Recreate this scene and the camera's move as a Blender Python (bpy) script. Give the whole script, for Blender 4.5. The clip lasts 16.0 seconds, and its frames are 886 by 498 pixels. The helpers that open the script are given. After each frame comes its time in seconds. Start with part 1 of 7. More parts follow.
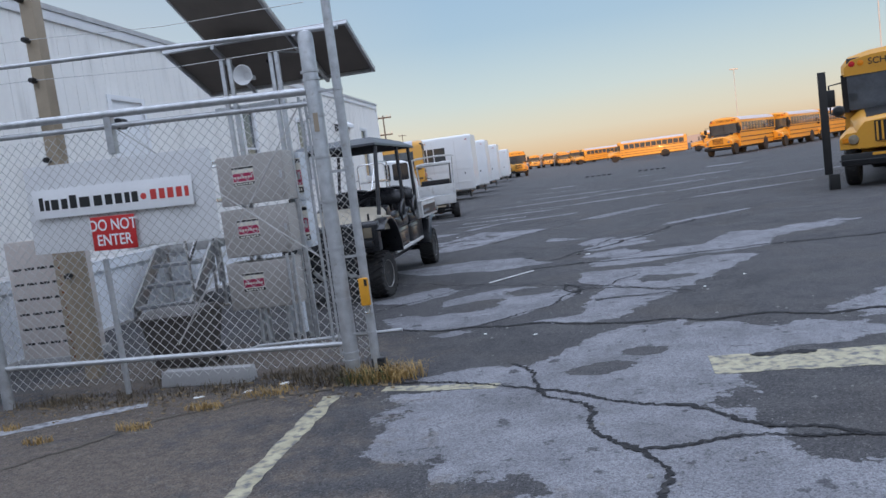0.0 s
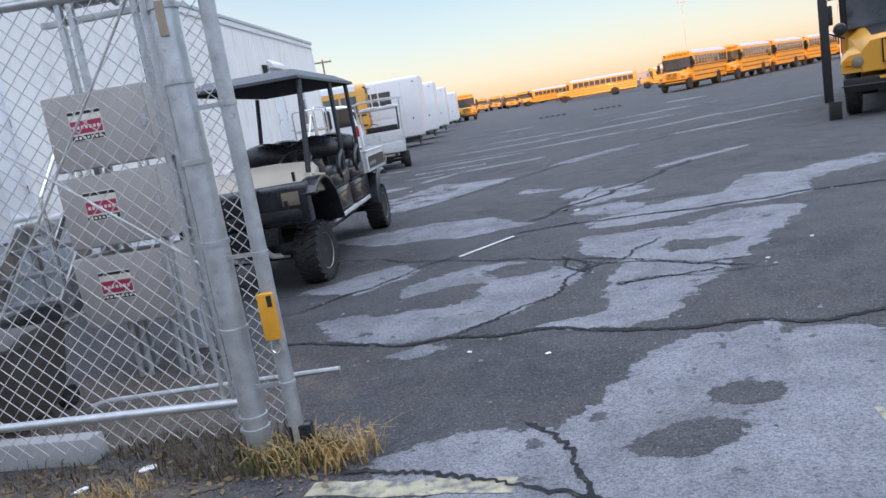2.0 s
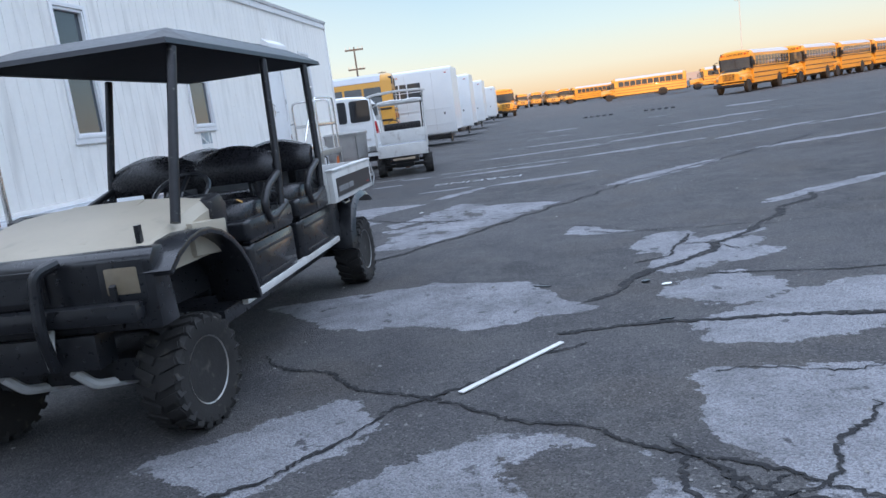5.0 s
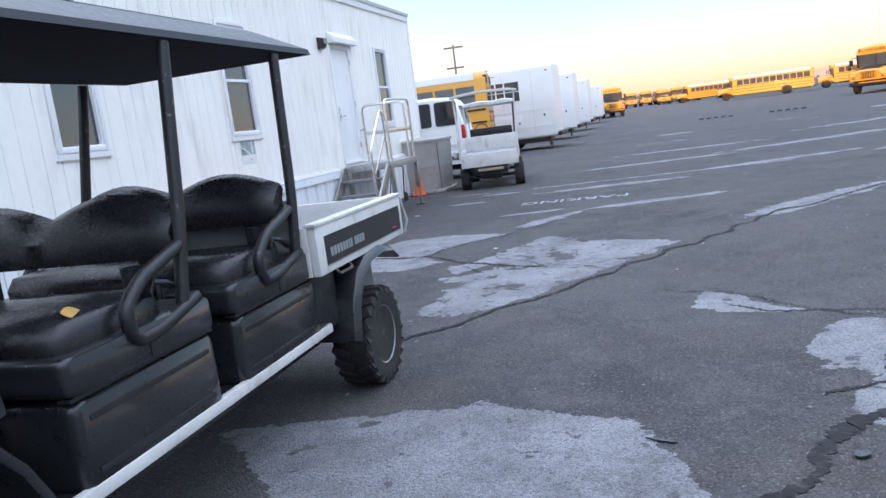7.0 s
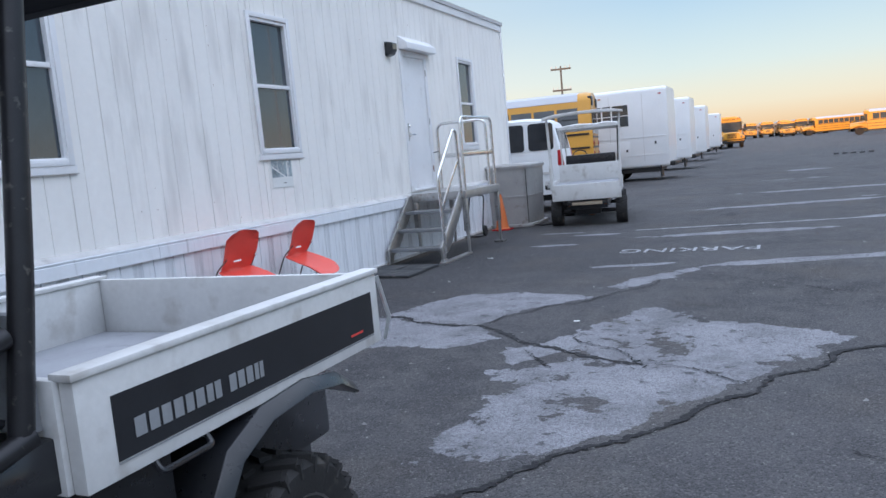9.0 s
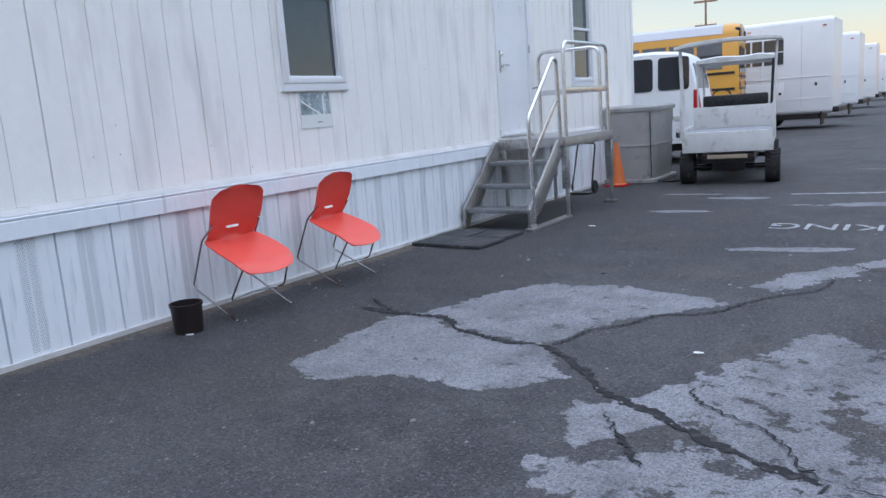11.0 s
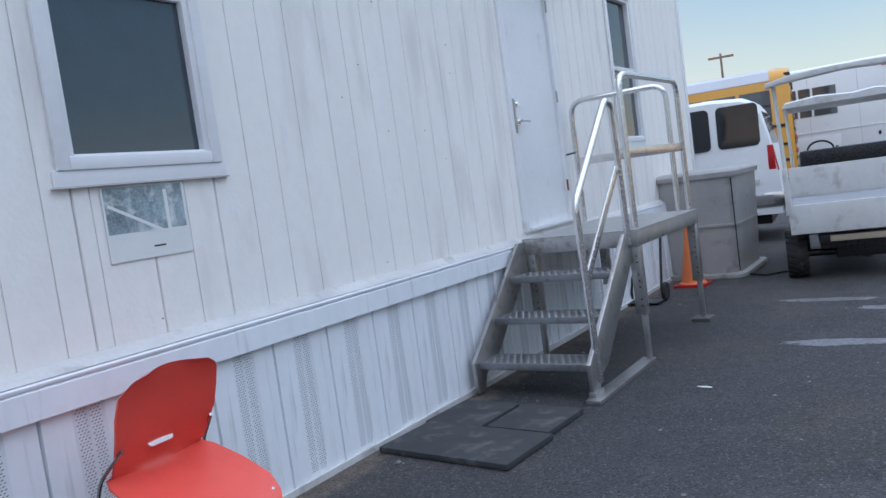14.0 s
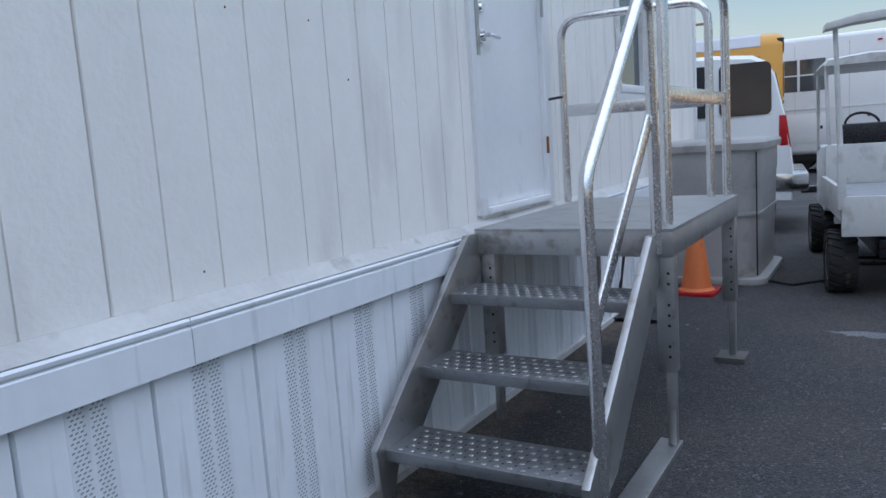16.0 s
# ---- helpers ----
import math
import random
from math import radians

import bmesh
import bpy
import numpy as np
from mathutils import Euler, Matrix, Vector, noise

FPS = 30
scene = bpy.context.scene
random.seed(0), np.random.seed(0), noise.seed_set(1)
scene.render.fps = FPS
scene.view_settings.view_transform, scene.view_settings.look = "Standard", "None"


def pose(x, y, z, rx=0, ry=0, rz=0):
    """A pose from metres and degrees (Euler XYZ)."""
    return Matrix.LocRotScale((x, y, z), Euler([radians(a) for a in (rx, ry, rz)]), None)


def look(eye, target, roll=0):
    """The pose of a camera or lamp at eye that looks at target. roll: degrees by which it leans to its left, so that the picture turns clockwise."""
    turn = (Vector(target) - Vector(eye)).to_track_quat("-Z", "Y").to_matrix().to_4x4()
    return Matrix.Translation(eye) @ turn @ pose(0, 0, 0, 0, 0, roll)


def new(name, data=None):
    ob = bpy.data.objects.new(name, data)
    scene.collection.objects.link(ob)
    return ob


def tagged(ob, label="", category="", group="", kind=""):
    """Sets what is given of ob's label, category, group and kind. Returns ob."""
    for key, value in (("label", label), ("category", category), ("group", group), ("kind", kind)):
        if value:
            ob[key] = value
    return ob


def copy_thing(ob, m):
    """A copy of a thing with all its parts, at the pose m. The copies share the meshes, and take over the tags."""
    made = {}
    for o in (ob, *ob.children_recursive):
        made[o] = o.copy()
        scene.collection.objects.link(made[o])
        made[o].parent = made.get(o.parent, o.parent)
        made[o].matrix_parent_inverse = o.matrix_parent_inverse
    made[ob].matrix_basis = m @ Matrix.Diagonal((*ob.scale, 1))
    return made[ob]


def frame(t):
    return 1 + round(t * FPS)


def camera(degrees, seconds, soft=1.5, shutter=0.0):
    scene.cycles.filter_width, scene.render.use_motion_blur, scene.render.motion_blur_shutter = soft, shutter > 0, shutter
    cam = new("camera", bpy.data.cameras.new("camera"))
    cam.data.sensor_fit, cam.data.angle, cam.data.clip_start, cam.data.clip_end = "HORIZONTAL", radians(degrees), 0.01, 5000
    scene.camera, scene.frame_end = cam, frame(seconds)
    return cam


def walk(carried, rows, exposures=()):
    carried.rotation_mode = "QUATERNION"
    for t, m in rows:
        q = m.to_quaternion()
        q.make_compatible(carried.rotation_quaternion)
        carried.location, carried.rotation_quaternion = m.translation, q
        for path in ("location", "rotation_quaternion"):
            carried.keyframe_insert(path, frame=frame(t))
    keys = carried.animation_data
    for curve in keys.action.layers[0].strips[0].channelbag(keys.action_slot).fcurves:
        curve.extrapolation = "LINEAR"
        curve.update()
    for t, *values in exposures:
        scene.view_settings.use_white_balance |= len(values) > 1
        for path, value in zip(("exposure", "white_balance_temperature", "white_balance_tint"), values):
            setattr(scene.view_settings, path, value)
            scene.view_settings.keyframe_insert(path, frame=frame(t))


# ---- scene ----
cam = camera(60.8, 16.0)
PATH = [
    (0, (0.076, 0.168, 1.482), (-0.25, 2.131, 1.287), -7.5),
    (0.5, (-0.067, 0.756, 1.477), (-0.489, 2.699, 1.259), -8.9),
    (1, (-0.113, 1.388, 1.429), (-0.469, 3.341, 1.181), -10.3),
    (1.5, (-0.26, 1.998, 1.436), (-0.669, 3.935, 1.157), -10.6),
    (2, (-0.328, 2.538, 1.423), (-0.544, 4.495, 1.072), -9.6),
    (2.5, (-0.404, 3.175, 1.464), (-0.678, 5.145, 1.249), -9.7),
    (3, (-0.469, 3.731, 1.45), (-0.667, 5.699, 1.155), -10.5),
    (3.5, (-0.436, 4.349, 1.457), (-0.755, 6.31, 1.226), -8.6),
    (4, (-0.432, 4.965, 1.451), (-0.719, 6.923, 1.158), -8.6),
    (4.2, (-0.394, 5.184, 1.443), (-0.633, 7.144, 1.126), -8.4),
    (6.3, (-0.389, 7.836, 1.491), (-0.829, 9.739, 1.063), -5.9),
    (6.5, (-0.394, 8.074, 1.5), (-0.781, 9.985, 1.055), -6.9),
    (7, (-0.468, 8.707, 1.514), (-1.035, 10.598, 1.192), -7.4),
    (7.5, (-0.609, 9.321, 1.51), (-1.14, 11.233, 1.263), -6.0),
    (8, (-0.648, 9.943, 1.489), (-1.239, 11.84, 1.259), -5.6),
    (8.2, (-0.697, 10.167, 1.511), (-1.375, 12.036, 1.288), -5.5),
    (10.3, (-0.967, 12.6, 1.398), (-1.917, 14.341, 1.139), -5.0),
    (10.5, (-1.074, 12.828, 1.39), (-2.111, 14.52, 1.136), -4.9),
    (11, (-1.322, 13.335, 1.385), (-2.424, 14.965, 1.028), -4.2),
    (11.5, (-1.604, 13.921, 1.389), (-2.83, 15.46, 1.028), -3.3),
    (12, (-1.964, 14.438, 1.384), (-3.125, 16.016, 0.982), -5.1),
    (12.5, (-2.272, 14.979, 1.389), (-3.466, 16.559, 1.111), -5.5),
    (13, (-2.661, 15.458, 1.416), (-3.892, 17.007, 1.123), -6.3),
    (13.5, (-2.881, 16.041, 1.431), (-3.933, 17.73, 1.234), -9.0),
    (14, (-3.218, 16.549, 1.437), (-4.35, 18.191, 1.286), -7.9),
    (14.5, (-3.497, 17.065, 1.458), (-4.605, 18.727, 1.364), -7.5),
    (15, (-3.81, 17.591, 1.448), (-4.922, 19.25, 1.34), -6.4),
    (15.5, (-4.106, 18.079, 1.421), (-5.122, 19.792, 1.237), -4.5),
    (16, (-4.346, 18.603, 1.39), (-5.364, 20.302, 1.114), -3.9),
]
EXPOSURES = [(0, 0.5), (0.5, 0.45), (1, 0.58), (2, 0.92), (2.5, 0.8), (3, 0.75), (4, 0.68), (6.5, 1.3), (7, 1.22), (8, 0.97), (10.5, 0.7), (11, 0.8), (12, 0.86), (13, 0.71), (14, 0.65), (15, 0.43), (15.5, 0.42), (16, 0.45)]
WARM = {0: 300, 0.5: 450, 1: 950, 2: 350, 2.5: 250, 3: 250, 4: -50, 6.5: 200, 7: 250, 8: 200, 10.5: 200, 11: 250, 12: 200, 13: 100, 14: 80}
walk(cam, [(t, look(eye, target, roll)) for t, eye, target, roll in PATH], [(t, stops, 6500 + WARM.get(t, 0), 10 + WARM.get(t, 0) / 110) for t, stops in EXPOSURES])

# ---- light ----
SUN_EL, SUN_AZ = 4.6, -4.0
world = bpy.data.worlds.new("sky")
scene.world = world
world.use_nodes = True
wn, wl = world.node_tree.nodes, world.node_tree.links
wbg = wn["Background"]
wsky = wn.new("ShaderNodeTexSky")
wsky.sky_type, wsky.sun_disc = "NISHITA", False
wsky.sun_elevation, wsky.sun_rotation = radians(SUN_EL), radians(180 + SUN_AZ)
wtc, wsep, wramp = wn.new("ShaderNodeTexCoord"), wn.new("ShaderNodeSeparateXYZ"), wn.new("ShaderNodeValToRGB")
wl.new(wtc.outputs["Generated"], wsep.inputs[0])
wl.new(wsep.outputs["Z"], wramp.inputs[0])
for k, (at, col) in enumerate(((0.0, (0.43, 0.305, 0.19)), (0.035, (0.36, 0.36, 0.34)), (0.085, (0.265, 0.34, 0.41)), (0.17, (0.168, 0.268, 0.395)), (0.34, (0.125, 0.232, 0.39)), (0.54, (0.77, 0.92, 1.19)), (1.0, (1.04, 1.24, 1.66)))):
    e = wramp.color_ramp.elements[k] if k < 2 else wramp.color_ramp.elements.new(at)
    e.position, e.color = at, (*col, 1)
wmul = wn.new("ShaderNodeMix")
wmul.data_type, wmul.blend_type = "RGBA", "ADD"
wmul.inputs["Factor"].default_value = 0.04
wl.new(wramp.outputs[0], wmul.inputs["A"])
wl.new(wsky.outputs[0], wmul.inputs["B"])
# the low sky grows creamier towards the west
wglow, wlow, wboth, wcream = wn.new("ShaderNodeMapRange"), wn.new("ShaderNodeMapRange"), wn.new("ShaderNodeMath"), wn.new("ShaderNodeMix")
wl.new(wsep.outputs["X"], wglow.inputs[0])
wl.new(wsep.outputs["Z"], wlow.inputs[0])
for node, (a, b, c, d) in ((wglow, (-0.12, -0.6, 0.0, 0.6)), (wlow, (0.05, 0.42, 1.0, 0.0))):
    for key, v in zip(("From Min", "From Max", "To Min", "To Max"), (a, b, c, d)):
        node.inputs[key].default_value = v
wboth.operation = "MULTIPLY"
wl.new(wglow.outputs[0], wboth.inputs[0])
wl.new(wlow.outputs[0], wboth.inputs[1])
wcream.data_type = "RGBA"
wcream.inputs["B"].default_value = (0.60, 0.56, 0.47, 1)
wl.new(wboth.outputs[0], wcream.inputs["Factor"])
wl.new(wmul.outputs["Result"], wcream.inputs["A"])
wl.new(wcream.outputs["Result"], wbg.inputs[0])
wbg.inputs[1].default_value = 1.0

sun = new("sun", bpy.data.lights.new("sun", "SUN"))
sun.data.energy, sun.data.angle, sun.data.color = 2.2, radians(0.6), (1.0, 0.55, 0.24)
sun.matrix_world = look((0, 0, 40), (40 * math.cos(radians(SUN_EL)) * math.sin(radians(SUN_AZ)), 40 * math.cos(radians(SUN_EL)) * math.cos(radians(SUN_AZ)), 40 - 40 * math.sin(radians(SUN_EL))))

# ---- building kit ----


class Geo:
    """Points and faces of one mesh."""

    def __init__(self):
        self.v, self.f = [], []

    def add(self, pts, faces, m=None):
        b = len(self.v)
        self.v += [tuple(m @ Vector(p)) if m else tuple(p) for p in pts]
        self.f += [tuple(b + i for i in q) for q in faces]
        return self

    def box(self, a, b, m=None):
        (x0, y0, z0), (x1, y1, z1) = a, b
        p = [(x0, y0, z0), (x1, y0, z0), (x1, y1, z0), (x0, y1, z0), (x0, y0, z1), (x1, y0, z1), (x1, y1, z1), (x0, y1, z1)]
        return self.add(p, [(0, 3, 2, 1), (4, 5, 6, 7), (0, 1, 5, 4), (1, 2, 6, 5), (2, 3, 7, 6), (3, 0, 4, 7)], m)

    def cyl(self, p0, p1, r, n=12, r2=None, cap=True):
        p0, p1 = Vector(p0), Vector(p1)
        d = (p1 - p0).normalized()
        u = d.orthogonal().normalized()
        w = d.cross(u)
        r2 = r if r2 is None else r2
        pts = []
        for p, q in ((p0, r), (p1, r2)):
            for i in range(n):
                a = 2 * math.pi * i / n
                pts.append(p + (u * math.cos(a) + w * math.sin(a)) * q)
        fs = [(i, (i + 1) % n, n + (i + 1) % n, n + i) for i in range(n)]
        if cap:
            fs += [tuple(range(n - 1, -1, -1)), tuple(range(n, 2 * n))]
        return self.add(pts, fs)

    def tube(self, path, r, n=8, bend=0.0):
        pts = [Vector(p) for p in path]
        if bend > 0:
            out = [pts[0]]
            for a, b, c in zip(pts, pts[1:], pts[2:]):
                k = min(bend, (a - b).length * 0.45, (c - b).length * 0.45)
                s, e = b + (a - b).normalized() * k, b + (c - b).normalized() * k
                for i in range(6):
                    t = i / 5
                    out.append((1 - t) ** 2 * s + 2 * t * (1 - t) * b + t * t * e)
            pts = out + [pts[-1]]
        rings, u = [], None
        for i, p in enumerate(pts):
            d = (pts[min(i + 1, len(pts) - 1)] - pts[max(i - 1, 0)]).normalized()
            u = d.orthogonal().normalized() if u is None else (u - d * u.dot(d)).normalized()
            w = d.cross(u)
            rings.append([p + (u * math.cos(2 * math.pi * k / n) + w * math.sin(2 * math.pi * k / n)) * r for k in range(n)])
        fs = []
        for i in range(len(rings) - 1):
            for k in range(n):
                fs.append((i * n + k, i * n + (k + 1) % n, (i + 1) * n + (k + 1) % n, (i + 1) * n + k))
        fs += [tuple(range(n - 1, -1, -1)), tuple(range((len(rings) - 1) * n, len(rings) * n))]
        return self.add([p for q in rings for p in q], fs)

    def prism(self, poly, axis, a, b, m=None):
        """An outline (two coordinates a point) pulled along an axis from a to b."""
        n = len(poly)
        def put(p, t):
            return {"x": (t, p[0], p[1]), "y": (p[0], t, p[1]), "z": (p[0], p[1], t)}[axis]
        pts = [put(p, a) for p in poly] + [put(p, b) for p in poly]
        fs = [(i, (i + 1) % n, n + (i + 1) % n, n + i) for i in range(n)]
        return self.add(pts, fs + [tuple(range(n - 1, -1, -1)), tuple(range(n, 2 * n))], m)

    def loft(self, sections, cap=True):
        n = len(sections[0])
        fs = []
        for i in range(len(sections) - 1):
            for k in range(n):
                fs.append((i * n + k, i * n + (k + 1) % n, (i + 1) * n + (k + 1) % n, (i + 1) * n + k))
        if cap:
            fs += [tuple(range(n - 1, -1, -1)), tuple(range((len(sections) - 1) * n, len(sections) * n))]
        return self.add([p for s in sections for p in s], fs)

    def lathe(self, profile, centre, axis="z", n=20):
        """Profile of (radius, height) turned round an axis through centre."""
        secs = []
        c = Vector(centre)
        for r, h in profile:
            ring = []
            for i in range(n):
                a = 2 * math.pi * i / n
                x, y = r * math.cos(a), r * math.sin(a)
                ring.append(c + Vector({"z": (x, y, h), "x": (h, x, y), "y": (x, h, y)}[axis]))
            secs.append(ring)
        return self.loft(secs)

    def panel(self, rows):
        """A sheet of quads from rows of points."""
        n = len(rows[0])
        return self.add([p for r in rows for p in r], [(i * n + k, i * n + k + 1, (i + 1) * n + k + 1, (i + 1) * n + k) for i in range(len(rows) - 1) for k in range(n - 1)])


def rrect(x0, x1, y0, y1, r, n=4):
    pts = []
    for cx, cy, a0 in ((x1 - r, y1 - r, 0), (x0 + r, y1 - r, 90), (x0 + r, y0 + r, 180), (x1 - r, y0 + r, 270)):
        for i in range(n + 1):
            a = radians(a0 + 90 * i / n)
            pts.append((cx + r * math.cos(a), cy + r * math.sin(a)))
    return pts


def mesh_of(name, geo, mats, bevel=0.0, smooth=None):
    me = bpy.data.meshes.new(name)
    me.from_pydata(geo.v, [], geo.f)
    bm = bmesh.new()
    bm.from_mesh(me)
    bmesh.ops.recalc_face_normals(bm, faces=bm.faces)
    if bevel:
        sharp = [e for e in bm.edges if len(e.link_faces) == 2 and e.calc_face_angle(0) > 0.6]
        bmesh.ops.bevel(bm, geom=sharp, offset=bevel, segments=2, profile=0.6, affect="EDGES", clamp_overlap=True)
    bm.to_mesh(me)
    bm.free()
    for m in (mats if isinstance(mats, (list, tuple)) else [mats]):
        me.materials.append(m)
    me.polygons.foreach_set("use_smooth", [True] * len(me.polygons))
    me.set_sharp_from_angle(angle=radians(smooth or 38))
    return me


def part(name, geo, material, parent=None, label="", bevel=0.0, smooth=None):
    ob = new(name, geo if isinstance(geo, bpy.types.Mesh) else mesh_of(name, geo, material, bevel, smooth))
    ob.parent = parent
    return tagged(ob, label)


def thing(name, label, category, at=(0, 0, 0), rz=0.0, group="", kind=""):
    ob = new(name)
    ob.empty_display_size = 0.1
    ob.matrix_basis = pose(*at, 0, 0, rz)
    return tagged(ob, label, category, group, kind)


def solo(name, geo, material, label, category, group="", kind="", bevel=0.0, at=None):
    ob = part(name, geo, material, None, label, bevel)
    if at:
        ob.matrix_basis = at
    return tagged(ob, "", category, group, kind)


# ---- materials ----


def material(name, colour, rough=0.6, metal=0.0, vary=0.12, scale=6.0, bump=0.0, bump_scale=60.0, dirt=None, dirt_at=0.55, streak=None, ior=1.45, tint=None, coat=0.0):
    """Base colour varied at two scales, with optional dirt of another colour, streaks (x, y, z scales) and fine relief."""
    m = bpy.data.materials.new(name)
    m.use_nodes = True
    n, l = m.node_tree.nodes, m.node_tree.links
    b = n["Principled BSDF"]
    b.inputs["Roughness"].default_value, b.inputs["Metallic"].default_value, b.inputs["IOR"].default_value = rough, metal, ior
    b.inputs["Coat Weight"].default_value = coat
    tc = n.new("ShaderNodeTexCoord")
    co = tc.outputs["Object"]
    big, fine = n.new("ShaderNodeTexNoise"), n.new("ShaderNodeTexNoise")
    big.inputs["Scale"].default_value, fine.inputs["Scale"].default_value = scale, scale * 11
    big.inputs["Detail"].default_value, fine.inputs["Detail"].default_value = 5, 4
    if streak:
        mp = n.new("ShaderNodeMapping")
        mp.inputs["Scale"].default_value = streak
        l.new(co, mp.inputs[0])
        l.new(mp.outputs[0], big.inputs[0])
    else:
        l.new(co, big.inputs[0])
    l.new(co, fine.inputs[0])
    mx = n.new("ShaderNodeMix")
    mx.data_type = "FLOAT"
    mx.inputs[0].default_value = 0.35
    l.new(big.outputs[0], mx.inputs["A"])
    l.new(fine.outputs[0], mx.inputs["B"])
    rp = n.new("ShaderNodeValToRGB")
    l.new(mx.outputs[0], rp.inputs[0])
    lo, hi = [c * (1 - vary) for c in colour], [min(1, c * (1 + vary)) for c in colour]
    rp.color_ramp.elements[0].position, rp.color_ramp.elements[1].position = 0.3, 0.7
    rp.color_ramp.elements[0].color, rp.color_ramp.elements[1].color = (*lo, 1), (*hi, 1)
    out = rp.outputs[0]
    if dirt:
        dn, dr, dm = n.new("ShaderNodeTexNoise"), n.new("ShaderNodeValToRGB"), n.new("ShaderNodeMix")
        dn.inputs["Scale"].default_value, dn.inputs["Detail"].default_value = scale * 1.7, 8
        l.new((mp.outputs[0] if streak else co), dn.inputs[0])
        dr.color_ramp.elements[0].position, dr.color_ramp.elements[1].position = dirt_at, dirt_at + 0.2
        l.new(dn.outputs[0], dr.inputs[0])
        dm.data_type = "RGBA"
        l.new(dr.outputs[0], dm.inputs["Factor"])
        l.new(out, dm.inputs["A"])
        dm.inputs["B"].default_value = (*dirt, 1)
        out = dm.outputs["Result"]
    l.new(out, b.inputs["Base Color"])
    rr = n.new("ShaderNodeMapRange")
    rr.inputs["To Min"].default_value, rr.inputs["To Max"].default_value = max(0.02, rough - 0.1), min(1, rough + 0.1)
    l.new(fine.outputs[0], rr.inputs[0])
    if rough > 0.12:
        l.new(rr.outputs[0], b.inputs["Roughness"])
    if bump:
        bt, bn = n.new("ShaderNodeTexNoise"), n.new("ShaderNodeBump")
        bt.inputs["Scale"].default_value, bt.inputs["Detail"].default_value = bump_scale, 6
        l.new(co, bt.inputs[0])
        l.new(bt.outputs[0], bn.inputs["Height"])
        bn.inputs["Strength"].default_value, bn.inputs["Distance"].default_value = bump, 0.01
        l.new(bn.outputs[0], b.inputs["Normal"])
    return m


M_siding = material("painted_siding", (0.88, 0.855, 0.82), 0.5, vary=0.045, scale=1.3, bump=0.22, bump_scale=45, dirt=(0.72, 0.695, 0.665), dirt_at=0.54, streak=(1, 1.8, 0.4))
M_skirt = material("vinyl_skirting", (0.80, 0.82, 0.85), 0.45, vary=0.05, scale=1.6, dirt=(0.55, 0.56, 0.58), dirt_at=0.6, streak=(1, 7, 0.6))
M_trim = material("white_trim", (0.79, 0.79, 0.80), 0.5, vary=0.05, scale=2.0, dirt=(0.5, 0.48, 0.45), dirt_at=0.62)
M_ledge = material("grey_ledge", (0.56, 0.545, 0.53), 0.6, vary=0.14, scale=4.0, dirt=(0.30, 0.28, 0.26), dirt_at=0.58)
M_roof = material("roof_membrane", (0.5, 0.5, 0.5), 0.8)
M_pane = material("dark_window_glass", (0.03, 0.045, 0.06), 0.03, vary=0.1, ior=1.9)
M_blind = material("window_dark", (0.03, 0.035, 0.04), 0.05, vary=0.1, ior=1.6)
M_alu = material("mill_aluminium", (0.45, 0.445, 0.44), 0.36, 0.88, vary=0.14, scale=7, dirt=(0.25, 0.21, 0.17), dirt_at=0.57)
M_tread = material("worn_tread_plate", (0.27, 0.275, 0.285), 0.42, 0.8, vary=0.2, scale=8, dirt=(0.12, 0.11, 0.10), dirt_at=0.56)
M_alu_rail = material("polished_aluminium", (0.74, 0.73, 0.72), 0.25, 0.95, vary=0.06, scale=9)
M_galv = material("galvanised_steel", (0.52, 0.53, 0.54), 0.45, 0.7, vary=0.22, scale=14, dirt=(0.36, 0.34, 0.31), dirt_at=0.6)
M_wire = material("galvanised_wire", (0.55, 0.54, 0.52), 0.5, 0.5, vary=0.2, scale=10)
M_red = material("red_plastic", (0.80, 0.095, 0.07), 0.34, vary=0.06, scale=8, bump=0.05, bump_scale=300)
M_blacktube = material("black_steel", (0.025, 0.025, 0.028), 0.4, 0.3, vary=0.2, scale=20, dirt=(0.2, 0.19, 0.17), dirt_at=0.62)
M_black = material("black_plastic", (0.015, 0.016, 0.019), 0.30, vary=0.15, scale=3, dirt=(0.027, 0.027, 0.028), dirt_at=0.6, bump=0.04, bump_scale=8, coat=0.25)
M_vinyl = material("black_vinyl", (0.014, 0.014, 0.017), 0.28, vary=0.2, scale=6, bump=0.12, bump_scale=160)
M_tyre = material("tyre_rubber", (0.022, 0.021, 0.021), 0.75, vary=0.3, scale=9, dirt=(0.09, 0.08, 0.07), dirt_at=0.58, bump=0.2, bump_scale=90)
M_rim = material("dusty_rim", (0.36, 0.345, 0.335), 0.36, 0.8, vary=0.3, scale=12, dirt=(0.13, 0.11, 0.095), dirt_at=0.55)
M_beige = material("beige_plastic", (0.42, 0.37, 0.29), 0.5, vary=0.08, scale=3, dirt=(0.3, 0.27, 0.22), dirt_at=0.62)
M_white = material("white_paint", (0.78, 0.79, 0.80), 0.4, vary=0.04, scale=1.5, dirt=(0.6, 0.6, 0.58), dirt_at=0.64, coat=0.15)
M_whitemetal = material("worn_white_metal", (0.60, 0.595, 0.58), 0.5, vary=0.1, scale=4, dirt=(0.40, 0.375, 0.345), dirt_at=0.55, bump=0.1, bump_scale=20)
M_greybed = material("grey_bed", (0.30, 0.31, 0.33), 0.7, vary=0.14, scale=5, dirt=(0.18, 0.18, 0.18), dirt_at=0.6)
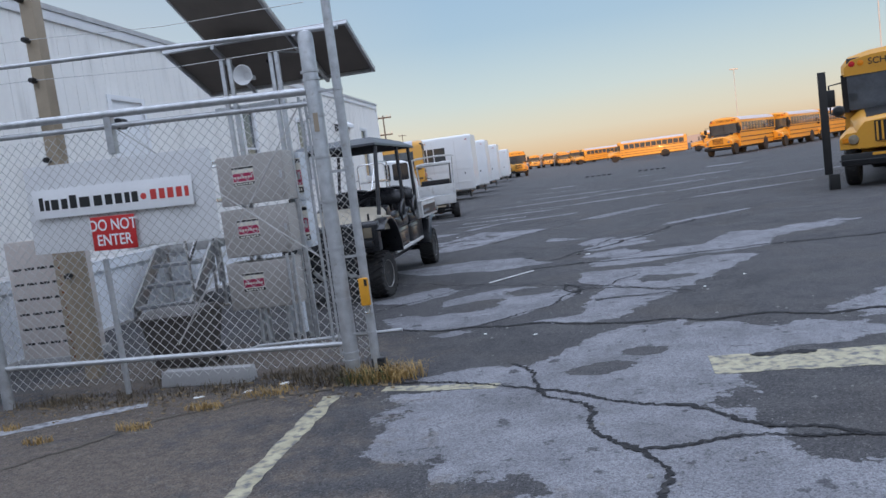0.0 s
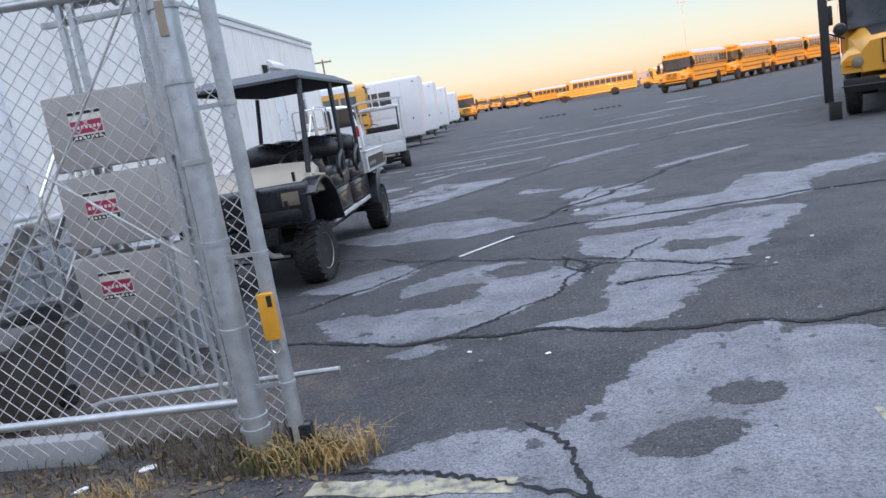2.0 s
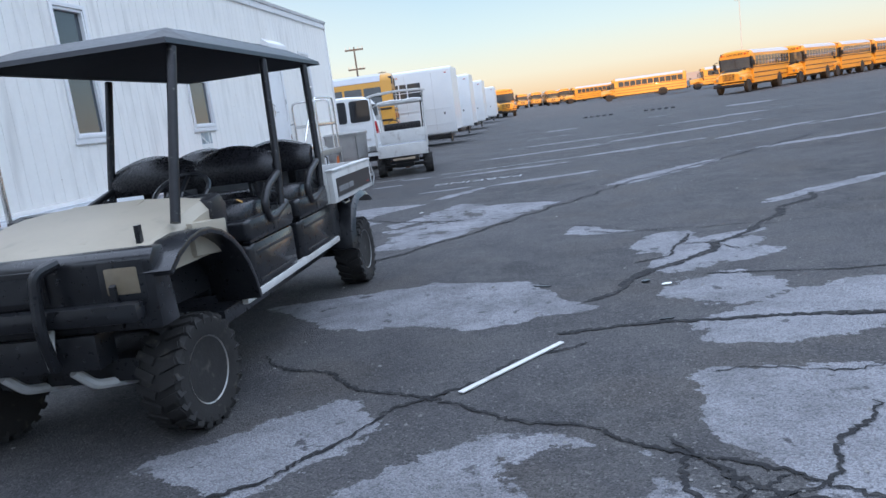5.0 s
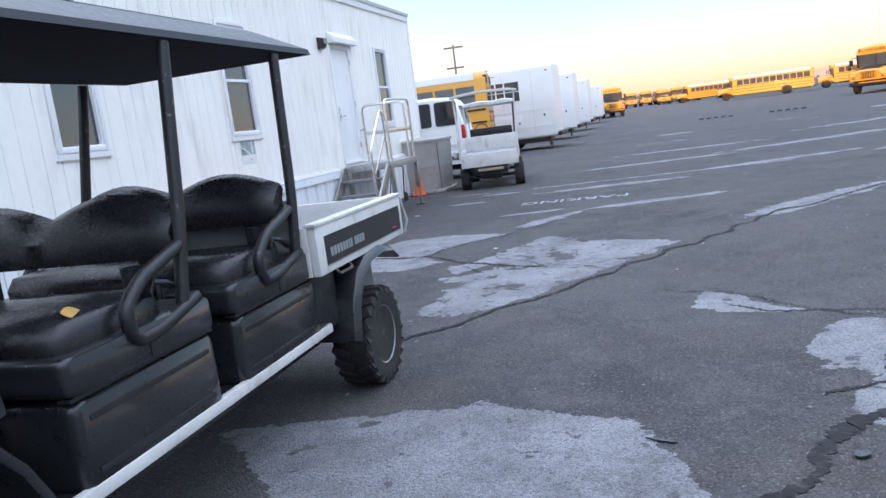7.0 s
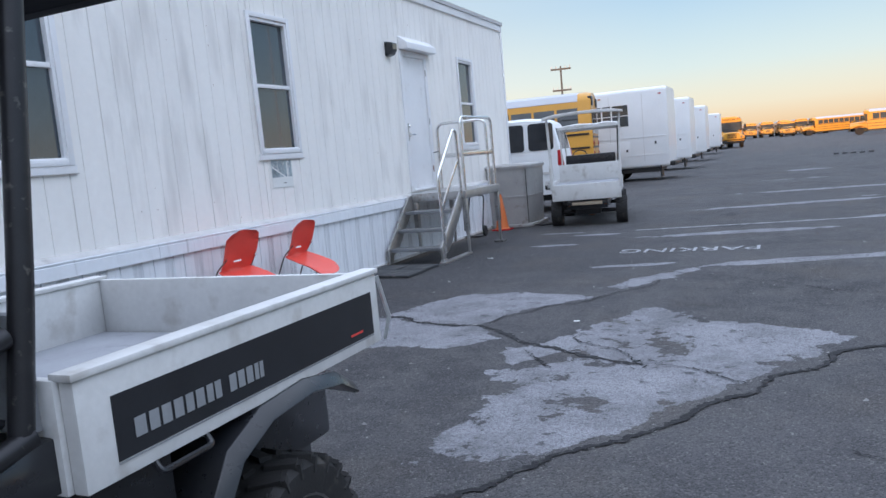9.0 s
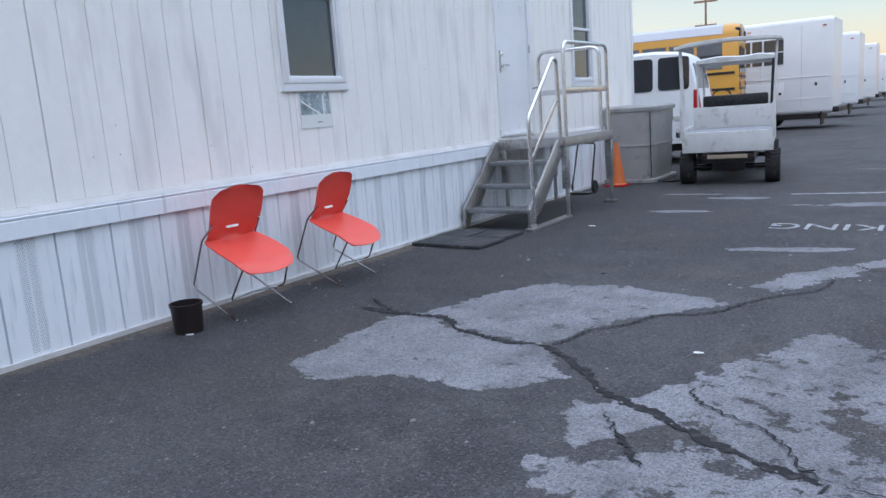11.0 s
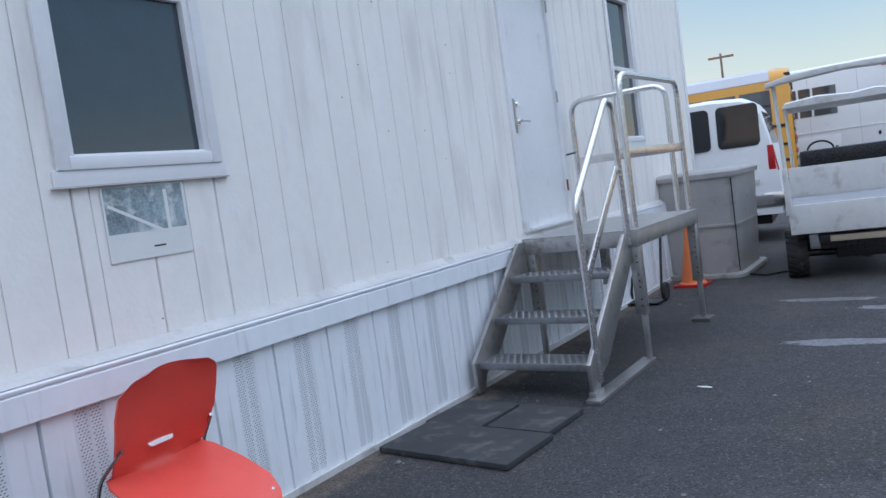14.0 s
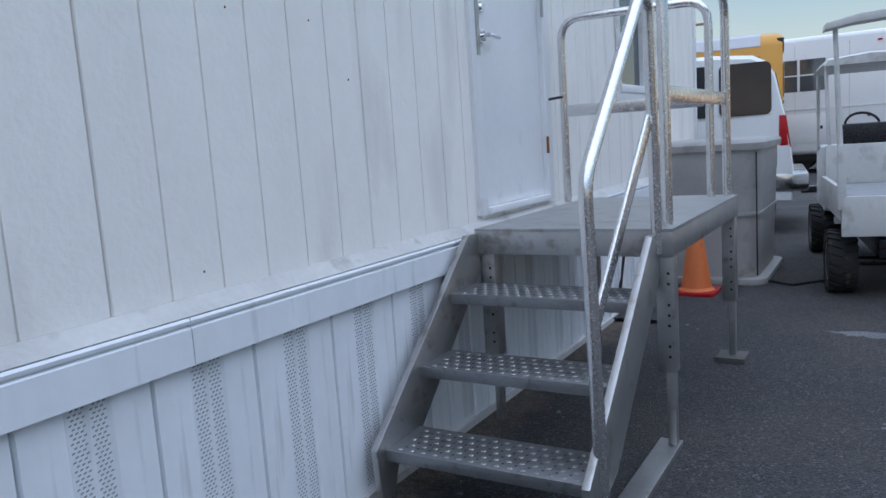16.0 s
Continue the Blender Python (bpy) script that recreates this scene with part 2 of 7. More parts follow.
M_stripe = material("charcoal_decal", (0.02, 0.021, 0.024), 0.35, vary=0.2, scale=6)
M_decaltext = material("grey_lettering", (0.25, 0.26, 0.27), 0.5)
M_chrome = material("chrome", (0.75, 0.75, 0.75), 0.12, 1.0, vary=0.05)
M_lamp = material("lamp_lens", (0.22, 0.18, 0.125), 0.15, vary=0.1, scale=30, ior=1.6)
M_yellow = material("school_bus_yellow", (0.62, 0.29, 0.03), 0.42, vary=0.06, scale=1.5, dirt=(0.5, 0.25, 0.04), dirt_at=0.64, coat=0.2)
M_busblack = material("bus_black", (0.015, 0.015, 0.016), 0.45, vary=0.2)
M_buswhite = material("bus_white_roof", (0.46, 0.465, 0.49), 0.5, vary=0.05, scale=1.0)
M_glassbus = material("bus_glass", (0.07, 0.078, 0.085), 0.06, vary=0.3, scale=1.5, ior=2.0)
M_tint = material("tinted_glass", (0.016, 0.018, 0.022), 0.05, vary=0.2, ior=1.45)
M_redlens = material("red_lens", (0.45, 0.015, 0.02), 0.2, vary=0.15, scale=20)
M_amber = material("amber_lens", (0.7, 0.22, 0.01), 0.25)
M_orange = material("orange_cone", (0.66, 0.17, 0.05), 0.5, vary=0.1, scale=8, dirt=(0.4, 0.12, 0.05), dirt_at=0.62)
M_bin = material("grey_polyethylene", (0.36, 0.35, 0.34), 0.5, vary=0.1, scale=4, dirt=(0.22, 0.2, 0.18), dirt_at=0.58)
M_cabinet = material("grey_enclosure", (0.40, 0.37, 0.34), 0.55, vary=0.07, scale=3, dirt=(0.22, 0.2, 0.18), dirt_at=0.64)
M_cabwhite = material("pale_enclosure", (0.60, 0.63, 0.66), 0.5, vary=0.05, scale=3)
M_paper = material("white_paper", (0.75, 0.76, 0.74), 0.7, vary=0.03, scale=12)
M_labelred = material("label_magenta", (0.42, 0.035, 0.09), 0.55, vary=0.12, scale=30)
M_labelcream = material("label_cream", (0.72, 0.68, 0.58), 0.6)
M_signred = material("sign_red", (0.55, 0.03, 0.03), 0.5, vary=0.08, scale=8)
M_signwhite = material("sign_white", (0.82, 0.82, 0.82), 0.5, vary=0.04, scale=5)
M_ink = material("black_ink", (0.02, 0.02, 0.02), 0.6)
M_redink = material("red_ink", (0.6, 0.06, 0.05), 0.6)
M_lock = material("yellow_lock", (0.72, 0.33, 0.03), 0.45, vary=0.08, scale=20)
M_solar = material("panel_underside", (0.17, 0.145, 0.125), 0.75, vary=0.12, scale=4)
M_wood = material("weathered_wood", (0.10, 0.095, 0.09), 0.8, vary=0.2, scale=6, bump=0.4, bump_scale=50)
M_post = material("tan_post", (0.36, 0.29, 0.21), 0.6, vary=0.12, scale=6)
M_rust = material("rust", (0.22, 0.08, 0.03), 0.8, vary=0.3, scale=20)
M_mat = material("rubber_mat", (0.04, 0.042, 0.044), 0.8, vary=0.2, scale=6, dirt=(0.11, 0.105, 0.1), dirt_at=0.55, bump=0.3)
M_tar = material("crack_tar", (0.014, 0.014, 0.016), 0.95, vary=0.5, scale=9, dirt=(0.06, 0.057, 0.055), dirt_at=0.54, bump=0.9, bump_scale=70)
M_paint = material("worn_yellow_paint", (0.37, 0.335, 0.23), 0.8, vary=0.25, scale=9, dirt=(0.12, 0.12, 0.12), dirt_at=0.46, bump=0.5, bump_scale=90)
M_paintw = material("worn_white_paint", (0.34, 0.345, 0.36), 0.7, vary=0.2, scale=8, dirt=(0.12, 0.12, 0.13), dirt_at=0.46)
M_straw = material("dry_grass", (0.36, 0.235, 0.09), 0.8, vary=0.3, scale=10)
M_weed = material("dark_weed", (0.10, 0.075, 0.045), 0.8, vary=0.3, scale=10)
M_concrete = material("concrete", (0.36, 0.355, 0.35), 0.85, vary=0.12, scale=5, bump=0.4, bump_scale=80)
M_bluebin = material("dark_bin", (0.075, 0.066, 0.06), 0.5, vary=0.15, scale=4)
M_hill = material("painted_far_haze", (0.40, 0.36, 0.36), 0.9, vary=0.06, scale=0.02)
M_shade_block = material("shade_block_grey", (0.4, 0.38, 0.36), 0.8, vary=0.08, scale=0.4)
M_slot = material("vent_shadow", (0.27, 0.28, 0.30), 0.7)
M_legchrome = material("dull_chrome", (0.42, 0.41, 0.40), 0.22, 1.0, vary=0.15, scale=20)
M_stone = material("loose_stone", (0.22, 0.215, 0.21), 0.85, vary=0.5, scale=3)

# ---- ground ----


def blot(x, y, cx, cy, rx, ry, rot):
    """How far inside an oval a place is: 1 at its middle, 0 on its rim, below outside."""
    c, s = math.cos(radians(rot)), math.sin(radians(rot))
    u, v = (x - cx) * c + (y - cy) * s, -(x - cx) * s + (y - cy) * c
    return 1 - np.sqrt((u / rx) ** 2 + (v / ry) ** 2)


# pale worn patches: middle x, y, half lengths, turn
PATCHES = [
    (1.1, 5.85, 1.4, 0.42, 8), (-0.1, 4.3, 1.3, 0.8, -35), (1.1, 3.2, 1.3, 0.5, -20), (0.8, 12.6, 0.8, 0.32, 45),
    (0.6, 13.3, 0.55, 0.32, 75), (1.5, 19.2, 1.4, 0.26, 45), (-4.0, 22.4, 0.42, 0.12, 5), (-3.6, 23.6, 0.5, 0.12, 0), (-4.3, 24.0, 0.4, 0.1, 0),
    (-2.4, 20.3, 0.5, 0.12, 10), (3.4, 6.8, 1.3, 0.7, 20), (3.2, 12.0, 1.4, 0.4, 30), (0.75, 11.45, 0.45, 0.5, 10), (1.05, 12.5, 0.38, 0.2, 20), (0.58, 13.15, 0.36, 0.3, 20),
    (0.85, 10.55, 0.6, 0.3, 0), (1.2, 13.35, 0.4, 0.12, 20), (0.1, 14.1, 0.4, 0.08, -15), (0.2, 3.0, 1.4, 0.5, 0), (-0.6, 20.4, 1.3, 0.18, 15), (-1.3, 23.2, 1.5, 0.2, 8),
    (1.8, 25.0, 1.8, 0.2, 20), (-0.5, 27.5, 2.0, 0.22, 12), (2.8, 15.6, 1.2, 0.16, 35), (5.0, 22.0, 2.0, 0.22, 20), (0.5, 31.0, 2.2, 0.25, 5),
    (3.5, 29.5, 2.8, 0.3, 25), (-1.5, 35.0, 2.2, 0.3, 10), (6.0, 35.0, 3.5, 0.4, 25), (2.0, 41.0, 3.5, 0.4, 20), (9.0, 44.0, 4.0, 0.5, 22), (5.0, 26.0, 2.0, 0.2, 35), (8.0, 27.0, 2.5, 0.2, 25),
]
# stretches of newer dark asphalt inside them: the same numbers
HOLES = [(1.35, 4.55, 0.6, 0.3, 0), (0.22, 5.42, 0.3, 0.16, 0), (0.54, 5.8, 0.22, 0.14, 0), (-0.85, 8.55, 0.3, 0.14, 0), (-1.11, 8.24, 0.42, 0.3, 20), (-0.45, 8.97, 0.36, 0.28, 0), (1.07, 8.92, 0.4, 0.3, 0), (-2.4, 16.07, 0.14, 0.4, -30)]


def spread(lo, hi, step, far, growth):
    mid = list(np.arange(lo, hi + step / 2, step))
    left, right, d = [], [], step
    a, b = mid[0], mid[-1]
    while a > -far:
        d *= growth
        a, b = a - d, b + d
        left.append(a)
        right.append(b)
    return np.array(left[::-1] + mid + right)


gx, gy = spread(-6.6, 6.0, 0.09, 1800, 1.16), spread(-1.0, 30.0, 0.09, 1800, 1.16)
GX, GY = np.meshgrid(gx, gy)
salt = np.full(GX.shape, -1.0)
for p in PATCHES:
    salt = np.maximum(salt, np.clip(blot(GX, GY, *p), -1, 0.6))

def pool(outline):
    """How far inside a ragged outline each place of the ground is, in steps of 0.3 m."""
    near, inner = np.full(GX.shape, 9.0), np.zeros(GX.shape, bool)
    for (ax, ay), (bx, by) in zip(outline, outline[1:] + outline[:1]):
        dx, dy = bx - ax, by - ay
        t = np.clip(((GX - ax) * dx + (GY - ay) * dy) / (dx * dx + dy * dy), 0, 1)
        near = np.minimum(near, np.hypot(GX - ax - t * dx, GY - ay - t * dy))
        if dy:
            inner ^= ((GY > min(ay, by)) & (GY <= max(ay, by)) & (GX < ax + (GY - ay) * dx / dy))
    return np.clip(np.where(inner, near, -near) / 0.3 + 0.08, -1, 0.6)


# dried-out pools between the cracks
salt = np.maximum(salt, pool([(0.3, 9.99), (0.13, 9.33), (0.42, 8.79), (0.26, 8.12), (0.15, 7.39), (-0.29, 7.18), (0.2, 6.98), (0.49, 7.08), (0.81, 7.62), (1.3, 8.34), (2.2, 9.62), (2.46, 10.11), (1.82, 10.26), (1.15, 9.85)]))
salt = np.maximum(salt, pool([(-1.79, 7.44), (-1.94, 8.16), (-1.42, 8.01), (-1.4, 8.37), (-1.39, 8.94), (-0.8, 9.41), (-0.03, 9.05), (0.09, 8.41), (-0.14, 7.94), (-0.49, 7.54), (-0.84, 7.3), (-1.23, 7.22)]))
salt = np.maximum(salt, pool([(-2.5, 9.23), (-1.63, 9.99), (-1.32, 9.51), (-1.85, 8.85)]))
salt = np.maximum(salt, pool([(-2.89, 12.17), (-1.63, 12.46), (-0.75, 12.28), (-0.21, 11.27), (-0.9, 11.03), (-2.12, 11.31)]))
salt = np.maximum(salt, pool([(0.4, 10.75), (1.09, 11.32), (2.04, 11.53), (2.62, 12.61), (3.32, 12.13), (2.66, 10.59), (1.42, 10.48), (0.61, 10.43)]))
salt = np.maximum(salt, pool([(0.06, 6.16), (0.27, 6.45), (0.53, 6.69), (0.97, 6.68), (0.68, 6.01)]))
salt = np.maximum(salt, pool([(-1.32, 7.01), (-1.12, 7.11), (-0.92, 7.08), (-1.1, 6.9)]))
salt = np.maximum(salt, pool([(-4.29, 16.24), (-4.49, 16.37), (-4.49, 16.77), (-4.54, 17.37), (-4.35, 17.44), (-3.66, 17.2), (-3.24, 17.12), (-2.95, 16.69), (-3.08, 16.42), (-3.59, 16.47), (-4.04, 16.25)]))
salt = np.maximum(salt, pool([(-4.39, 17.5), (-4.21, 18.06), (-3.96, 18.5), (-3.38, 18.67), (-2.87, 18.55), (-2.49, 18.38), (-2.92, 17.85), (-3.17, 17.38), (-3.34, 17.11), (-3.76, 17.29)]))
salt = np.maximum(salt, pool([(-2.35, 17.02), (-2.1, 17.16), (-1.94, 17.32), (-1.82, 17.19), (-2.03, 16.94)]))
salt = np.maximum(salt, -0.25 + pool([(-3.0, 16.85), (-2.72, 16.61), (-2.21, 16.27), (-1.95, 16.06), (-1.84, 15.88), (-2.59, 15.52), (-2.75, 15.77), (-2.65, 15.96), (-2.77, 16.29)]))
salt = np.maximum(salt, -0.2 + pool([(-2.23, 16.63), (-2.0, 16.69), (-1.86, 16.55), (-1.5, 16.9), (-1.45, 16.07), (-1.6, 16.09), (-2.02, 16.33)]))
salt = np.maximum(salt, pool([(-2.55, 18.82), (-2.16, 19.49), (-1.68, 19.98), (-1.67, 19.77), (-2.08, 19.13), (-2.27, 18.76)]))
salt = np.maximum(salt, pool([(-1.83, 17.81), (-1.55, 17.75), (-1.51, 17.19), (-1.73, 17.54)]))
salt = np.maximum(salt, -0.42 + pool([(-2.69, 14.04), (-2.57, 15.36), (-2.71, 16.39), (-1.92, 18.1), (-0.98, 17.46), (-0.15, 16.93), (-1.19, 15.27), (-1.92, 14.29)]))
salt = np.maximum(salt, pool([(-0.28, 14.74), (-0.05, 14.61), (0.21, 14.15), (0.02, 14.07), (-0.2, 14.34)]))
salt = np.maximum(salt, pool([(0.51, 18.26), (1.09, 19.03), (1.65, 19.64), (1.43, 18.73), (0.79, 18.1)]))
salt = np.maximum(salt, -0.05 + pool([(-0.4, 5.11), (-0.28, 5.58), (0.02, 6.15), (0.62, 6.53), (1.45, 6.47), (0.69, 4.86)]))
salt = np.maximum(salt, -0.05 + pool([(-1.22, 5.56), (-0.8, 5.73), (-0.49, 5.76), (-0.4, 5.46), (-0.67, 5.2), (-1.04, 5.25)]))
salt = np.maximum(salt, -0.05 + pool([(-1.22, 4.06), (-1.05, 5.0), (-0.4, 5.66), (0.46, 6.19), (1.14, 6.23), (0.96, 5.23), (1.14, 4.62), (0.84, 3.74)]))
for p in HOLES:
    salt = np.minimum(salt, np.clip(-0.8 * blot(GX, GY, *p) + 0.22, -1, 1))
ground_mesh = bpy.data.meshes.new("ground")
nx, ny = len(gx), len(gy)
gverts = np.column_stack([GX.ravel(), GY.ravel(), np.zeros(nx * ny)])
gi = (np.arange(ny - 1)[:, None] * nx + np.arange(nx - 1)[None, :]).ravel()
ground_mesh.from_pydata(gverts.tolist(), [], np.column_stack([gi, gi + 1, gi + nx + 1, gi + nx]).tolist())
at = ground_mesh.attributes.new("wear", "FLOAT", "POINT")
at.data.foreach_set("value", salt.ravel().astype(np.float32))

# soil blown against the fence and along the skirting
SOIL = [(-3.4, 5.3, 2.3, 0.75, 0), (-3.6, 3.6, 2.6, 1.9, 15), (-3.3, 6.6, 2.0, 1.0, 0), (-1.6, 2.9, 1.6, 0.9, 0), (-6.1, 20.0, 0.22, 8.5, 0), (-5.0, 3.2, 2.2, 1.2, 20)]
soil = np.full(GX.shape, -1.0)
for p in SOIL:
    soil = np.maximum(soil, np.clip(blot(GX, GY, *p), -1, 0.6))
at = ground_mesh.attributes.new("soil", "FLOAT", "POINT")
at.data.foreach_set("value", soil.ravel().astype(np.float32))

# a darker, sealed strip along the trailer
sealed = np.clip(np.maximum(blot(GX, GY, -5.4, 20.5, 1.7, 7.0, 0), blot(GX, GY, -3.6, 21.5, 1.6, 2.6, 20)), -1, 0.6)
at = ground_mesh.attributes.new("sealed", "FLOAT", "POINT")
at.data.foreach_set("value", sealed.ravel().astype(np.float32))


def asphalt():
    m = bpy.data.materials.new("worn_asphalt")
    m.use_nodes = True
    n, l = m.node_tree.nodes, m.node_tree.links
    b = n["Principled BSDF"]
    tc, attr = n.new("ShaderNodeTexCoord"), n.new("ShaderNodeAttribute")
    attr.attribute_name = "wear"
    co = tc.outputs["Object"]

    def tex(scale, detail=6, rough=0.6, kind="ShaderNodeTexNoise"):
        t = n.new(kind)
        t.inputs["Scale"].default_value = scale
        if kind == "ShaderNodeTexNoise":
            t.inputs["Detail"].default_value, t.inputs["Roughness"].default_value = detail, rough
        l.new(co, t.inputs["Vector"])
        return t.outputs[0]

    def calc(op, a, c):
        t = n.new("ShaderNodeMath")
        t.operation = op
        for k, v in enumerate((a, c)):
            if isinstance(v, (int, float)):
                t.inputs[k].default_value = v
            else:
                l.new(v, t.inputs[k])
        return t.outputs[0]

    def ramp(v, *stops):
        t = n.new("ShaderNodeValToRGB")
        for k, (p, c) in enumerate(stops):
            e = t.color_ramp.elements[k] if k < 2 else t.color_ramp.elements.new(p)
            e.position, e.color = p, (*c, 1)
        l.new(v, t.inputs[0])
        return t.outputs[0]

    def mix(f, a, c, blend="MIX"):
        t = n.new("ShaderNodeMix")
        t.data_type, t.blend_type = "RGBA", blend
        for s, v in (("Factor", f), ("A", a), ("B", c)):
            if isinstance(v, tuple):
                t.inputs[s].default_value = (*v, 1)
            elif isinstance(v, (int, float)):
                t.inputs[s].default_value = v
            else:
                l.new(v, t.inputs[s])
        return t.outputs["Result"]

    g3 = ((0, 0, 0), (1, 1, 1))
    base = ramp(tex(0.45, 8, 0.65), (0.32, (0.062, 0.061, 0.065)), (0.68, (0.115, 0.112, 0.116)))
    base = mix(ramp(tex(2.3, 8, 0.7), (0.45, g3[0]), (0.7, g3[1])), base, (0.135, 0.132, 0.13))
    coat = n.new("ShaderNodeAttribute")
    coat.attribute_name = "sealed"
    fresh = ramp(calc("ADD", coat.outputs["Fac"], calc("MULTIPLY", calc("SUBTRACT", tex(1.6, 8, 0.65), 0.5), 1.6)), (0.0, g3[0]), (0.4, g3[1]))
    base = mix(calc("MULTIPLY", fresh, 0.7), base, (0.070, 0.069, 0.073))
    dust = ramp(tex(0.8, 7, 0.6), (0.50, g3[0]), (0.72, g3[1]))
    base = mix(calc("MULTIPLY", dust, 0.55), base, (0.125, 0.108, 0.092))
    # worn, pale top: ragged on a hand's scale, then broken up grain by grain
    edge = calc("ADD", calc("MULTIPLY", calc("SUBTRACT", tex(2.2, 10, 0.65), 0.5), 1.7), calc("MULTIPLY", calc("SUBTRACT", tex(9, 8, 0.7), 0.5), 0.6))
    inside = calc("ADD", attr.outputs["Fac"], edge)
    cover = ramp(inside, (0.0, g3[0]), (0.15, (0.96, 0.96, 0.96)))
    grains = calc("ADD", calc("MULTIPLY", tex(38, 4, 0.7), 0.6), calc("MULTIPLY", tex(120, 2, 0.6), 0.4))
    mask = ramp(calc("ADD", calc("SUBTRACT", cover, grains), 0.5), (0.42, g3[0]), (0.58, g3[1]))
    pale = ramp(tex(2.2, 8, 0.65), (0.3, (0.25, 0.252, 0.272)), (0.7, (0.37, 0.372, 0.395)))
    pale = mix(ramp(tex(5.5, 4, 0.6), (0.62, g3[0]), (0.66, g3[1])), pale, (0.12, 0.12, 0.13))
    pale = mix(calc("MULTIPLY", ramp(tex(1.4, 8, 0.7), (0.47, g3[0]), (0.63, g3[1])), 0.65), pale, (0.165, 0.165, 0.175))
    col = mix(mask, base, pale)
    earth = n.new("ShaderNodeAttribute")
    earth.attribute_name = "soil"
    heap = ramp(calc("ADD", earth.outputs["Fac"], calc("MULTIPLY", calc("SUBTRACT", tex(4.5, 9, 0.7), 0.5), 2.2)), (0.0, g3[0]), (0.45, g3[1]))
    col = mix(calc("MULTIPLY", heap, 0.8), col, ramp(tex(14, 5, 0.7), (0.3, (0.13, 0.104, 0.082)), (0.7, (0.27, 0.215, 0.17))))
    # oil spots and faint dark drags
    col = mix(calc("MULTIPLY", ramp(tex(1.15, 9, 0.75), (0.56, g3[0]), (0.70, g3[1])), 0.5), col, (0.038, 0.038, 0.041))
    col = mix(ramp(tex(12, 4, 0.6), (0.70, g3[0]), (0.74, g3[1])), col, (0.04, 0.04, 0.042))
    # aggregate: every stone its own grey
    cell = n.new("ShaderNodeTexVoronoi")
    cell.inputs["Scale"].default_value = 105
    l.new(co, cell.inputs["Vector"])
    sp = n.new("ShaderNodeSeparateColor")
    l.new(cell.outputs["Color"], sp.inputs[0])
    col = mix(0.8, col, ramp(sp.outputs[0], (0.0, (0.42, 0.42, 0.43)), (0.6, (0.92, 0.92, 0.92)), (1.0, (1.0, 1.0, 1.0))), "MULTIPLY")
    grit = tex(140, 3, 0.7)
    col = mix(0.7, col, ramp(grit, (0.33, (0.3, 0.3, 0.31)), (0.55, (1, 1, 1)), (0.75, (1.0, 1.0, 1.0))), "MULTIPLY")
    col = mix(calc("MULTIPLY", ramp(sp.outputs[1], (0.86, g3[0]), (1.0, g3[1])), 0.5), col, (0.22, 0.215, 0.21))
    relief = calc("SUBTRACT", 1.0, calc("MULTIPLY", cell.outputs["Distance"], 0.9))
    l.new(col, b.inputs["Base Color"])
    b.inputs["Roughness"].default_value = 0.85
    b.inputs["Specular IOR Level"].default_value = 0.28
    bn = n.new("ShaderNodeBump")
    bn.inputs["Strength"].default_value, bn.inputs["Distance"].default_value = 0.8, 0.014
    l.new(calc("ADD", calc("ADD", relief, calc("MULTIPLY", tex(18, 6), 0.7)), calc("MULTIPLY", mask, 0.2)), bn.inputs["Height"])
    l.new(bn.outputs[0], b.inputs["Normal"])
    return m


ground_mesh.materials.append(asphalt())
ground = tagged(new("ground", ground_mesh), "worn grey asphalt yard with pale stains", "ground", kind="structure")


def ribbon(path, width, z=0.004, seed=0, wobble=0.06, step=0.022):
    """A crack: a flat strip of uneven width along a wandering line."""
    rnd = random.Random(seed)
    pts = [Vector((*p, 0)) for p in path]
    line = []
    for a, b in zip(pts, pts[1:]):
        k = max(2, int((b - a).length / step))
        side = Vector((-(b - a).y, (b - a).x, 0)).normalized()
        for i in range(k):
            p = a.lerp(b, i / k)
            line.append(p + side * (noise.noise(p * 2.1 + Vector((seed, 0, 0))) * wobble * 2.5 + rnd.uniform(-1, 1) * wobble * 0.3))
    line.append(pts[-1])
    L, R = [], []
    for i, p in enumerate(line):
        d = line[min(i + 1, len(line) - 1)] - line[max(i - 1, 0)]
        s = Vector((-d.y, d.x, 0)).normalized()
        w = width * 0.6 * rnd.uniform(0.5, 1.0) * (0.75 + 0.7 * noise.noise(p * 5.0)) * min(1, 0.25 + i / 3, 0.25 + (len(line) - 1 - i) / 3)
        L.append(p + s * w / 2 + Vector((0, 0, z)))
        R.append(p - s * w / 2 + Vector((0, 0, z)))
    return Geo().panel([L, R])


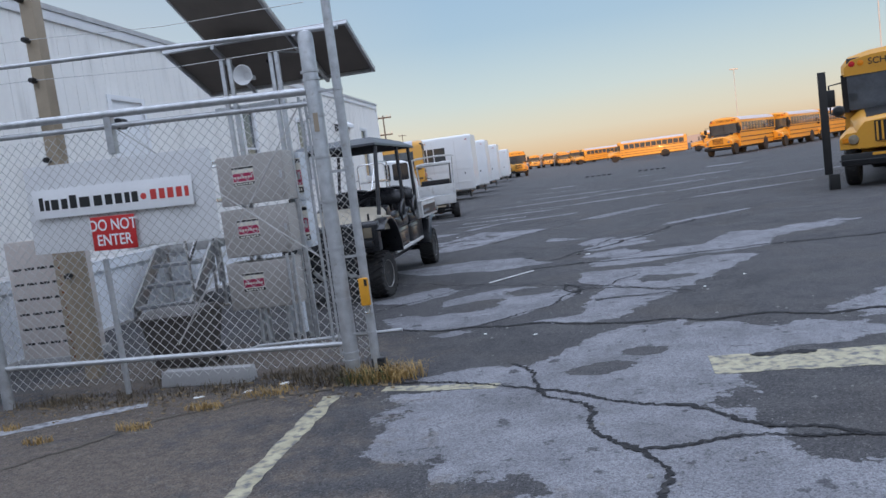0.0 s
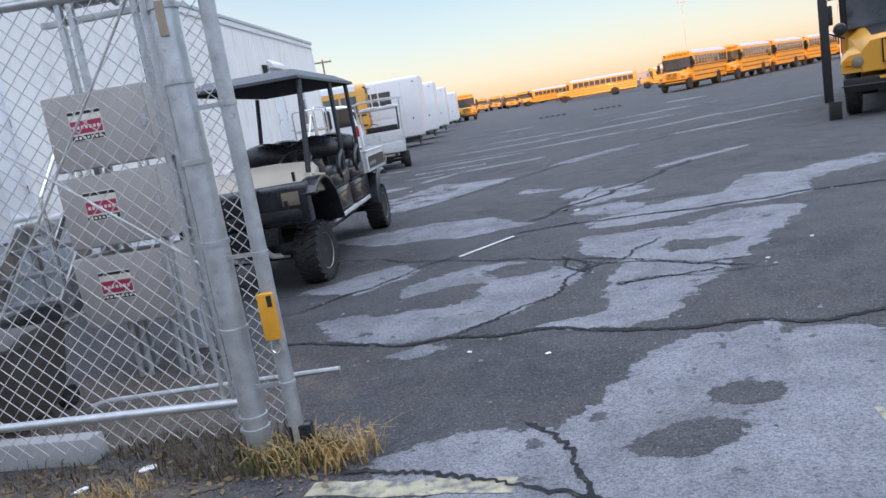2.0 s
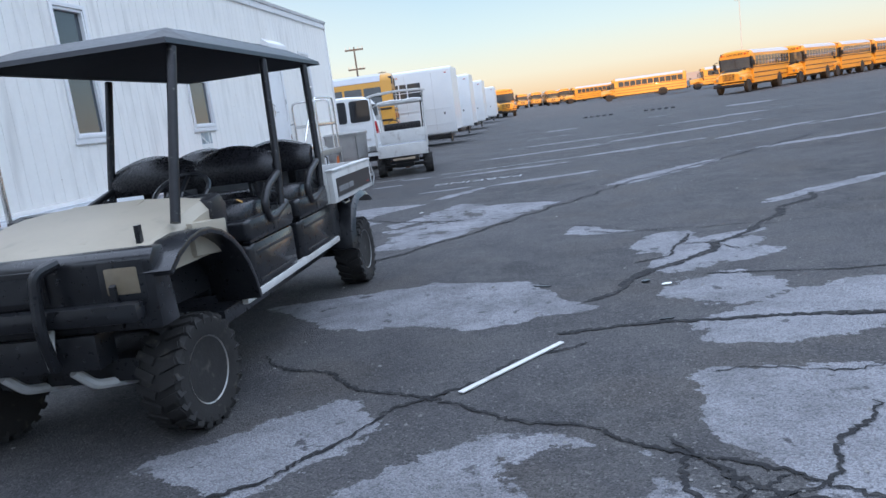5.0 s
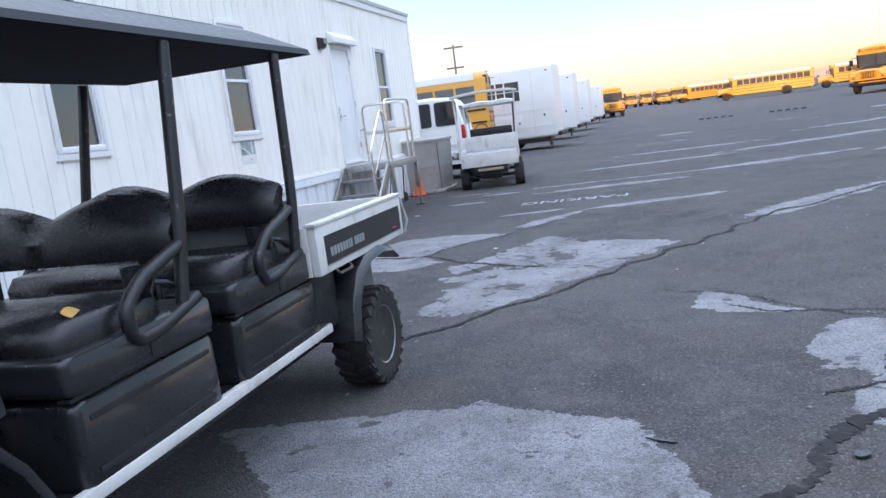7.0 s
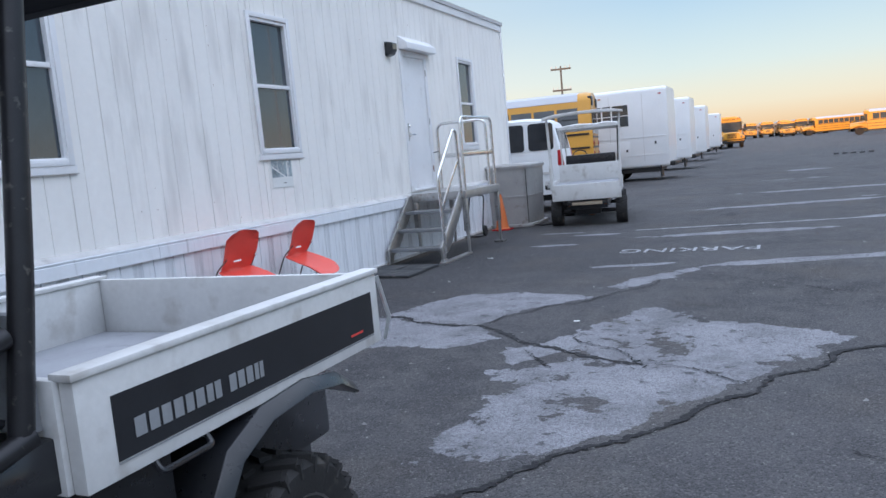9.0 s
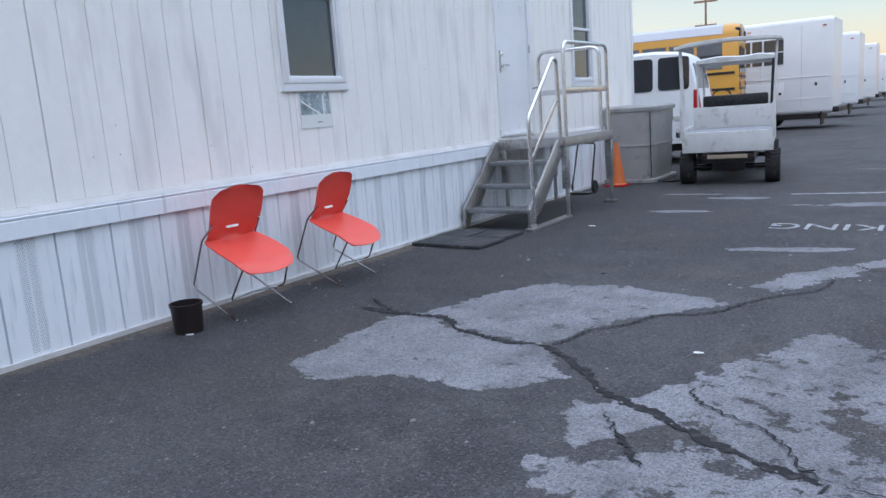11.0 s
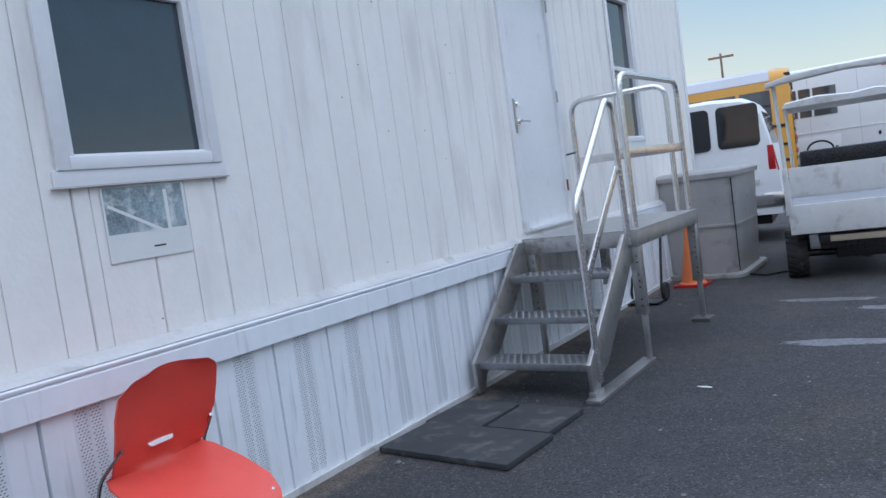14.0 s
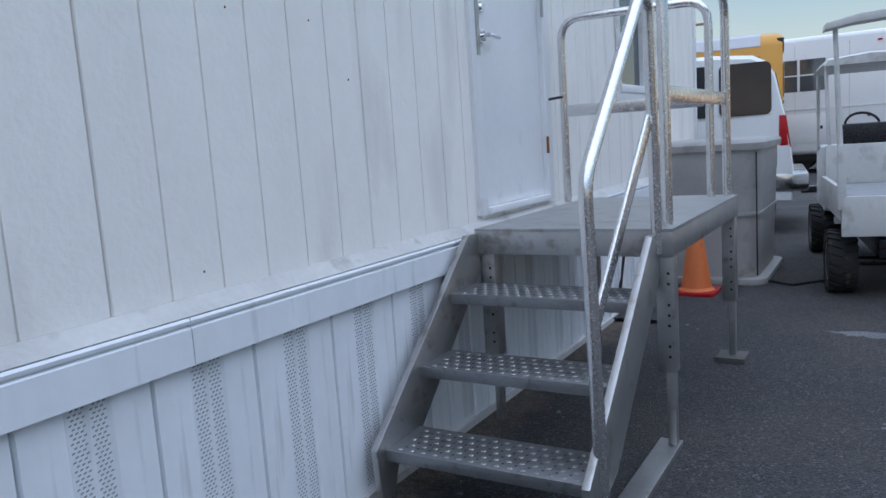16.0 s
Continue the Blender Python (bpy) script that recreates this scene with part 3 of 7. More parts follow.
CRACKS = [
    (0.07, [(-0.83, 7.25), (-0.49, 7.64), (-0.13, 8.05), (0.15, 8.54), (0.35, 8.83)]), (0.07, [(0.05, 9.0), (0.53, 8.6), (0.93, 8.19), (1.26, 8.29)]), (0.06, [(0.28, 8.02), (0.73, 7.96), (1.06, 7.98)]), (0.06, [(0.02, 9.11), (0.09, 8.41)]), (0.03, [(0.29, 9.88), (1.15, 9.85), (1.95, 9.85)]), (0.11, [(-4.9, 17.5), (-4.41, 17.45), (-3.69, 17.25), (-3.24, 17.12), (-2.72, 16.69), (-2.28, 16.37), (-1.97, 16.21), (-1.64, 16.0)]),
    (0.16, [(2.6, 15.3), (1.8, 14.16), (1.1, 13.1), (0.58, 12.39), (0.04, 11.82), (-0.27, 11.44)]), (0.07, [(0.78, 13.6), (0.7, 13.17), (0.53, 12.7), (0.2, 12.5)]), (0.04, [(-0.15, 14.25), (0.39, 14.03), (1.05, 13.86), (2.0, 13.7)]),
    (0.05, [(0.7, 13.17), (0.95, 13.05), (1.15, 12.7)]), (0.05, [(0.66, 11.95), (1.2, 11.8), (1.9, 11.75)]),
    (0.07, [(-0.45, 5.75), (-0.02, 4.75), (0.33, 3.87), (0.31, 3.0)]), (0.07, [(-1.3, 5.45), (-0.59, 5.28), (0, 4.87), (0.6, 4.55), (1.04, 4.04), (2.2, 3.7)]),
    (0.10, [(-2.2, 7.55), (-0.24, 7.04), (0.27, 6.87), (2.47, 6.45), (6, 6.2)]), (0.06, [(0.33, 3.87), (0.56, 3.97), (1.46, 3.9)]), (0.10, [(-0.46, 10.8), (0.4, 10.78), (1.8, 10.66), (6, 10.6)]),
    (0.06, [(-2.38, 8.4), (-1.87, 8.95), (-1.24, 9.7), (-0.3, 10.55)]), (0.05, [(-2.48, 10.72), (-1.25, 9.81), (-0.32, 9.28), (0.36, 8.79), (1.3, 8.0)]),
    (0.05, [(0.04, 9.21), (0.14, 8.46)]), (0.06, [(0.12, 8.45), (0.42, 8.77), (0.86, 9.43)]), (0.05, [(0.28, 8.04), (1.4, 7.9)]),
    (0.09, [(-2.4, 13.7), (-1.89, 14.35), (-1.07, 15.45), (-0.19, 16.73), (0.59, 18.0), (2.32, 19.9), (5, 23)]), (0.03, [(-2.35, 16.81), (-1.68, 16.13), (-0.98, 15.7)]),
    (0.03, [(-0.54, 14.79), (-0.02, 14.48), (0.47, 14.06), (0.83, 13.89)]), (0.03, [(-1.85, 19.73), (0.5, 18.05)]),
    (0.035, [(-3.23, 17.18), (-2.84, 17.95), (-2.43, 18.29), (-1.89, 19.36)]),
    (0.05, [(-2.63, 16.28), (-2.25, 15.92)]), (0.05, [(-4.6, 17.51), (-5.0, 17.7)]), (0.05, [(1.0, 23.0), (4.0, 24.0)]), (0.05, [(-2.3, 29.0), (1.0, 30.5), (7, 31)]), (0.05, [(2.3, 34), (9, 36)]),
]
for k, (w, path) in enumerate(CRACKS):
    part("crack", ribbon(path, w * 1.15, 0.003 + 0.00025 * k, k), M_tar, ground)


def strip(a, b, width, seed, z=0.003):
    """A worn painted line with ragged ends and sides."""
    rnd = random.Random(seed)
    a, b = Vector((*a, 0)), Vector((*b, 0))
    d = (b - a).normalized()
    s = Vector((-d.y, d.x, 0))
    n = max(3, int((b - a).length / 0.08))
    return Geo().panel([[a.lerp(b, i / n) + s * (q * width / 2 + rnd.uniform(-0.018, 0.018)) + Vector((0, 0, z)) for i in range(n + 1)] for q in (-1, -0.3, 0.3, 1)])


for a, b, w in (((-1.72, 5.3), (-1.74, 2.2), 0.13), ((-1.35, 5.36), (-0.5, 5.2), 0.12), ((0.92, 5.27), (3.4, 5.05), 0.42)):
    part("painted_line", strip(a, b, w, int(w * 100)), M_paint, ground, "faded yellow painted line")
for a, b, w in (((-4.9, 4.7), (-3.3, 5.5), 0.14), ((-3.0, 24.0), (2.0, 24.6), 0.07)):
    part("painted_line", strip(a, b, w, int(w * 100)), M_paintw, ground, "faded white painted line")


def lettering(name, words, size, mat, m, parent=None, label="", extrude=0.001):
    cu = bpy.data.curves.new(name, "FONT")
    cu.offset = 0.012 * size * (size < 0.3)
    cu.body, cu.size, cu.extrude, cu.align_x, cu.align_y = words, size, extrude, "CENTER", "CENTER"
    cu.materials.append(mat)
    ob = new(name, cu)
    ob.parent = parent
    ob.matrix_basis = m
    return tagged(ob, label)


lettering("ground_lettering", "PARKING", 0.56, M_paintw, pose(-1.9, 21.5, 0.004, 0, 0, 180) @ Matrix.Diagonal((0.78, 0.85, 1, 1)), ground, "faded white stencilled word")
part("pothole", ribbon([(1.2, 5.42), (1.32, 5.4), (1.45, 5.4), (1.62, 5.4)], 0.22, 0.007, 5, 0.02), M_tar, ground)

# black wheel stops far out on the yard
for x0, y0 in ((1.75, 52.4), (5.1, 51.2)):
    for i in range(5):
        g = Geo().prism([(-0.09, 0), (0.09, 0), (0.06, 0.09), (-0.06, 0.09)], "x", 0, 0.24)
        solo("wheel_stop", g, M_black, "short black rubber stop on the asphalt", "wheel stop", "stops across the yard", at=pose(x0 + i * 0.36, y0 - 0.1 * i, 0))

# ---- office trailer ----
WX = -6.16
trailer = thing("office_trailer", "long off-white site office trailer with grooved siding", "building", (0, 0, 0))
Y0, Y1, ZT = 4.5, 27.05, 4.22
WINDOWS = [(14.98, 15.62, 1.74, 3.33), (18.25, 18.97, 1.755, 3.27), (24.42, 25.12, 1.72, 3.28)]
DOOR = (22.05, 22.93, 1.04, 3.20)
DOOR2 = (10.35, 11.23, 1.04, 3.20)
OPEN = [(a, b, c, d) for a, b, c, d in WINDOWS] + [DOOR, DOOR2]


def grooved(y0, y1, z0, z1, first):
    """A sheet of siding with vertical grooves on its face, 8 inches apart."""
    cuts = [first + 0.2032 * k for k in range(-200, 200) if y0 + 0.03 < first + 0.2032 * k < y1 - 0.1]
    prof = [(y0 + 0.0035, -0.005), (y0 + 0.007, 0)]
    for c in cuts:
        prof += [(c - 0.004, 0), (c - 0.003, -0.009), (c + 0.003, -0.009), (c + 0.004, 0)]
    prof += [(y1 - 0.007, 0), (y1 - 0.0035, -0.005)]
    outline = prof + [(y1 - 0.0035, -0.02), (y0 + 0.0035, -0.02)]
    return Geo().prism([(WX + d, y) for y, d in outline], "z", z0, z1)


seams = [19.865 - 1.277 * k for k in range(12, 0, -1)] + [19.865 + 1.22 * k for k in range(0, 7)]
seams = [s for s in seams if Y0 + 0.2 < s < Y1 - 0.2]
for a, b in zip([Y0] + seams, seams + [Y1]):
    spans = [(a, b, 0.985, ZT)]
    for o0, o1, z0, z1 in OPEN:
        nxt = []
        for p, q, r, s in spans:
            if o1 <= p or o0 >= q or z1 <= r or z0 >= s:
                nxt.append((p, q, r, s))
                continue
            if p < o0:
                nxt.append((p, o0, r, s))
            if q > o1:
                nxt.append((o1, q, r, s))
            if r < z0:
                nxt.append((max(p, o0), min(q, o1), r, z0))
            if s > z1:
                nxt.append((max(p, o0), min(q, o1), z1, s))
        spans = nxt
    for p, q, r, s in spans:
        if q - p > 0.02 and s - r > 0.02:
            part("siding_panel", grooved(p, q, r, s, a), M_siding, trailer)
# small rusted nail heads
rnd = random.Random(77)
nail = Geo().lathe([(0.0, 0.0), (0.0045, 0.0), (0.0035, 0.0015), (0.0, 0.002)], (0, 0, 0), "x", 8)
nail_mesh = mesh_of("nail_head", nail, M_rust)
for k in range(46):
    y, z = seams[0] + 0.02 + rnd.randrange(60) * 0.2032 + 4.6, 1.05 + rnd.randrange(14) * 0.203
    if all(not (a - 0.1 < y < b + 0.1 and c - 0.15 < z < d + 0.1) for a, b, c, d in OPEN) and y < Y1 - 0.1:
        part("nail_head", nail_mesh, None, trailer).matrix_basis = pose(WX + 0.0002, y + rnd.uniform(-0.01, 0.01), z)
# core walls behind the siding, with the roof and end walls
part("wall", Geo().box((WX - 3.6, Y0, 0.55), (WX - 0.16, Y1, ZT)), M_blind, trailer, "dark core of the trailer")
part("end_wall", Geo().box((WX - 3.6, Y1, 0.55), (WX - 0.02, Y1 + 0.02, ZT)), M_siding, trailer)
part("end_wall", Geo().box((WX - 3.6, Y0 - 0.02, 0.55), (WX - 0.02, Y0, ZT)), M_siding, trailer)
part("roof", Geo().box((WX - 3.7, Y0 - 0.1, ZT), (WX + 0.05, Y1 + 0.06, ZT + 0.07)), M_roof, trailer)
part("fascia", Geo().box((WX + 0.003, Y0 - 0.05, ZT - 0.13), (WX + 0.03, Y1 + 0.03, ZT)), M_trim, trailer, "white roof edge trim", 0.006)
part("corner_trim", Geo().box((WX - 0.05, Y1 - 0.04, 0.98), (WX + 0.022, Y1 + 0.035, ZT - 0.13)), M_trim, trailer, "", 0.005)
# skirting: narrow vertical panels, each with a recessed, pierced strip down its middle
P = 0.397
first = 19.53 - P * int((19.53 - Y0) / P)


def skirt_panel():
    g = Geo()
    prof = [(0.004, -0.012), (0.008, 0), (0.130, 0), (0.140, -0.010), (0.257, -0.010), (0.267, 0), (P - 0.008, 0), (P - 0.004, -0.012), (P - 0.004, -0.03), (0.004, -0.03)]
    g.prism([(d, y) for y, d in prof], "z", 0.035, 0.805)
    return g


skirt_mesh = mesh_of("skirt_panel", skirt_panel(), M_skirt)
# flat grey marks paint the shade inside the vent holes; nothing is cut through
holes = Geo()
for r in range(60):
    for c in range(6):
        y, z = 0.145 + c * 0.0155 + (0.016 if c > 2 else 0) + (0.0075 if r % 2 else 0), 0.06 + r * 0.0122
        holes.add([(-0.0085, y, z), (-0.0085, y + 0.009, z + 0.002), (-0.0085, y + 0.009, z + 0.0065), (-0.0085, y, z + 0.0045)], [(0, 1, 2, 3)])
hole_mesh = mesh_of("perforation_shade", holes, M_slot)
k = 0
while first + k * P < Y1 - 0.1:
    ob = part("skirt_panel", skirt_mesh, None, trailer)
    ob.matrix_basis = pose(-6.115, first + k * P, 0)
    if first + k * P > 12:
        vent = part("perforation_shade", hole_mesh, None, ob)
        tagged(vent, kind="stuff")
    k += 1
part("skirt_base", Geo().box((-6.14, Y0, 0.0), (-6.10, Y1, 0.035)), M_ledge, trailer)
part("skirt_backing", Geo().box((-6.30, Y0, 0.0), (-6.146, Y1, 0.8)), M_ledge, trailer)
lens = [Y0, 6.4, 10.05, 13.7, 16.42, 20.06, 23.7, Y1]
for a, b in zip(lens, lens[1:]):
    part("skirt_cap", Geo().prism([(-6.16, 0.80), (-6.085, 0.80), (-6.085, 0.908), (-6.089, 0.912), (-6.098, 0.914), (-6.098, 0.920), (-6.086, 0.922), (-6.084, 0.932), (-6.090, 0.939), (-6.16, 0.941)], "y", a + 0.002, b - 0.002), M_skirt, trailer, "white channel over the skirting")
part("ledge", Geo().prism([(-6.18, 0.9425), (-6.094, 0.9425), (-6.150, 0.984), (-6.18, 0.984)], "y", Y0, Y1), M_ledge, trailer)


def window(y0, y1, z0, z1):
    w = part("window", Geo().box((WX - 0.15, y0 + 0.01, z0 + 0.01), (WX - 0.14, y1 - 0.01, z1 - 0.01)), M_blind, trailer, "narrow sash window reflecting the sky")
    def ring(a, b, c, d, t, x0, x1, name, mat):
        g = Geo()
        g.box((x0, a, c), (x1, a + t, d))
        g.box((x0, b - t, c), (x1, b, d))
        g.box((x0, a + t, c), (x1, b - t, c + t))
        g.box((x0, a + t, d - t), (x1, b - t, d))
        part(name, g, mat, w, "", 0.004)
    ring(y0 - 0.05, y1 + 0.05, z0 - 0.03, z1 + 0.06, 0.055, WX + 0.003, WX + 0.028, "window_trim", M_trim)
    ring(y0, y1, z0, z1, 0.035, WX - 0.06, WX + 0.014, "window_frame", M_trim)
    zm = z0 + (z1 - z0) * 0.495
    part("meeting_rail", Geo().box((WX - 0.05, y0 + 0.035, zm - 0.022), (WX + 0.004, y1 - 0.035, zm + 0.022)), M_trim, w, "", 0.004)
    part("pane", Geo().box((WX - 0.03, y0 + 0.035, z0 + 0.035), (WX - 0.024, y1 - 0.035, zm - 0.022)), M_pane, w)
    part("pane", Geo().box((WX - 0.045, y0 + 0.035, zm + 0.022), (WX - 0.039, y1 - 0.035, z1 - 0.035)), M_pane, w)
    part("window_sill", Geo().box((WX - 0.0, y0 - 0.07, z0 - 0.095), (WX + 0.02, y1 + 0.07, z0 - 0.03)), M_trim, w, "", 0.004)
    part("drip_edge", Geo().box((WX - 0.0, y0 - 0.08, z0 - 0.102), (WX + 0.024, y1 + 0.08, z0 - 0.095)), M_ledge, w)


for o in WINDOWS:
    window(*o)


def door(y0, y1, z0, z1, hood=True):
    d = part("door", Geo().box((WX - 0.05, y0 + 0.03, z0 + 0.006), (WX - 0.006, y1 - 0.03, z1 - 0.035)), M_trim, trailer, "flat white steel door with a lever handle", 0.003)
    g = Geo()
    g.box((WX - 0.06, y0 - 0.055, z0 - 0.03), (WX + 0.024, y0 + 0.03, z1 + 0.04))
    g.box((WX - 0.06, y1 - 0.03, z0 - 0.03), (WX + 0.024, y1 + 0.055, z1 + 0.04))
    g.box((WX - 0.06, y0 + 0.03, z1 - 0.035), (WX + 0.024, y1 - 0.03, z1 + 0.04))
    part("door_frame", g, M_trim, d, "", 0.004)
    part("threshold", Geo().box((WX - 0.06, y0 + 0.03, z0 - 0.03), (WX + 0.035, y1 - 0.03, z0 + 0.004)), M_trim, d, "", 0.003)
    g = Geo().cyl((WX - 0.006, y0 + 0.10, z0 + 0.88), (WX + 0.012, y0 + 0.10, z0 + 0.88), 0.034, 18)
    g.cyl((WX + 0.012, y0 + 0.10, z0 + 0.88), (WX + 0.055, y0 + 0.10, z0 + 0.88), 0.012, 10)
    g.tube([(WX + 0.05, y0 + 0.09, z0 + 0.88), (WX + 0.055, y0 + 0.15, z0 + 0.878), (WX + 0.05, y0 + 0.21, z0 + 0.875)], 0.011, 8)
    part("lever_handle", g, M_chrome, d, "brushed metal lever")
    part("deadbolt", Geo().lathe([(0.0, 0), (0.031, 0), (0.031, 0.012), (0.02, 0.03), (0, 0.03)], (WX - 0.006, y0 + 0.10, z0 + 1.02), "x", 16), M_chrome, d)
    part("latch_guard", Geo().box((WX + 0.024, y0 + 0.0, z0 + 0.78), (WX + 0.03, y0 + 0.028, z0 + 1.06)), M_alu, d)
    for z in (0.25, 1.05, 1.85):
        part("hinge", Geo().cyl((WX + 0.028, y1 - 0.03, z0 + z), (WX + 0.028, y1 - 0.03, z0 + z + 0.1), 0.009, 8), M_rust if z == 0.25 else M_alu, d)
    if hood:
        part("door_hood", Geo().prism([(WX + 0.003, z1 + 0.06), (WX + 0.16, z1 + 0.06), (WX + 0.15, z1 + 0.16), (WX + 0.003, z1 + 0.27)], "y", y0 - 0.04, y1 + 0.22), M_trim, d, "small white rain hood", 0.006)


door(*DOOR)
door(*DOOR2, hood=False)
wl_ = part("wall_lamp", Geo().prism([(WX + 0.003, 3.11), (WX + 0.08, 3.13), (WX + 0.13, 3.2), (WX + 0.13, 3.3), (WX + 0.003, 3.33)], "y", 21.55, 21.72), M_black, trailer, "dark bronze wall pack lamp", 0.008)
part("lens", Geo().box((WX + 0.1305, 21.57, 3.205), (WX + 0.136, 21.70, 3.285)), M_lamp, wl_)

# notice under the window
notice = thing("paper_notice", "white laminated notice with a dark photo taped under the window", "notice", (WX + 0.004, 18.37, 1.325))
part("sheet", Geo().box((0, 0, 0), (0.003, 0.415, 0.325)), M_paper, notice)
M_photo = material("faded_photo", (0.27, 0.34, 0.37), 0.25, vary=0.6, scale=8, dirt=(0.68, 0.71, 0.72), dirt_at=0.5)
part("photo", Geo().box((0.0032, 0.01, 0.12), (0.004, 0.40, 0.318)), M_photo, notice)
part("stripe", Geo().box((0.0042, 0, 0), (0.0046, 0.30, 0.014), pose(0, 0.02, 0.235, -27, 0, 0)), M_paper, notice)
part("stripe", Geo().box((0.0042, 0.30, 0.09), (0.0046, 0.318, 0.295)), M_paper, notice)
part("caption_bar", Geo().box((0.0032, 0.215, 0.045), (0.004, 0.275, 0.052)), M_ink, notice)

# ---- aluminium stairs ----


def stairs(name, label, m):
    s = thing(name, label, "stairs")
    xl, xr = -6.04, -5.115
    ya, yb, zl = 21.73, 23.28, 0.98
    xs = -5.175
    part("landing", Geo().box((xl, ya, zl - 0.012), (xr, yb, zl)), M_alu, s, "aluminium plate landing")
    g = Geo()
    g.box((xl, ya, zl - 0.12), (xr, ya + 0.012, zl - 0.013))
    g.box((xr - 0.012, ya + 0.012, zl - 0.12), (xr, yb, zl - 0.013))
    g.box((xl, yb - 0.012, zl - 0.12), (xr - 0.012, yb, zl - 0.013))
    part("apron", g, M_alu, s, "", 0.003)
    rise, run, t0 = 0.249, 0.29, 20.86
    for k in range(3):
        z, y = 0.23 + rise * k, t0 + run * k
        t = part("tread", Geo().prism([(y, z), (y + 0.265, z), (y + 0.265, z - 0.03), (y + 0.255, z - 0.03), (y + 0.255, z - 0.005), (y + 0.008, z - 0.008), (y + 0.008, z - 0.045), (y, z - 0.045)], "x", xl + 0.015, xs - 0.032), M_tread, s, "dull chequered tread", 0.002)
        lug = Geo()
        for i in range(15):
            for j in range(5):
                cx, cy = xl + 0.07 + i * 0.052 + (0.026 if j % 2 else 0), y + 0.03 + j * 0.05
                lug.lathe([(0.011, 0), (0.009, 0.0022), (0.004, 0.003)], (cx, cy, z), "z", 6)
        tagged(part("tread_pattern", lug, M_alu, t), kind="stuff")
        pits = Geo()
        for i in range(14):
            for j in range(4):
                cx, cy = xl + 0.083 + i * 0.052 + (0.026 if j % 2 else 0), y + 0.055 + j * 0.05
                pits.add([(cx + 0.006 * math.cos(a), cy + 0.006 * math.sin(a), z + 0.0008) for a in (0, 1.05, 2.1, 3.14, 4.19, 5.24)], [tuple(range(6))])
        tagged(part("drain_holes", pits, M_ink, t), kind="stuff")
    for x in (xl - 0.015, xs - 0.03):
        g = Geo().prism([(t0 - 0.03, 0.02), (t0 + 0.05, 0.02), (t0 + 0.09, 0.13), (t0 + 0.24, 0.18), (ya + 0.02, zl - 0.20), (ya - 0.002, zl - 0.02), (ya - 0.09, zl - 0.02), (t0 - 0.05, 0.24)], "x", x, x + 0.03)
        part("stringer", g, M_alu, s, "", 0.003)
    for x, y in ((xr - 0.078, ya + 0.012), (xr - 0.078, yb - 0.095), (xl + 0.01, ya + 0.02), (xl + 0.01, yb - 0.095)):
        leg = part("leg", Geo().box((x, y, 0.36), (x + 0.075, y + 0.075, zl - 0.121)), M_alu, s, "", 0.004)
        part("foot_tube", Geo().box((x + 0.03, y + 0.018, 0.03), (x + 0.068, y + 0.057, 0.36)), M_alu, leg, "", 0.003)
        hg = Geo()
        for i in range(9):
            if i not in (2, 6):
                hg.add([(x + 0.052 + 0.007 * math.cos(a), y - 0.001, 0.43 + i * 0.045 + 0.007 * math.sin(a)) for a in (0, 1.05, 2.1, 3.14, 4.19, 5.24)], [tuple(range(6))])
        tagged(part("adjustment_strip", hg, M_ink, leg), kind="stuff")
    part("foot_rail", Geo().box((xr - 0.10, t0 - 0.10, 0.0), (xr + 0.0, ya + 0.10, 0.03)), M_alu, s, "", 0.004)
    part("foot_bracket", Geo().box((xs - 0.04, t0 - 0.04, 0.031), (xs + 0.01, t0 + 0.10, 0.06)), M_alu, s, "", 0.004)
    part("shim", Geo().box((xr - 0.11, yb - 0.16, 0.0), (xr + 0.05, yb + 0.02, 0.03)), M_wood, s, "scrap wood block")
    # landing guard along the yard side
    R, x = 0.024, xr - 0.05
    part("guard_rail", Geo().tube([(x, ya + 0.12, zl), (x, ya + 0.12, 2.10), (x, yb - 0.05, 2.10), (x, yb - 0.05, zl)], R, 10, 0.13), M_alu_rail, s, "bent aluminium tube guard rail")
    part("mid_rail", Geo().box((x - 0.008, ya + 0.12, 1.50), (x + 0.008, yb - 0.05, 1.57)), M_alu_rail, s, "", 0.003)
    part("end_rail", Geo().tube([(xl - 0.03, yb - 0.25, zl), (xl - 0.03, yb - 0.25, 2.08), (xr - 0.13, yb - 0.1, 2.09), (xr - 0.13, yb - 0.1, zl)], R, 10, 0.13), M_alu_rail, s, "bent aluminium tube guard rail")
    part("mid_rail", Geo().box((0, -0.008, 1.50), (0.80, 0.008, 1.57), pose(xl - 0.02, yb - 0.25, 0, 0, 0, 11)), M_alu_rail, s, "", 0.003)
    # stair handrail
    x = xs
    part("handrail", Geo().tube([(x, t0 + 0.07, 0.10), (x, t0 + 0.02, 1.25), (x, ya - 0.17, 1.905), (x, ya - 0.06, 1.88), (x, ya - 0.02, zl - 0.1)], R, 10, 0.07), M_alu_rail, s, "sloping aluminium tube handrail")
    part("mid_rail", Geo().box((-0.008, 0, -0.03), (0.008, 0.98, 0.03), pose(x, t0 + 0.06, 0.76, 43, 0, 0)), M_alu_rail, s, "", 0.003)
    part("cable_tie", Geo().tube([(xl - 0.03, yb - 0.28, 1.62), (xl - 0.09, yb - 0.34, 1.61)], 0.008, 6), M_black, s)
    s.matrix_basis = m
    return s


stairs("aluminium_stairs", "short aluminium stairs with landing and tube rails at the trailer door", pose(0, 0, 0))
stairs("aluminium_stairs", "aluminium stairs with tube rails beside the golf cart", pose(0.22, -11.3, 0))

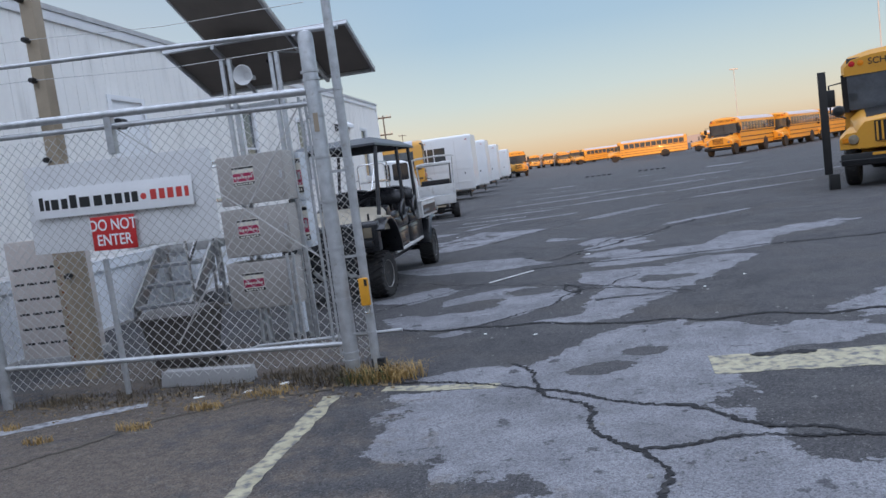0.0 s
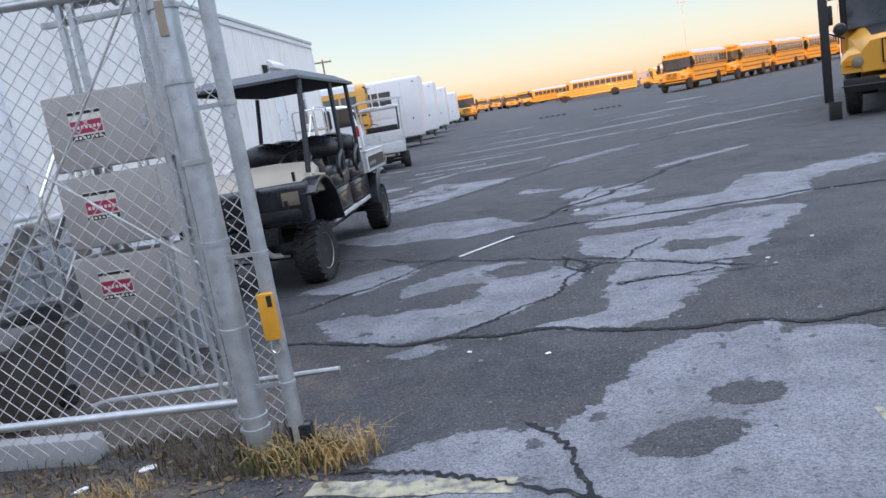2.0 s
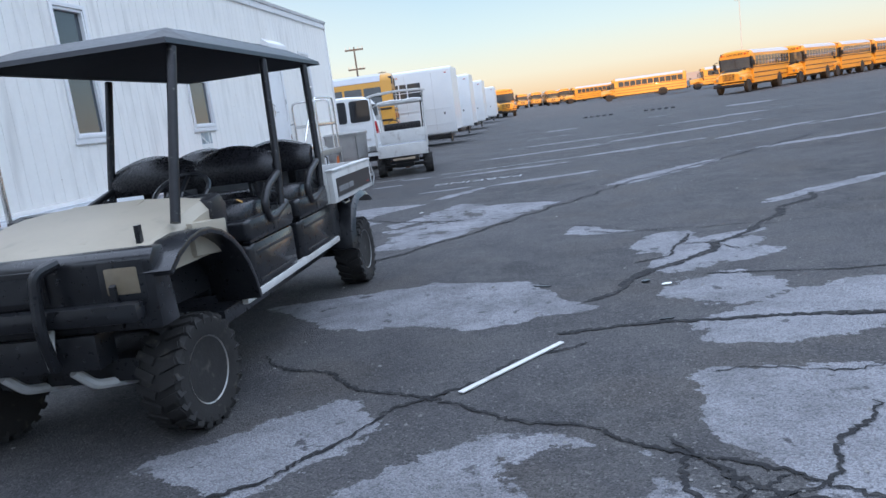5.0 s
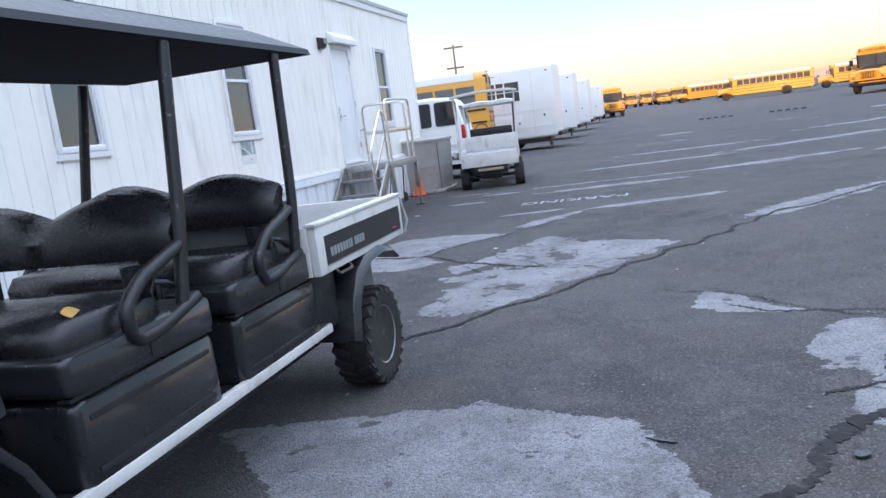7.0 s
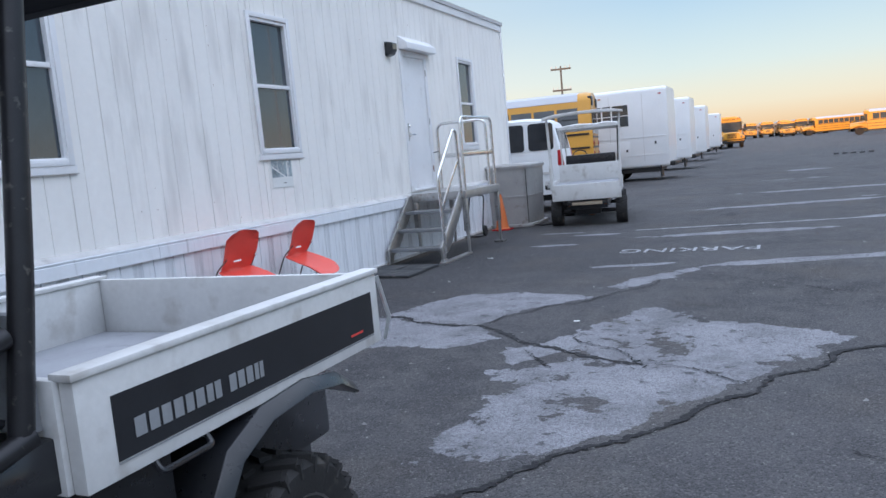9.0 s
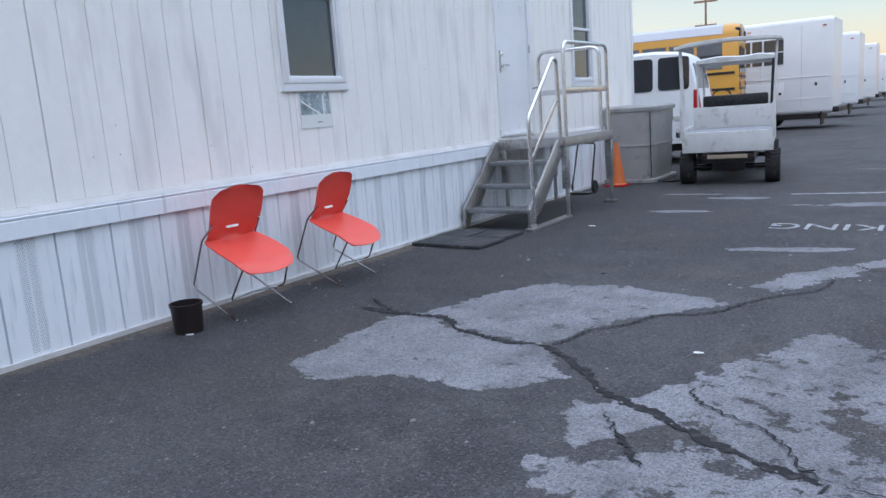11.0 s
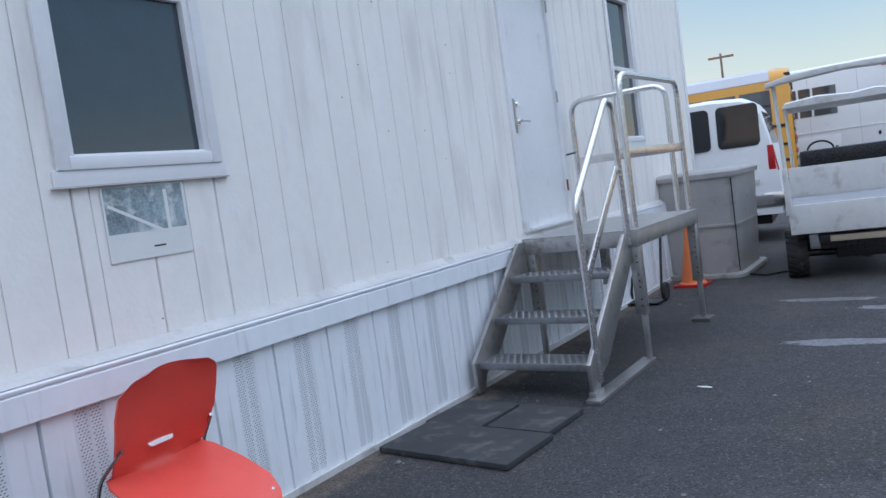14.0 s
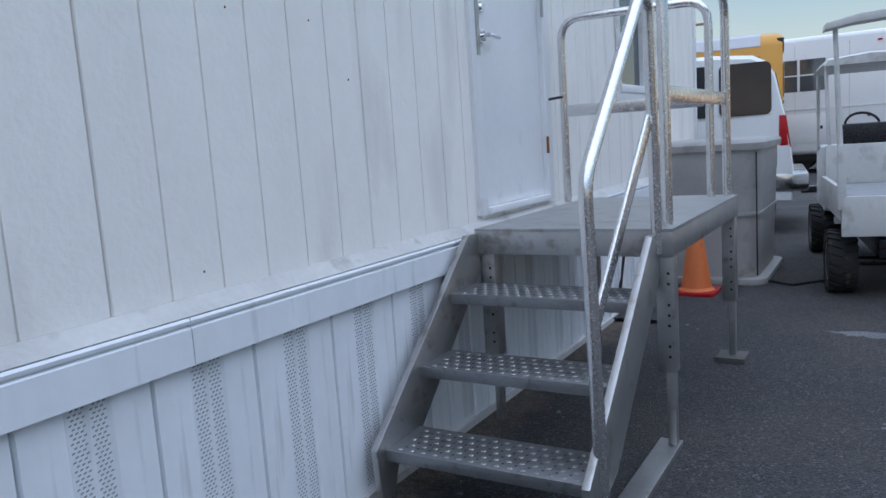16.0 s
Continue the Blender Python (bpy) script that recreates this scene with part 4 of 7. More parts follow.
for x, y, w, l_, rz in ((-5.60, 19.95, 0.88, 0.47, -4), (-5.83, 20.42, 0.42, 0.44, -3), (-5.38, 20.40, 0.42, 0.43, -3)):
    solo("rubber_mat", Geo().box((-w / 2, -l_ / 2, 0), (w / 2, l_ / 2, 0.034)), M_mat, "dark rubber paver lying before the stairs", "mat", "mats before the stairs", bevel=0.006, at=pose(x, y, 0.004, 0, 0, rz))

# loose stones over the asphalt, thicker along the cracks
rnd = random.Random(41)
stones = Geo()
spots = [(rnd.uniform(-4.8, 3.2), rnd.uniform(3.0, 22.0)) for k in range(1500)]
for w, path in CRACKS:
    for (ax, ay), (bx, by) in zip(path, path[1:]):
        for k in range(int(14 * math.hypot(bx - ax, by - ay))):
            t = rnd.random()
            spots.append((ax + (bx - ax) * t + rnd.gauss(0, 0.09), ay + (by - ay) * t + rnd.gauss(0, 0.09)))
spots += [(rnd.uniform(-6.05, -5.7) + abs(rnd.gauss(0, 0.15)), rnd.uniform(13, 25)) for k in range(260)] + [(rnd.uniform(-4.6, -1.4), 5.6 + rnd.gauss(0, 0.3)) for k in range(420)]
for x, y in spots:
    r = min(0.02, 0.0035 + rnd.expovariate(1 / 0.0028))
    e = [r * rnd.uniform(0.7, 1.3) for k in range(4)]
    a = rnd.uniform(0, 3.14)
    c, s_ = math.cos(a), math.sin(a)
    stones.add([(x + e[0] * c, y + e[0] * s_, 0.003), (x - e[1] * s_, y + e[1] * c, 0.003), (x - e[2] * c, y - e[2] * s_, 0.003), (x + e[3] * s_, y - e[3] * c, 0.003), (x + r * 0.2, y, r * 0.9)], [(0, 1, 4), (1, 2, 4), (2, 3, 4), (3, 0, 4)])
solo("loose_stones", stones, M_stone, "small loose stones scattered over the asphalt", "gravel", kind="stuff")

# ---- chain-link fence and what hangs on it ----
FY = 5.72


def chainlink(x0, x1, z0, z1, pitch=0.083, r=0.0024):
    g = Geo()
    h = z1 - z0
    k = 1.0
    for fam, yo in ((1, 0.0), (-1, 0.005)):
        c = x0 - h * k
        while c < x1 + h * k:
            # a slanting wire x = c + fam * s, clipped to the panel
            a, b = 0.0, h
            xa = (lambda s: c + fam * s * k)
            lo, hi = (x0 - c) / (fam * k), (x1 - c) / (fam * k)
            a, b = max(a, min(lo, hi)), min(b, max(lo, hi))
            if b - a > 0.02:
                g.cyl((xa(a), yo, z0 + a), (xa(b), yo, z0 + b), r, 4, cap=False)
            c += pitch
    return g


fence = thing("chain_link_gate", "galvanised chain-link gate panel with tube frame and clamps", "gate", (0, FY, 0))
tagged(part("mesh_wire", chainlink(-4.66, -1.73, 0.14, 2.17), M_wire, fence), kind="stuff")
tagged(part("mesh_wire", chainlink(-1.60, -1.50, 0.16, 2.15, 0.06), M_wire, fence), kind="stuff")
post = part("gate_post", Geo().lathe([(0.058, 0), (0.058, 2.62), (0.05, 2.66), (0.0, 2.68)], (-1.67, 0, 0), "z", 18), M_galv, fence, "thick galvanised post")
for z in (0.14, 0.2, 0.62, 1.02, 1.38, 1.72, 2.03, 2.3, 2.36):
    g = Geo().lathe([(0.0585, 0), (0.0645, 0.001), (0.0645, 0.022), (0.0585, 0.023)], (-1.67, 0, z), "z", 18)
    g.box((-1.745, -0.008, z), (-1.725, 0.008, z + 0.023))
    g.cyl((-1.735, -0.02, z + 0.011), (-1.735, 0.02, z + 0.011), 0.006, 6)
    part("clamp_band", g, M_galv, post)
part("tape_scrap", Geo().box((-1.70, -0.064, 1.9), (-1.662, -0.060, 2.04), pose(0, 0, 0, 0, 0.6, 0)), M_post, fence, "strip of tan tape")
part("stretcher_bar", Geo().box((-1.755, -0.006, 0.2), (-1.737, -0.001, 2.18)), M_galv, fence)
part("stretcher_pipe", Geo().cyl((-1.80, 0.02, 0.25), (-1.80, 0.02, 2.2), 0.012, 8), M_galv, fence)
pipe = part("latch_pipe", Geo().cyl((-1.47, -0.03, 0.06), (-1.47, -0.03, 3.3), 0.034, 14), M_galv, fence, "tall galvanised latch pipe")
for z in (0.35, 0.95, 1.6, 2.2):
    part("clamp_band", Geo().lathe([(0.035, 0), (0.039, 0.001), (0.039, 0.02), (0.035, 0.021)], (-1.47, -0.03, z), "z", 14), M_galv, pipe)
    part("tie_strap", Geo().box((-1.62, -0.036, z), (-1.50, -0.03, z + 0.02)), M_galv, pipe)
part("pipe_foot", Geo().box((-1.50, -0.06, 0.0), (-1.40, 0.0, 0.16)), M_black, pipe, "", 0.006)
for name, a, b, r in (("top_rail", (-4.75, 0, 2.34), (-1.70, 0, 2.23), 0.030), ("mesh_rail", (-4.75, 0.01, 2.245), (-1.72, 0.01, 2.14), 0.022), ("high_rail", (-5.6, 0.02, 2.84), (-1.42, 0.02, 2.665), 0.018), ("bottom_rail", (-4.68, 0, 0.345), (-1.72, 0, 0.285), 0.021)):
    part(name, Geo().cyl(a, b, r, 12), M_galv, fence)
part("left_post", Geo().cyl((-4.70, 0, 0), (-4.70, 0, 2.42), 0.045, 16), M_galv, fence)
part("mid_post", Geo().cyl((-3.62, 0.05, 0.03), (-3.62, 0.05, 1.16), 0.024, 10), M_galv, fence)
part("rail_clip", Geo().box((-3.39, -0.02, 1.98), (-3.33, 0.04, 2.27)), M_galv, fence)
part("truss_rod", Geo().cyl((-3.35, 0.03, 2.2), (-1.78, 0.03, 0.95), 0.006, 6), M_wire, fence)
part("truss_rod", Geo().cyl((-1.78, 0.035, 2.18), (-3.1, 0.035, 0.4), 0.006, 6), M_wire, fence)
part("back_rail", Geo().tube([(-2.7, 0.42, 0.22), (-2.55, 0.35, 0.26), (-1.3, 0.25, 0.30)], 0.014, 8), M_galv, fence)
lock = thing("lock_box", "small yellow key lock box hung on the gate pipe", "lock box", (-1.47, FY - 0.075, 0.58))
part("case", Geo().box((-0.036, -0.022, 0), (0.036, 0.012, 0.21)), M_lock, lock, "", 0.008)
part("dial_window", Geo().box((0.008, -0.0245, 0.15), (0.03, -0.0225, 0.20)), M_ink, lock)
part("shackle", Geo().tube([(-0.02, 0.0, 0.0), (-0.025, 0.0, -0.05), (0.0, 0.0, -0.07), (0.022, 0.0, -0.04), (0.02, 0, 0.0)], 0.006, 6, 0.02), M_chrome, lock)

board = thing("banner_board", "large white board tied behind the fence mesh", "board", (0, FY + 0.018, 0))
part("sheet", Geo().box((-4.24, 0, 1.24), (-2.62, 0.008, 1.95), pose(0, 0, 0, 0, 1.5, 0) @ pose(0, 0, -0.09)), M_signwhite, board, "", 0.002)
sign = thing("depot_sign", "white sign board with black and red lettering bars", "sign", (-3.435, FY - 0.012, 1.64))
TL = pose(0, 0, 0, 0, 1.6, 0)
part("plate", Geo().box((-0.69, -0.004, -0.115), (0.69, 0.004, 0.115), TL), M_signwhite, sign, "", 0.002)
x = -0.635
for i, w in enumerate((0.05, 0.055, 0.09, 0.075, 0.085, 0.125, 0.10, 0.085, 0.085, 0.06, 0.075)):
    part("lettering_bar", Geo().box((x, -0.0055, -0.05), (x + w * 0.72, -0.0045, 0.032 if i not in (0, 4) else 0.055), TL), M_ink, sign)
    x += w
part("emblem", Geo().lathe([(0.0, 0), (0.026, 0), (0.026, 0.001), (0, 0.001)], (0.275, -0.0056, -0.02), "y", 12), M_redink, sign)
x = 0.335
for w in (0.075, 0.07, 0.075, 0.07, 0.05):
    part("lettering_bar", Geo().box((x, -0.0055, -0.045), (x + w * 0.68, -0.0045, 0.035), TL), M_redink, sign)
    x += w
dne = thing("do_not_enter_sign", "red sign with white words wired to the fence", "sign", (-3.465, FY - 0.012, 1.365))
part("plate", Geo().box((-0.19, -0.004, -0.135), (0.19, 0.004, 0.135), TL), M_signred, dne, "", 0.002)
for z, w in ((0.062, "DO NOT"), (-0.058, "ENTER")):
    lettering("lettering", w, 0.125, M_signwhite, TL @ pose(0, -0.0055, z, 90, 0, 0) @ Matrix.Diagonal((0.82, 1, 1, 1)), dne)

tall = thing("fence_post", "tall tan post carrying wires on black insulators", "post", (-4.47, 6.6, 0))
part("pole", Geo().box((-0.065, -0.065, 0), (0.065, 0.065, 4.6)), M_post, tall, "", 0.008)
for k in range(9):
    z = 1.0 + k * 0.36
    part("insulator", Geo().lathe([(0.0, 0), (0.022, 0), (0.03, 0.04), (0.022, 0.08), (0.0, 0.08)], (-0.03, -0.145, z), "y", 10), M_black, tall)
    if z > 2.1:
        part("wire", Geo().tube([(-2.4, -0.1, z + 0.10), (0, -0.1, z), (1.3, -0.12, z - 0.09), (2.6, -0.15, z - 0.10)], 0.003, 5), M_wire, tall)
part("wire_spool", Geo().cyl((0.75, -0.16, 2.30), (0.75, -0.06, 2.30), 0.05, 12), M_busblack, tall)

# ---- electrical enclosures on struts ----


def enclosure(name, label, mat, at, w, d, h, group, label_at, lw, lh):
    c = thing(name, label, "enclosure", at, 0, group)
    part("body", Geo().box((-w / 2, 0, 0), (w / 2, d, h)), mat, c, "", 0.008)
    part("door", Geo().box((-w / 2 + 0.008, -0.014, 0.008), (w / 2 - 0.008, -0.001, h - 0.008)), mat, c, "", 0.004)
    part("latch", Geo().box((w / 2 - 0.045, -0.024, h * 0.45), (w / 2 - 0.02, -0.0145, h * 0.6)), M_galv, c)
    if lw:
        x, z = label_at
        st = part("warning_label", Geo().box((x - lw / 2, -0.0165, z - lh / 2), (x + lw / 2, -0.0148, z + lh / 2)), M_labelcream, c, "cream and magenta warning label")
        part("band", Geo().box((x - lw / 2 + 0.004, -0.0178, z - lh * 0.26), (x + lw / 2 - 0.004, -0.0168, z + lh * 0.16)), M_labelred, st)
        for zz, hh in ((0.42, 0.10), (-0.40, 0.16)):
            part("band", Geo().box((x - lw / 2, -0.0178, z + lh * (zz - hh / 2)), (x + lw / 2, -0.0168, z + lh * (zz + hh / 2))), M_ink, st)
        for k in range(7):
            part("text_bar", Geo().box((x - lw * 0.42 + k * lw * 0.125, -0.0186, z - lh * 0.11), (x - lw * 0.42 + k * lw * 0.125 + lw * 0.08, -0.018, z + lh * 0.0)), M_labelcream, st)
            part("text_bar", Geo().box((x - lw * 0.42 + k * lw * 0.125, -0.0186, z - lh * 0.44), (x - lw * 0.42 + k * lw * 0.125 + lw * 0.08, -0.018, z - lh * 0.36)), M_labelcream, st)
    return c


for z, h, dx in ((1.44, 0.48, 0.03), (0.93, 0.47, 0.0), (0.40, 0.47, -0.03)):
    enclosure("electrical_enclosure", "grey metal electrical box with a warning label", M_cabinet, (-2.92 + dx, 7.22, z), 0.69, 0.28, h, "grey electrical boxes", (-0.07, h * 0.58), 0.22, 0.19)
for x, y, z, h, lab in ((-2.59, 7.61, 1.40, 0.50, 1), (-2.59, 7.61, 0.92, 0.48, 1), (-2.87, 7.8, 0.0, 0.79, 0)):
    enclosure("side_enclosure", "pale metal electrical box behind the grey ones", M_cabwhite, (x, y, z), 0.18, 0.25, h, "pale electrical boxes", (0.0, h * 0.52), 0.17 * lab, 0.36 * lab)
rack = thing("strut_rack", "galvanised strut frame holding the electrical boxes", "rack", (0, 0, 0))
for x in (-3.16, -3.08, -2.64, -2.58):
    part("upright", Geo().box((x, 7.505, 0), (x + 0.041, 7.546, 2.9)), M_galv, rack, "", 0.003)
for z in (0.5, 1.0, 1.36, 1.85, 2.4):
    part("crossbar", Geo().box((-3.3, 7.547, z), (-2.54, 7.587, z + 0.041)), M_galv, rack, "", 0.003)
for x in (-2.62, -2.56):
    part("conduit", Geo().cyl((x, 7.15, 0), (x, 7.15, 0.92), 0.016, 10), M_galv, rack)
for x in (-3.05, -2.98, -2.75):
    part("conduit", Geo().cyl((x, 7.3, 0), (x, 7.3, 0.42), 0.02, 10), M_galv, rack)


def solar(name, label, centre, w, l_, rx, ry, rz):
    s = thing(name, label, "solar panel")
    s.matrix_basis = pose(*centre, rx, ry, rz)
    part("laminate", Geo().box((-w / 2, -l_ / 2, 0), (w / 2, l_ / 2, 0.006)), M_solar, s)
    g = Geo()
    for a, b in (((-w / 2, -l_ / 2), (w / 2, -l_ / 2 + 0.03)), ((-w / 2, l_ / 2 - 0.03), (w / 2, l_ / 2)), ((-w / 2, -l_ / 2 + 0.03), (-w / 2 + 0.03, l_ / 2 - 0.03)), ((w / 2 - 0.03, -l_ / 2 + 0.03), (w / 2, l_ / 2 - 0.03))):
        g.box((*a, -0.035), (*b, 0.012))
    part("frame", g, M_galv, s, "", 0.003)
    for x in (-w * 0.22, w * 0.22):
        part("mount_rail", Geo().box((x - 0.02, -l_ / 2, -0.075), (x + 0.02, l_ / 2, -0.036)), M_galv, s)
    part("junction_box", Geo().box((-0.06, -0.05, -0.03), (0.06, 0.05, -0.001)), M_black, s)
    return s


# one wide panel slopes down towards the yard's entry, another leans above it
solar("solar_panel", "solar panel seen from its brown underside", (-2.84, 8.19, 2.945), 2.0, 1.07, -20, 0, 0)
upper = solar("solar_panel", "upper solar panel tilted over the lower one", (0, 0, 0), 1.1, 1.7, 0, 0, 0)
ua, ub = Vector((0.956, -0.20, -0.19)).normalized(), Vector((-0.1, -0.87, 0.47)).normalized()
ub = (ub - ua * ua.dot(ub)).normalized()
upper.matrix_basis = Matrix.Translation(Vector((-2.98, 8.1, 3.05)) + ub * 0.85) @ Matrix((ua, ub, ua.cross(ub))).transposed().to_4x4()
horn = thing("loudspeaker_horn", "small pale horn speaker under the solar panels", "loudspeaker", (-2.82, 7.35, 2.68))
part("bell", Geo().lathe([(0.03, 0.06), (0.05, -0.02), (0.10, -0.12), (0.095, -0.12), (0.04, 0.0)], (0, 0, 0), "y", 16), M_signwhite, horn)
part("bracket", Geo().box((-0.02, 0.03, -0.02), (0.02, 0.16, 0.02)), M_galv, horn)

# ---- clutter behind the fence ----
bin_ = thing("waste_bin", "dark brown wheeled bin behind the fence", "bin", (-3.5, 6.6, 0))
part("body", Geo().loft([[(-0.24, -0.26, 0.1), (0.24, -0.26, 0.1), (0.24, 0.26, 0.1), (-0.24, 0.26, 0.1)], [(-0.32, -0.33, 0.72), (0.32, -0.33, 0.72), (0.32, 0.33, 0.72), (-0.32, 0.33, 0.72)]]), M_bluebin, bin_, "", 0.02)
part("lid", Geo().prism([(-0.36, 0.72), (0.36, 0.72), (0.36, 0.75), (0.1, 0.82), (-0.2, 0.82), (-0.36, 0.76)], "x", -0.34, 0.34), M_bluebin, bin_, "", 0.01)
for x in (-0.25, 0.21):
    part("wheel", Geo().lathe([(0.0, 0), (0.1, 0), (0.1, 0.05), (0, 0.05)], (x, 0.28, 0.1), "x", 14), M_tyre, bin_)
bin_.scale = (0.85, 0.85, 0.72)
kerb = solo("parking_block", Geo().prism([(-0.075, 0), (0.075, 0), (0.05, 0.13), (-0.05, 0.13)], "x", -0.42, 0.42), M_concrete, "broken grey concrete parking block", "parking block", bevel=0.01, at=pose(-3.02, 6.0, 0.0, 0, 0, -6))
ac = thing("louvred_cabinet", "beige sheet-metal cabinet with rows of vent slots", "cabinet", (-5.45, 7.3, 0))
part("body", Geo().box((-0.32, 0, 0.1), (0.32, 0.5, 1.36)), material("faded_pink_enamel", (0.58, 0.52, 0.48), 0.55, vary=0.1, scale=4, dirt=(0.4, 0.34, 0.29), dirt_at=0.6), ac, "", 0.012)
for k in range(6):
    for x in (-0.27, -0.12, 0.03, 0.17):
        part("slot", Geo().box((x, -0.004, 0.25 + k * 0.16), (x + 0.11, -0.0005, 0.275 + k * 0.16)), M_ink, ac)
part("base", Geo().box((-0.36, -0.04, 0), (0.36, 0.54, 0.1)), M_concrete, ac, "", 0.01)
rail_post = thing("rusty_post", "perforated rusty sign post behind the fence", "post", (-5.08, 7.2, 0))
part("post", Geo().box((-0.05, -0.03, 0), (0.05, 0.03, 1.5)), M_post, rail_post, "", 0.004)
for k in range(16):
    part("hole", Geo().box((-0.012, -0.032, 0.1 + k * 0.085), (0.012, -0.0305, 0.125 + k * 0.085)), M_rust, rail_post)


def tuft(name, label, at, spread_, count, height, mat, seed):
    rnd = random.Random(seed)
    g = Geo()
    for i in range(count):
        a, r = rnd.uniform(0, 6.283), rnd.uniform(0, 1) ** 0.7
        p = Vector((spread_[0] * r * math.cos(a), spread_[1] * r * math.sin(a), 0))
        h, b, w = height * rnd.uniform(0.35, 1.1), rnd.uniform(0, 6.283), rnd.uniform(0.002, 0.004)
        d = Vector((math.cos(b), math.sin(b), 0))
        q = Vector((-d.y, d.x, 0)) * w
        m_, t = p + d * h * 0.25 + Vector((0, 0, h * 0.6)), p + d * h * rnd.uniform(0.5, 0.95) + Vector((0, 0, h * rnd.uniform(0.5, 0.95)))
        g.add([p - q, p + q, m_ + q * 0.8, m_ - q * 0.8, t], [(0, 1, 2, 3), (3, 2, 4)])
    return solo(name, g, mat, label, "weeds", "weeds along the fence", "stuff", at=pose(*at))


tuft("weed_tuft", "dry straw-coloured grass at the gate post", (-1.38, 5.62, 0), (0.30, 0.16), 420, 0.17, M_straw, 1)
tuft("weed_tuft", "green and brown weeds at the foot of the pipe", (-1.55, 5.6, 0), (0.22, 0.12), 160, 0.15, material("green_weed", (0.10, 0.11, 0.04), 0.8, vary=0.3, scale=10), 3)
tuft("weed_tuft", "dark weeds round the gate post", (-1.75, 5.72, 0), (0.45, 0.2), 420, 0.16, M_weed, 2)
for k, (x, y, w, n_) in enumerate(((-2.3, 5.5, 0.3, 260), (-2.7, 5.25, 0.16, 200), (-3.05, 4.9, 0.14, 160), (-3.7, 4.75, 0.12, 120), (-4.2, 5.1, 0.1, 90))):
    tuft("weed_tuft", "short dry golden grass growing in a crack", (x, y, 0), (w, w * 0.45), n_ * 2 // 3, 0.07, M_straw, 10 + k)
for k, (x, y, w) in enumerate(((-2.6, 5.75, 0.6), (-3.6, 5.7, 0.7), (-4.3, 5.75, 0.4), (-3.2, 6.2, 0.5), (-2.2, 6.0, 0.4))):
    tuft("weed_tuft", "dark dead weeds under the fence", (x, y, 0), (w, w * 0.35), 300, 0.08, M_weed, 30 + k)
M_dirt = material("dirt", (0.10, 0.085, 0.068), 0.9, vary=0.3, scale=9, bump=0.6, bump_scale=60)
part("dirt_strip", ribbon([(-1.75, 5.5), (-2.4, 5.35), (-2.9, 5.05), (-3.3, 4.6), (-4.2, 3.9)], 0.1, 0.005, 78, 0.06), M_dirt, ground, "dirt-filled crack")


def litter(label, x, y, w, l_, rz, mat, h=0.004, seed=0):
    rnd = random.Random(seed)
    pts = [(w / 2 * math.cos(a) * rnd.uniform(0.6, 1.1), l_ / 2 * math.sin(a) * rnd.uniform(0.6, 1.1)) for a in np.linspace(0, 5.5, 8)]
    solo("litter", Geo().prism(pts, "z", 0.0, h), mat, label, "litter", "litter on the asphalt", at=pose(x, y, 0.005, 0, 0, rz))


for k, (x, y, w, l_, rz) in enumerate(((-2.4, 17.31, 0.06, 0.03, 10), (-0.29, 6.64, 0.05, 0.03, 40), (-0.75, 6.85, 0.03, 0.03, 0), (-2.25, 5.75, 0.11, 0.08, 20), (-2.5, 5.6, 0.08, 0.05, 60), (-4.6, 21.2, 0.1, 0.025, -10), (-2.9, 5.55, 0.1, 0.05, 20), (1.9, 8.6, 0.05, 0.03, 20), (1.4, 8.1, 0.04, 0.03, 0), (-4.0, 4.6, 0.2, 0.06, 30))):
    litter("scrap of white paper on the asphalt", x, y, w, l_, rz, M_paper, 0.006, k)
for k, (x, y, w, l_, rz) in enumerate(((-0.55, 12.0, 0.16, 0.03, -20), (-1.7, 16.15, 0.07, 0.012, 30), (-5.62, 17.45, 0.06, 0.04, 0), (-3.6, 19.0, 0.08, 0.02, 40), (-5.4, 18.95, 0.05, 0.03, 0))):
    litter("small dark scrap on the asphalt", x, y, w, l_, rz, M_black, 0.006, 40 + k)
stick = solo("pvc_strip", Geo().box((0, -0.018, 0), (0.88, 0.018, 0.008)), M_whitemetal, "thin white strip lying on the asphalt", "strip", bevel=0.002, at=pose(-0.98, 9.86, 0.006, 0, 0, 52))

# ---- red chairs against the skirting ----


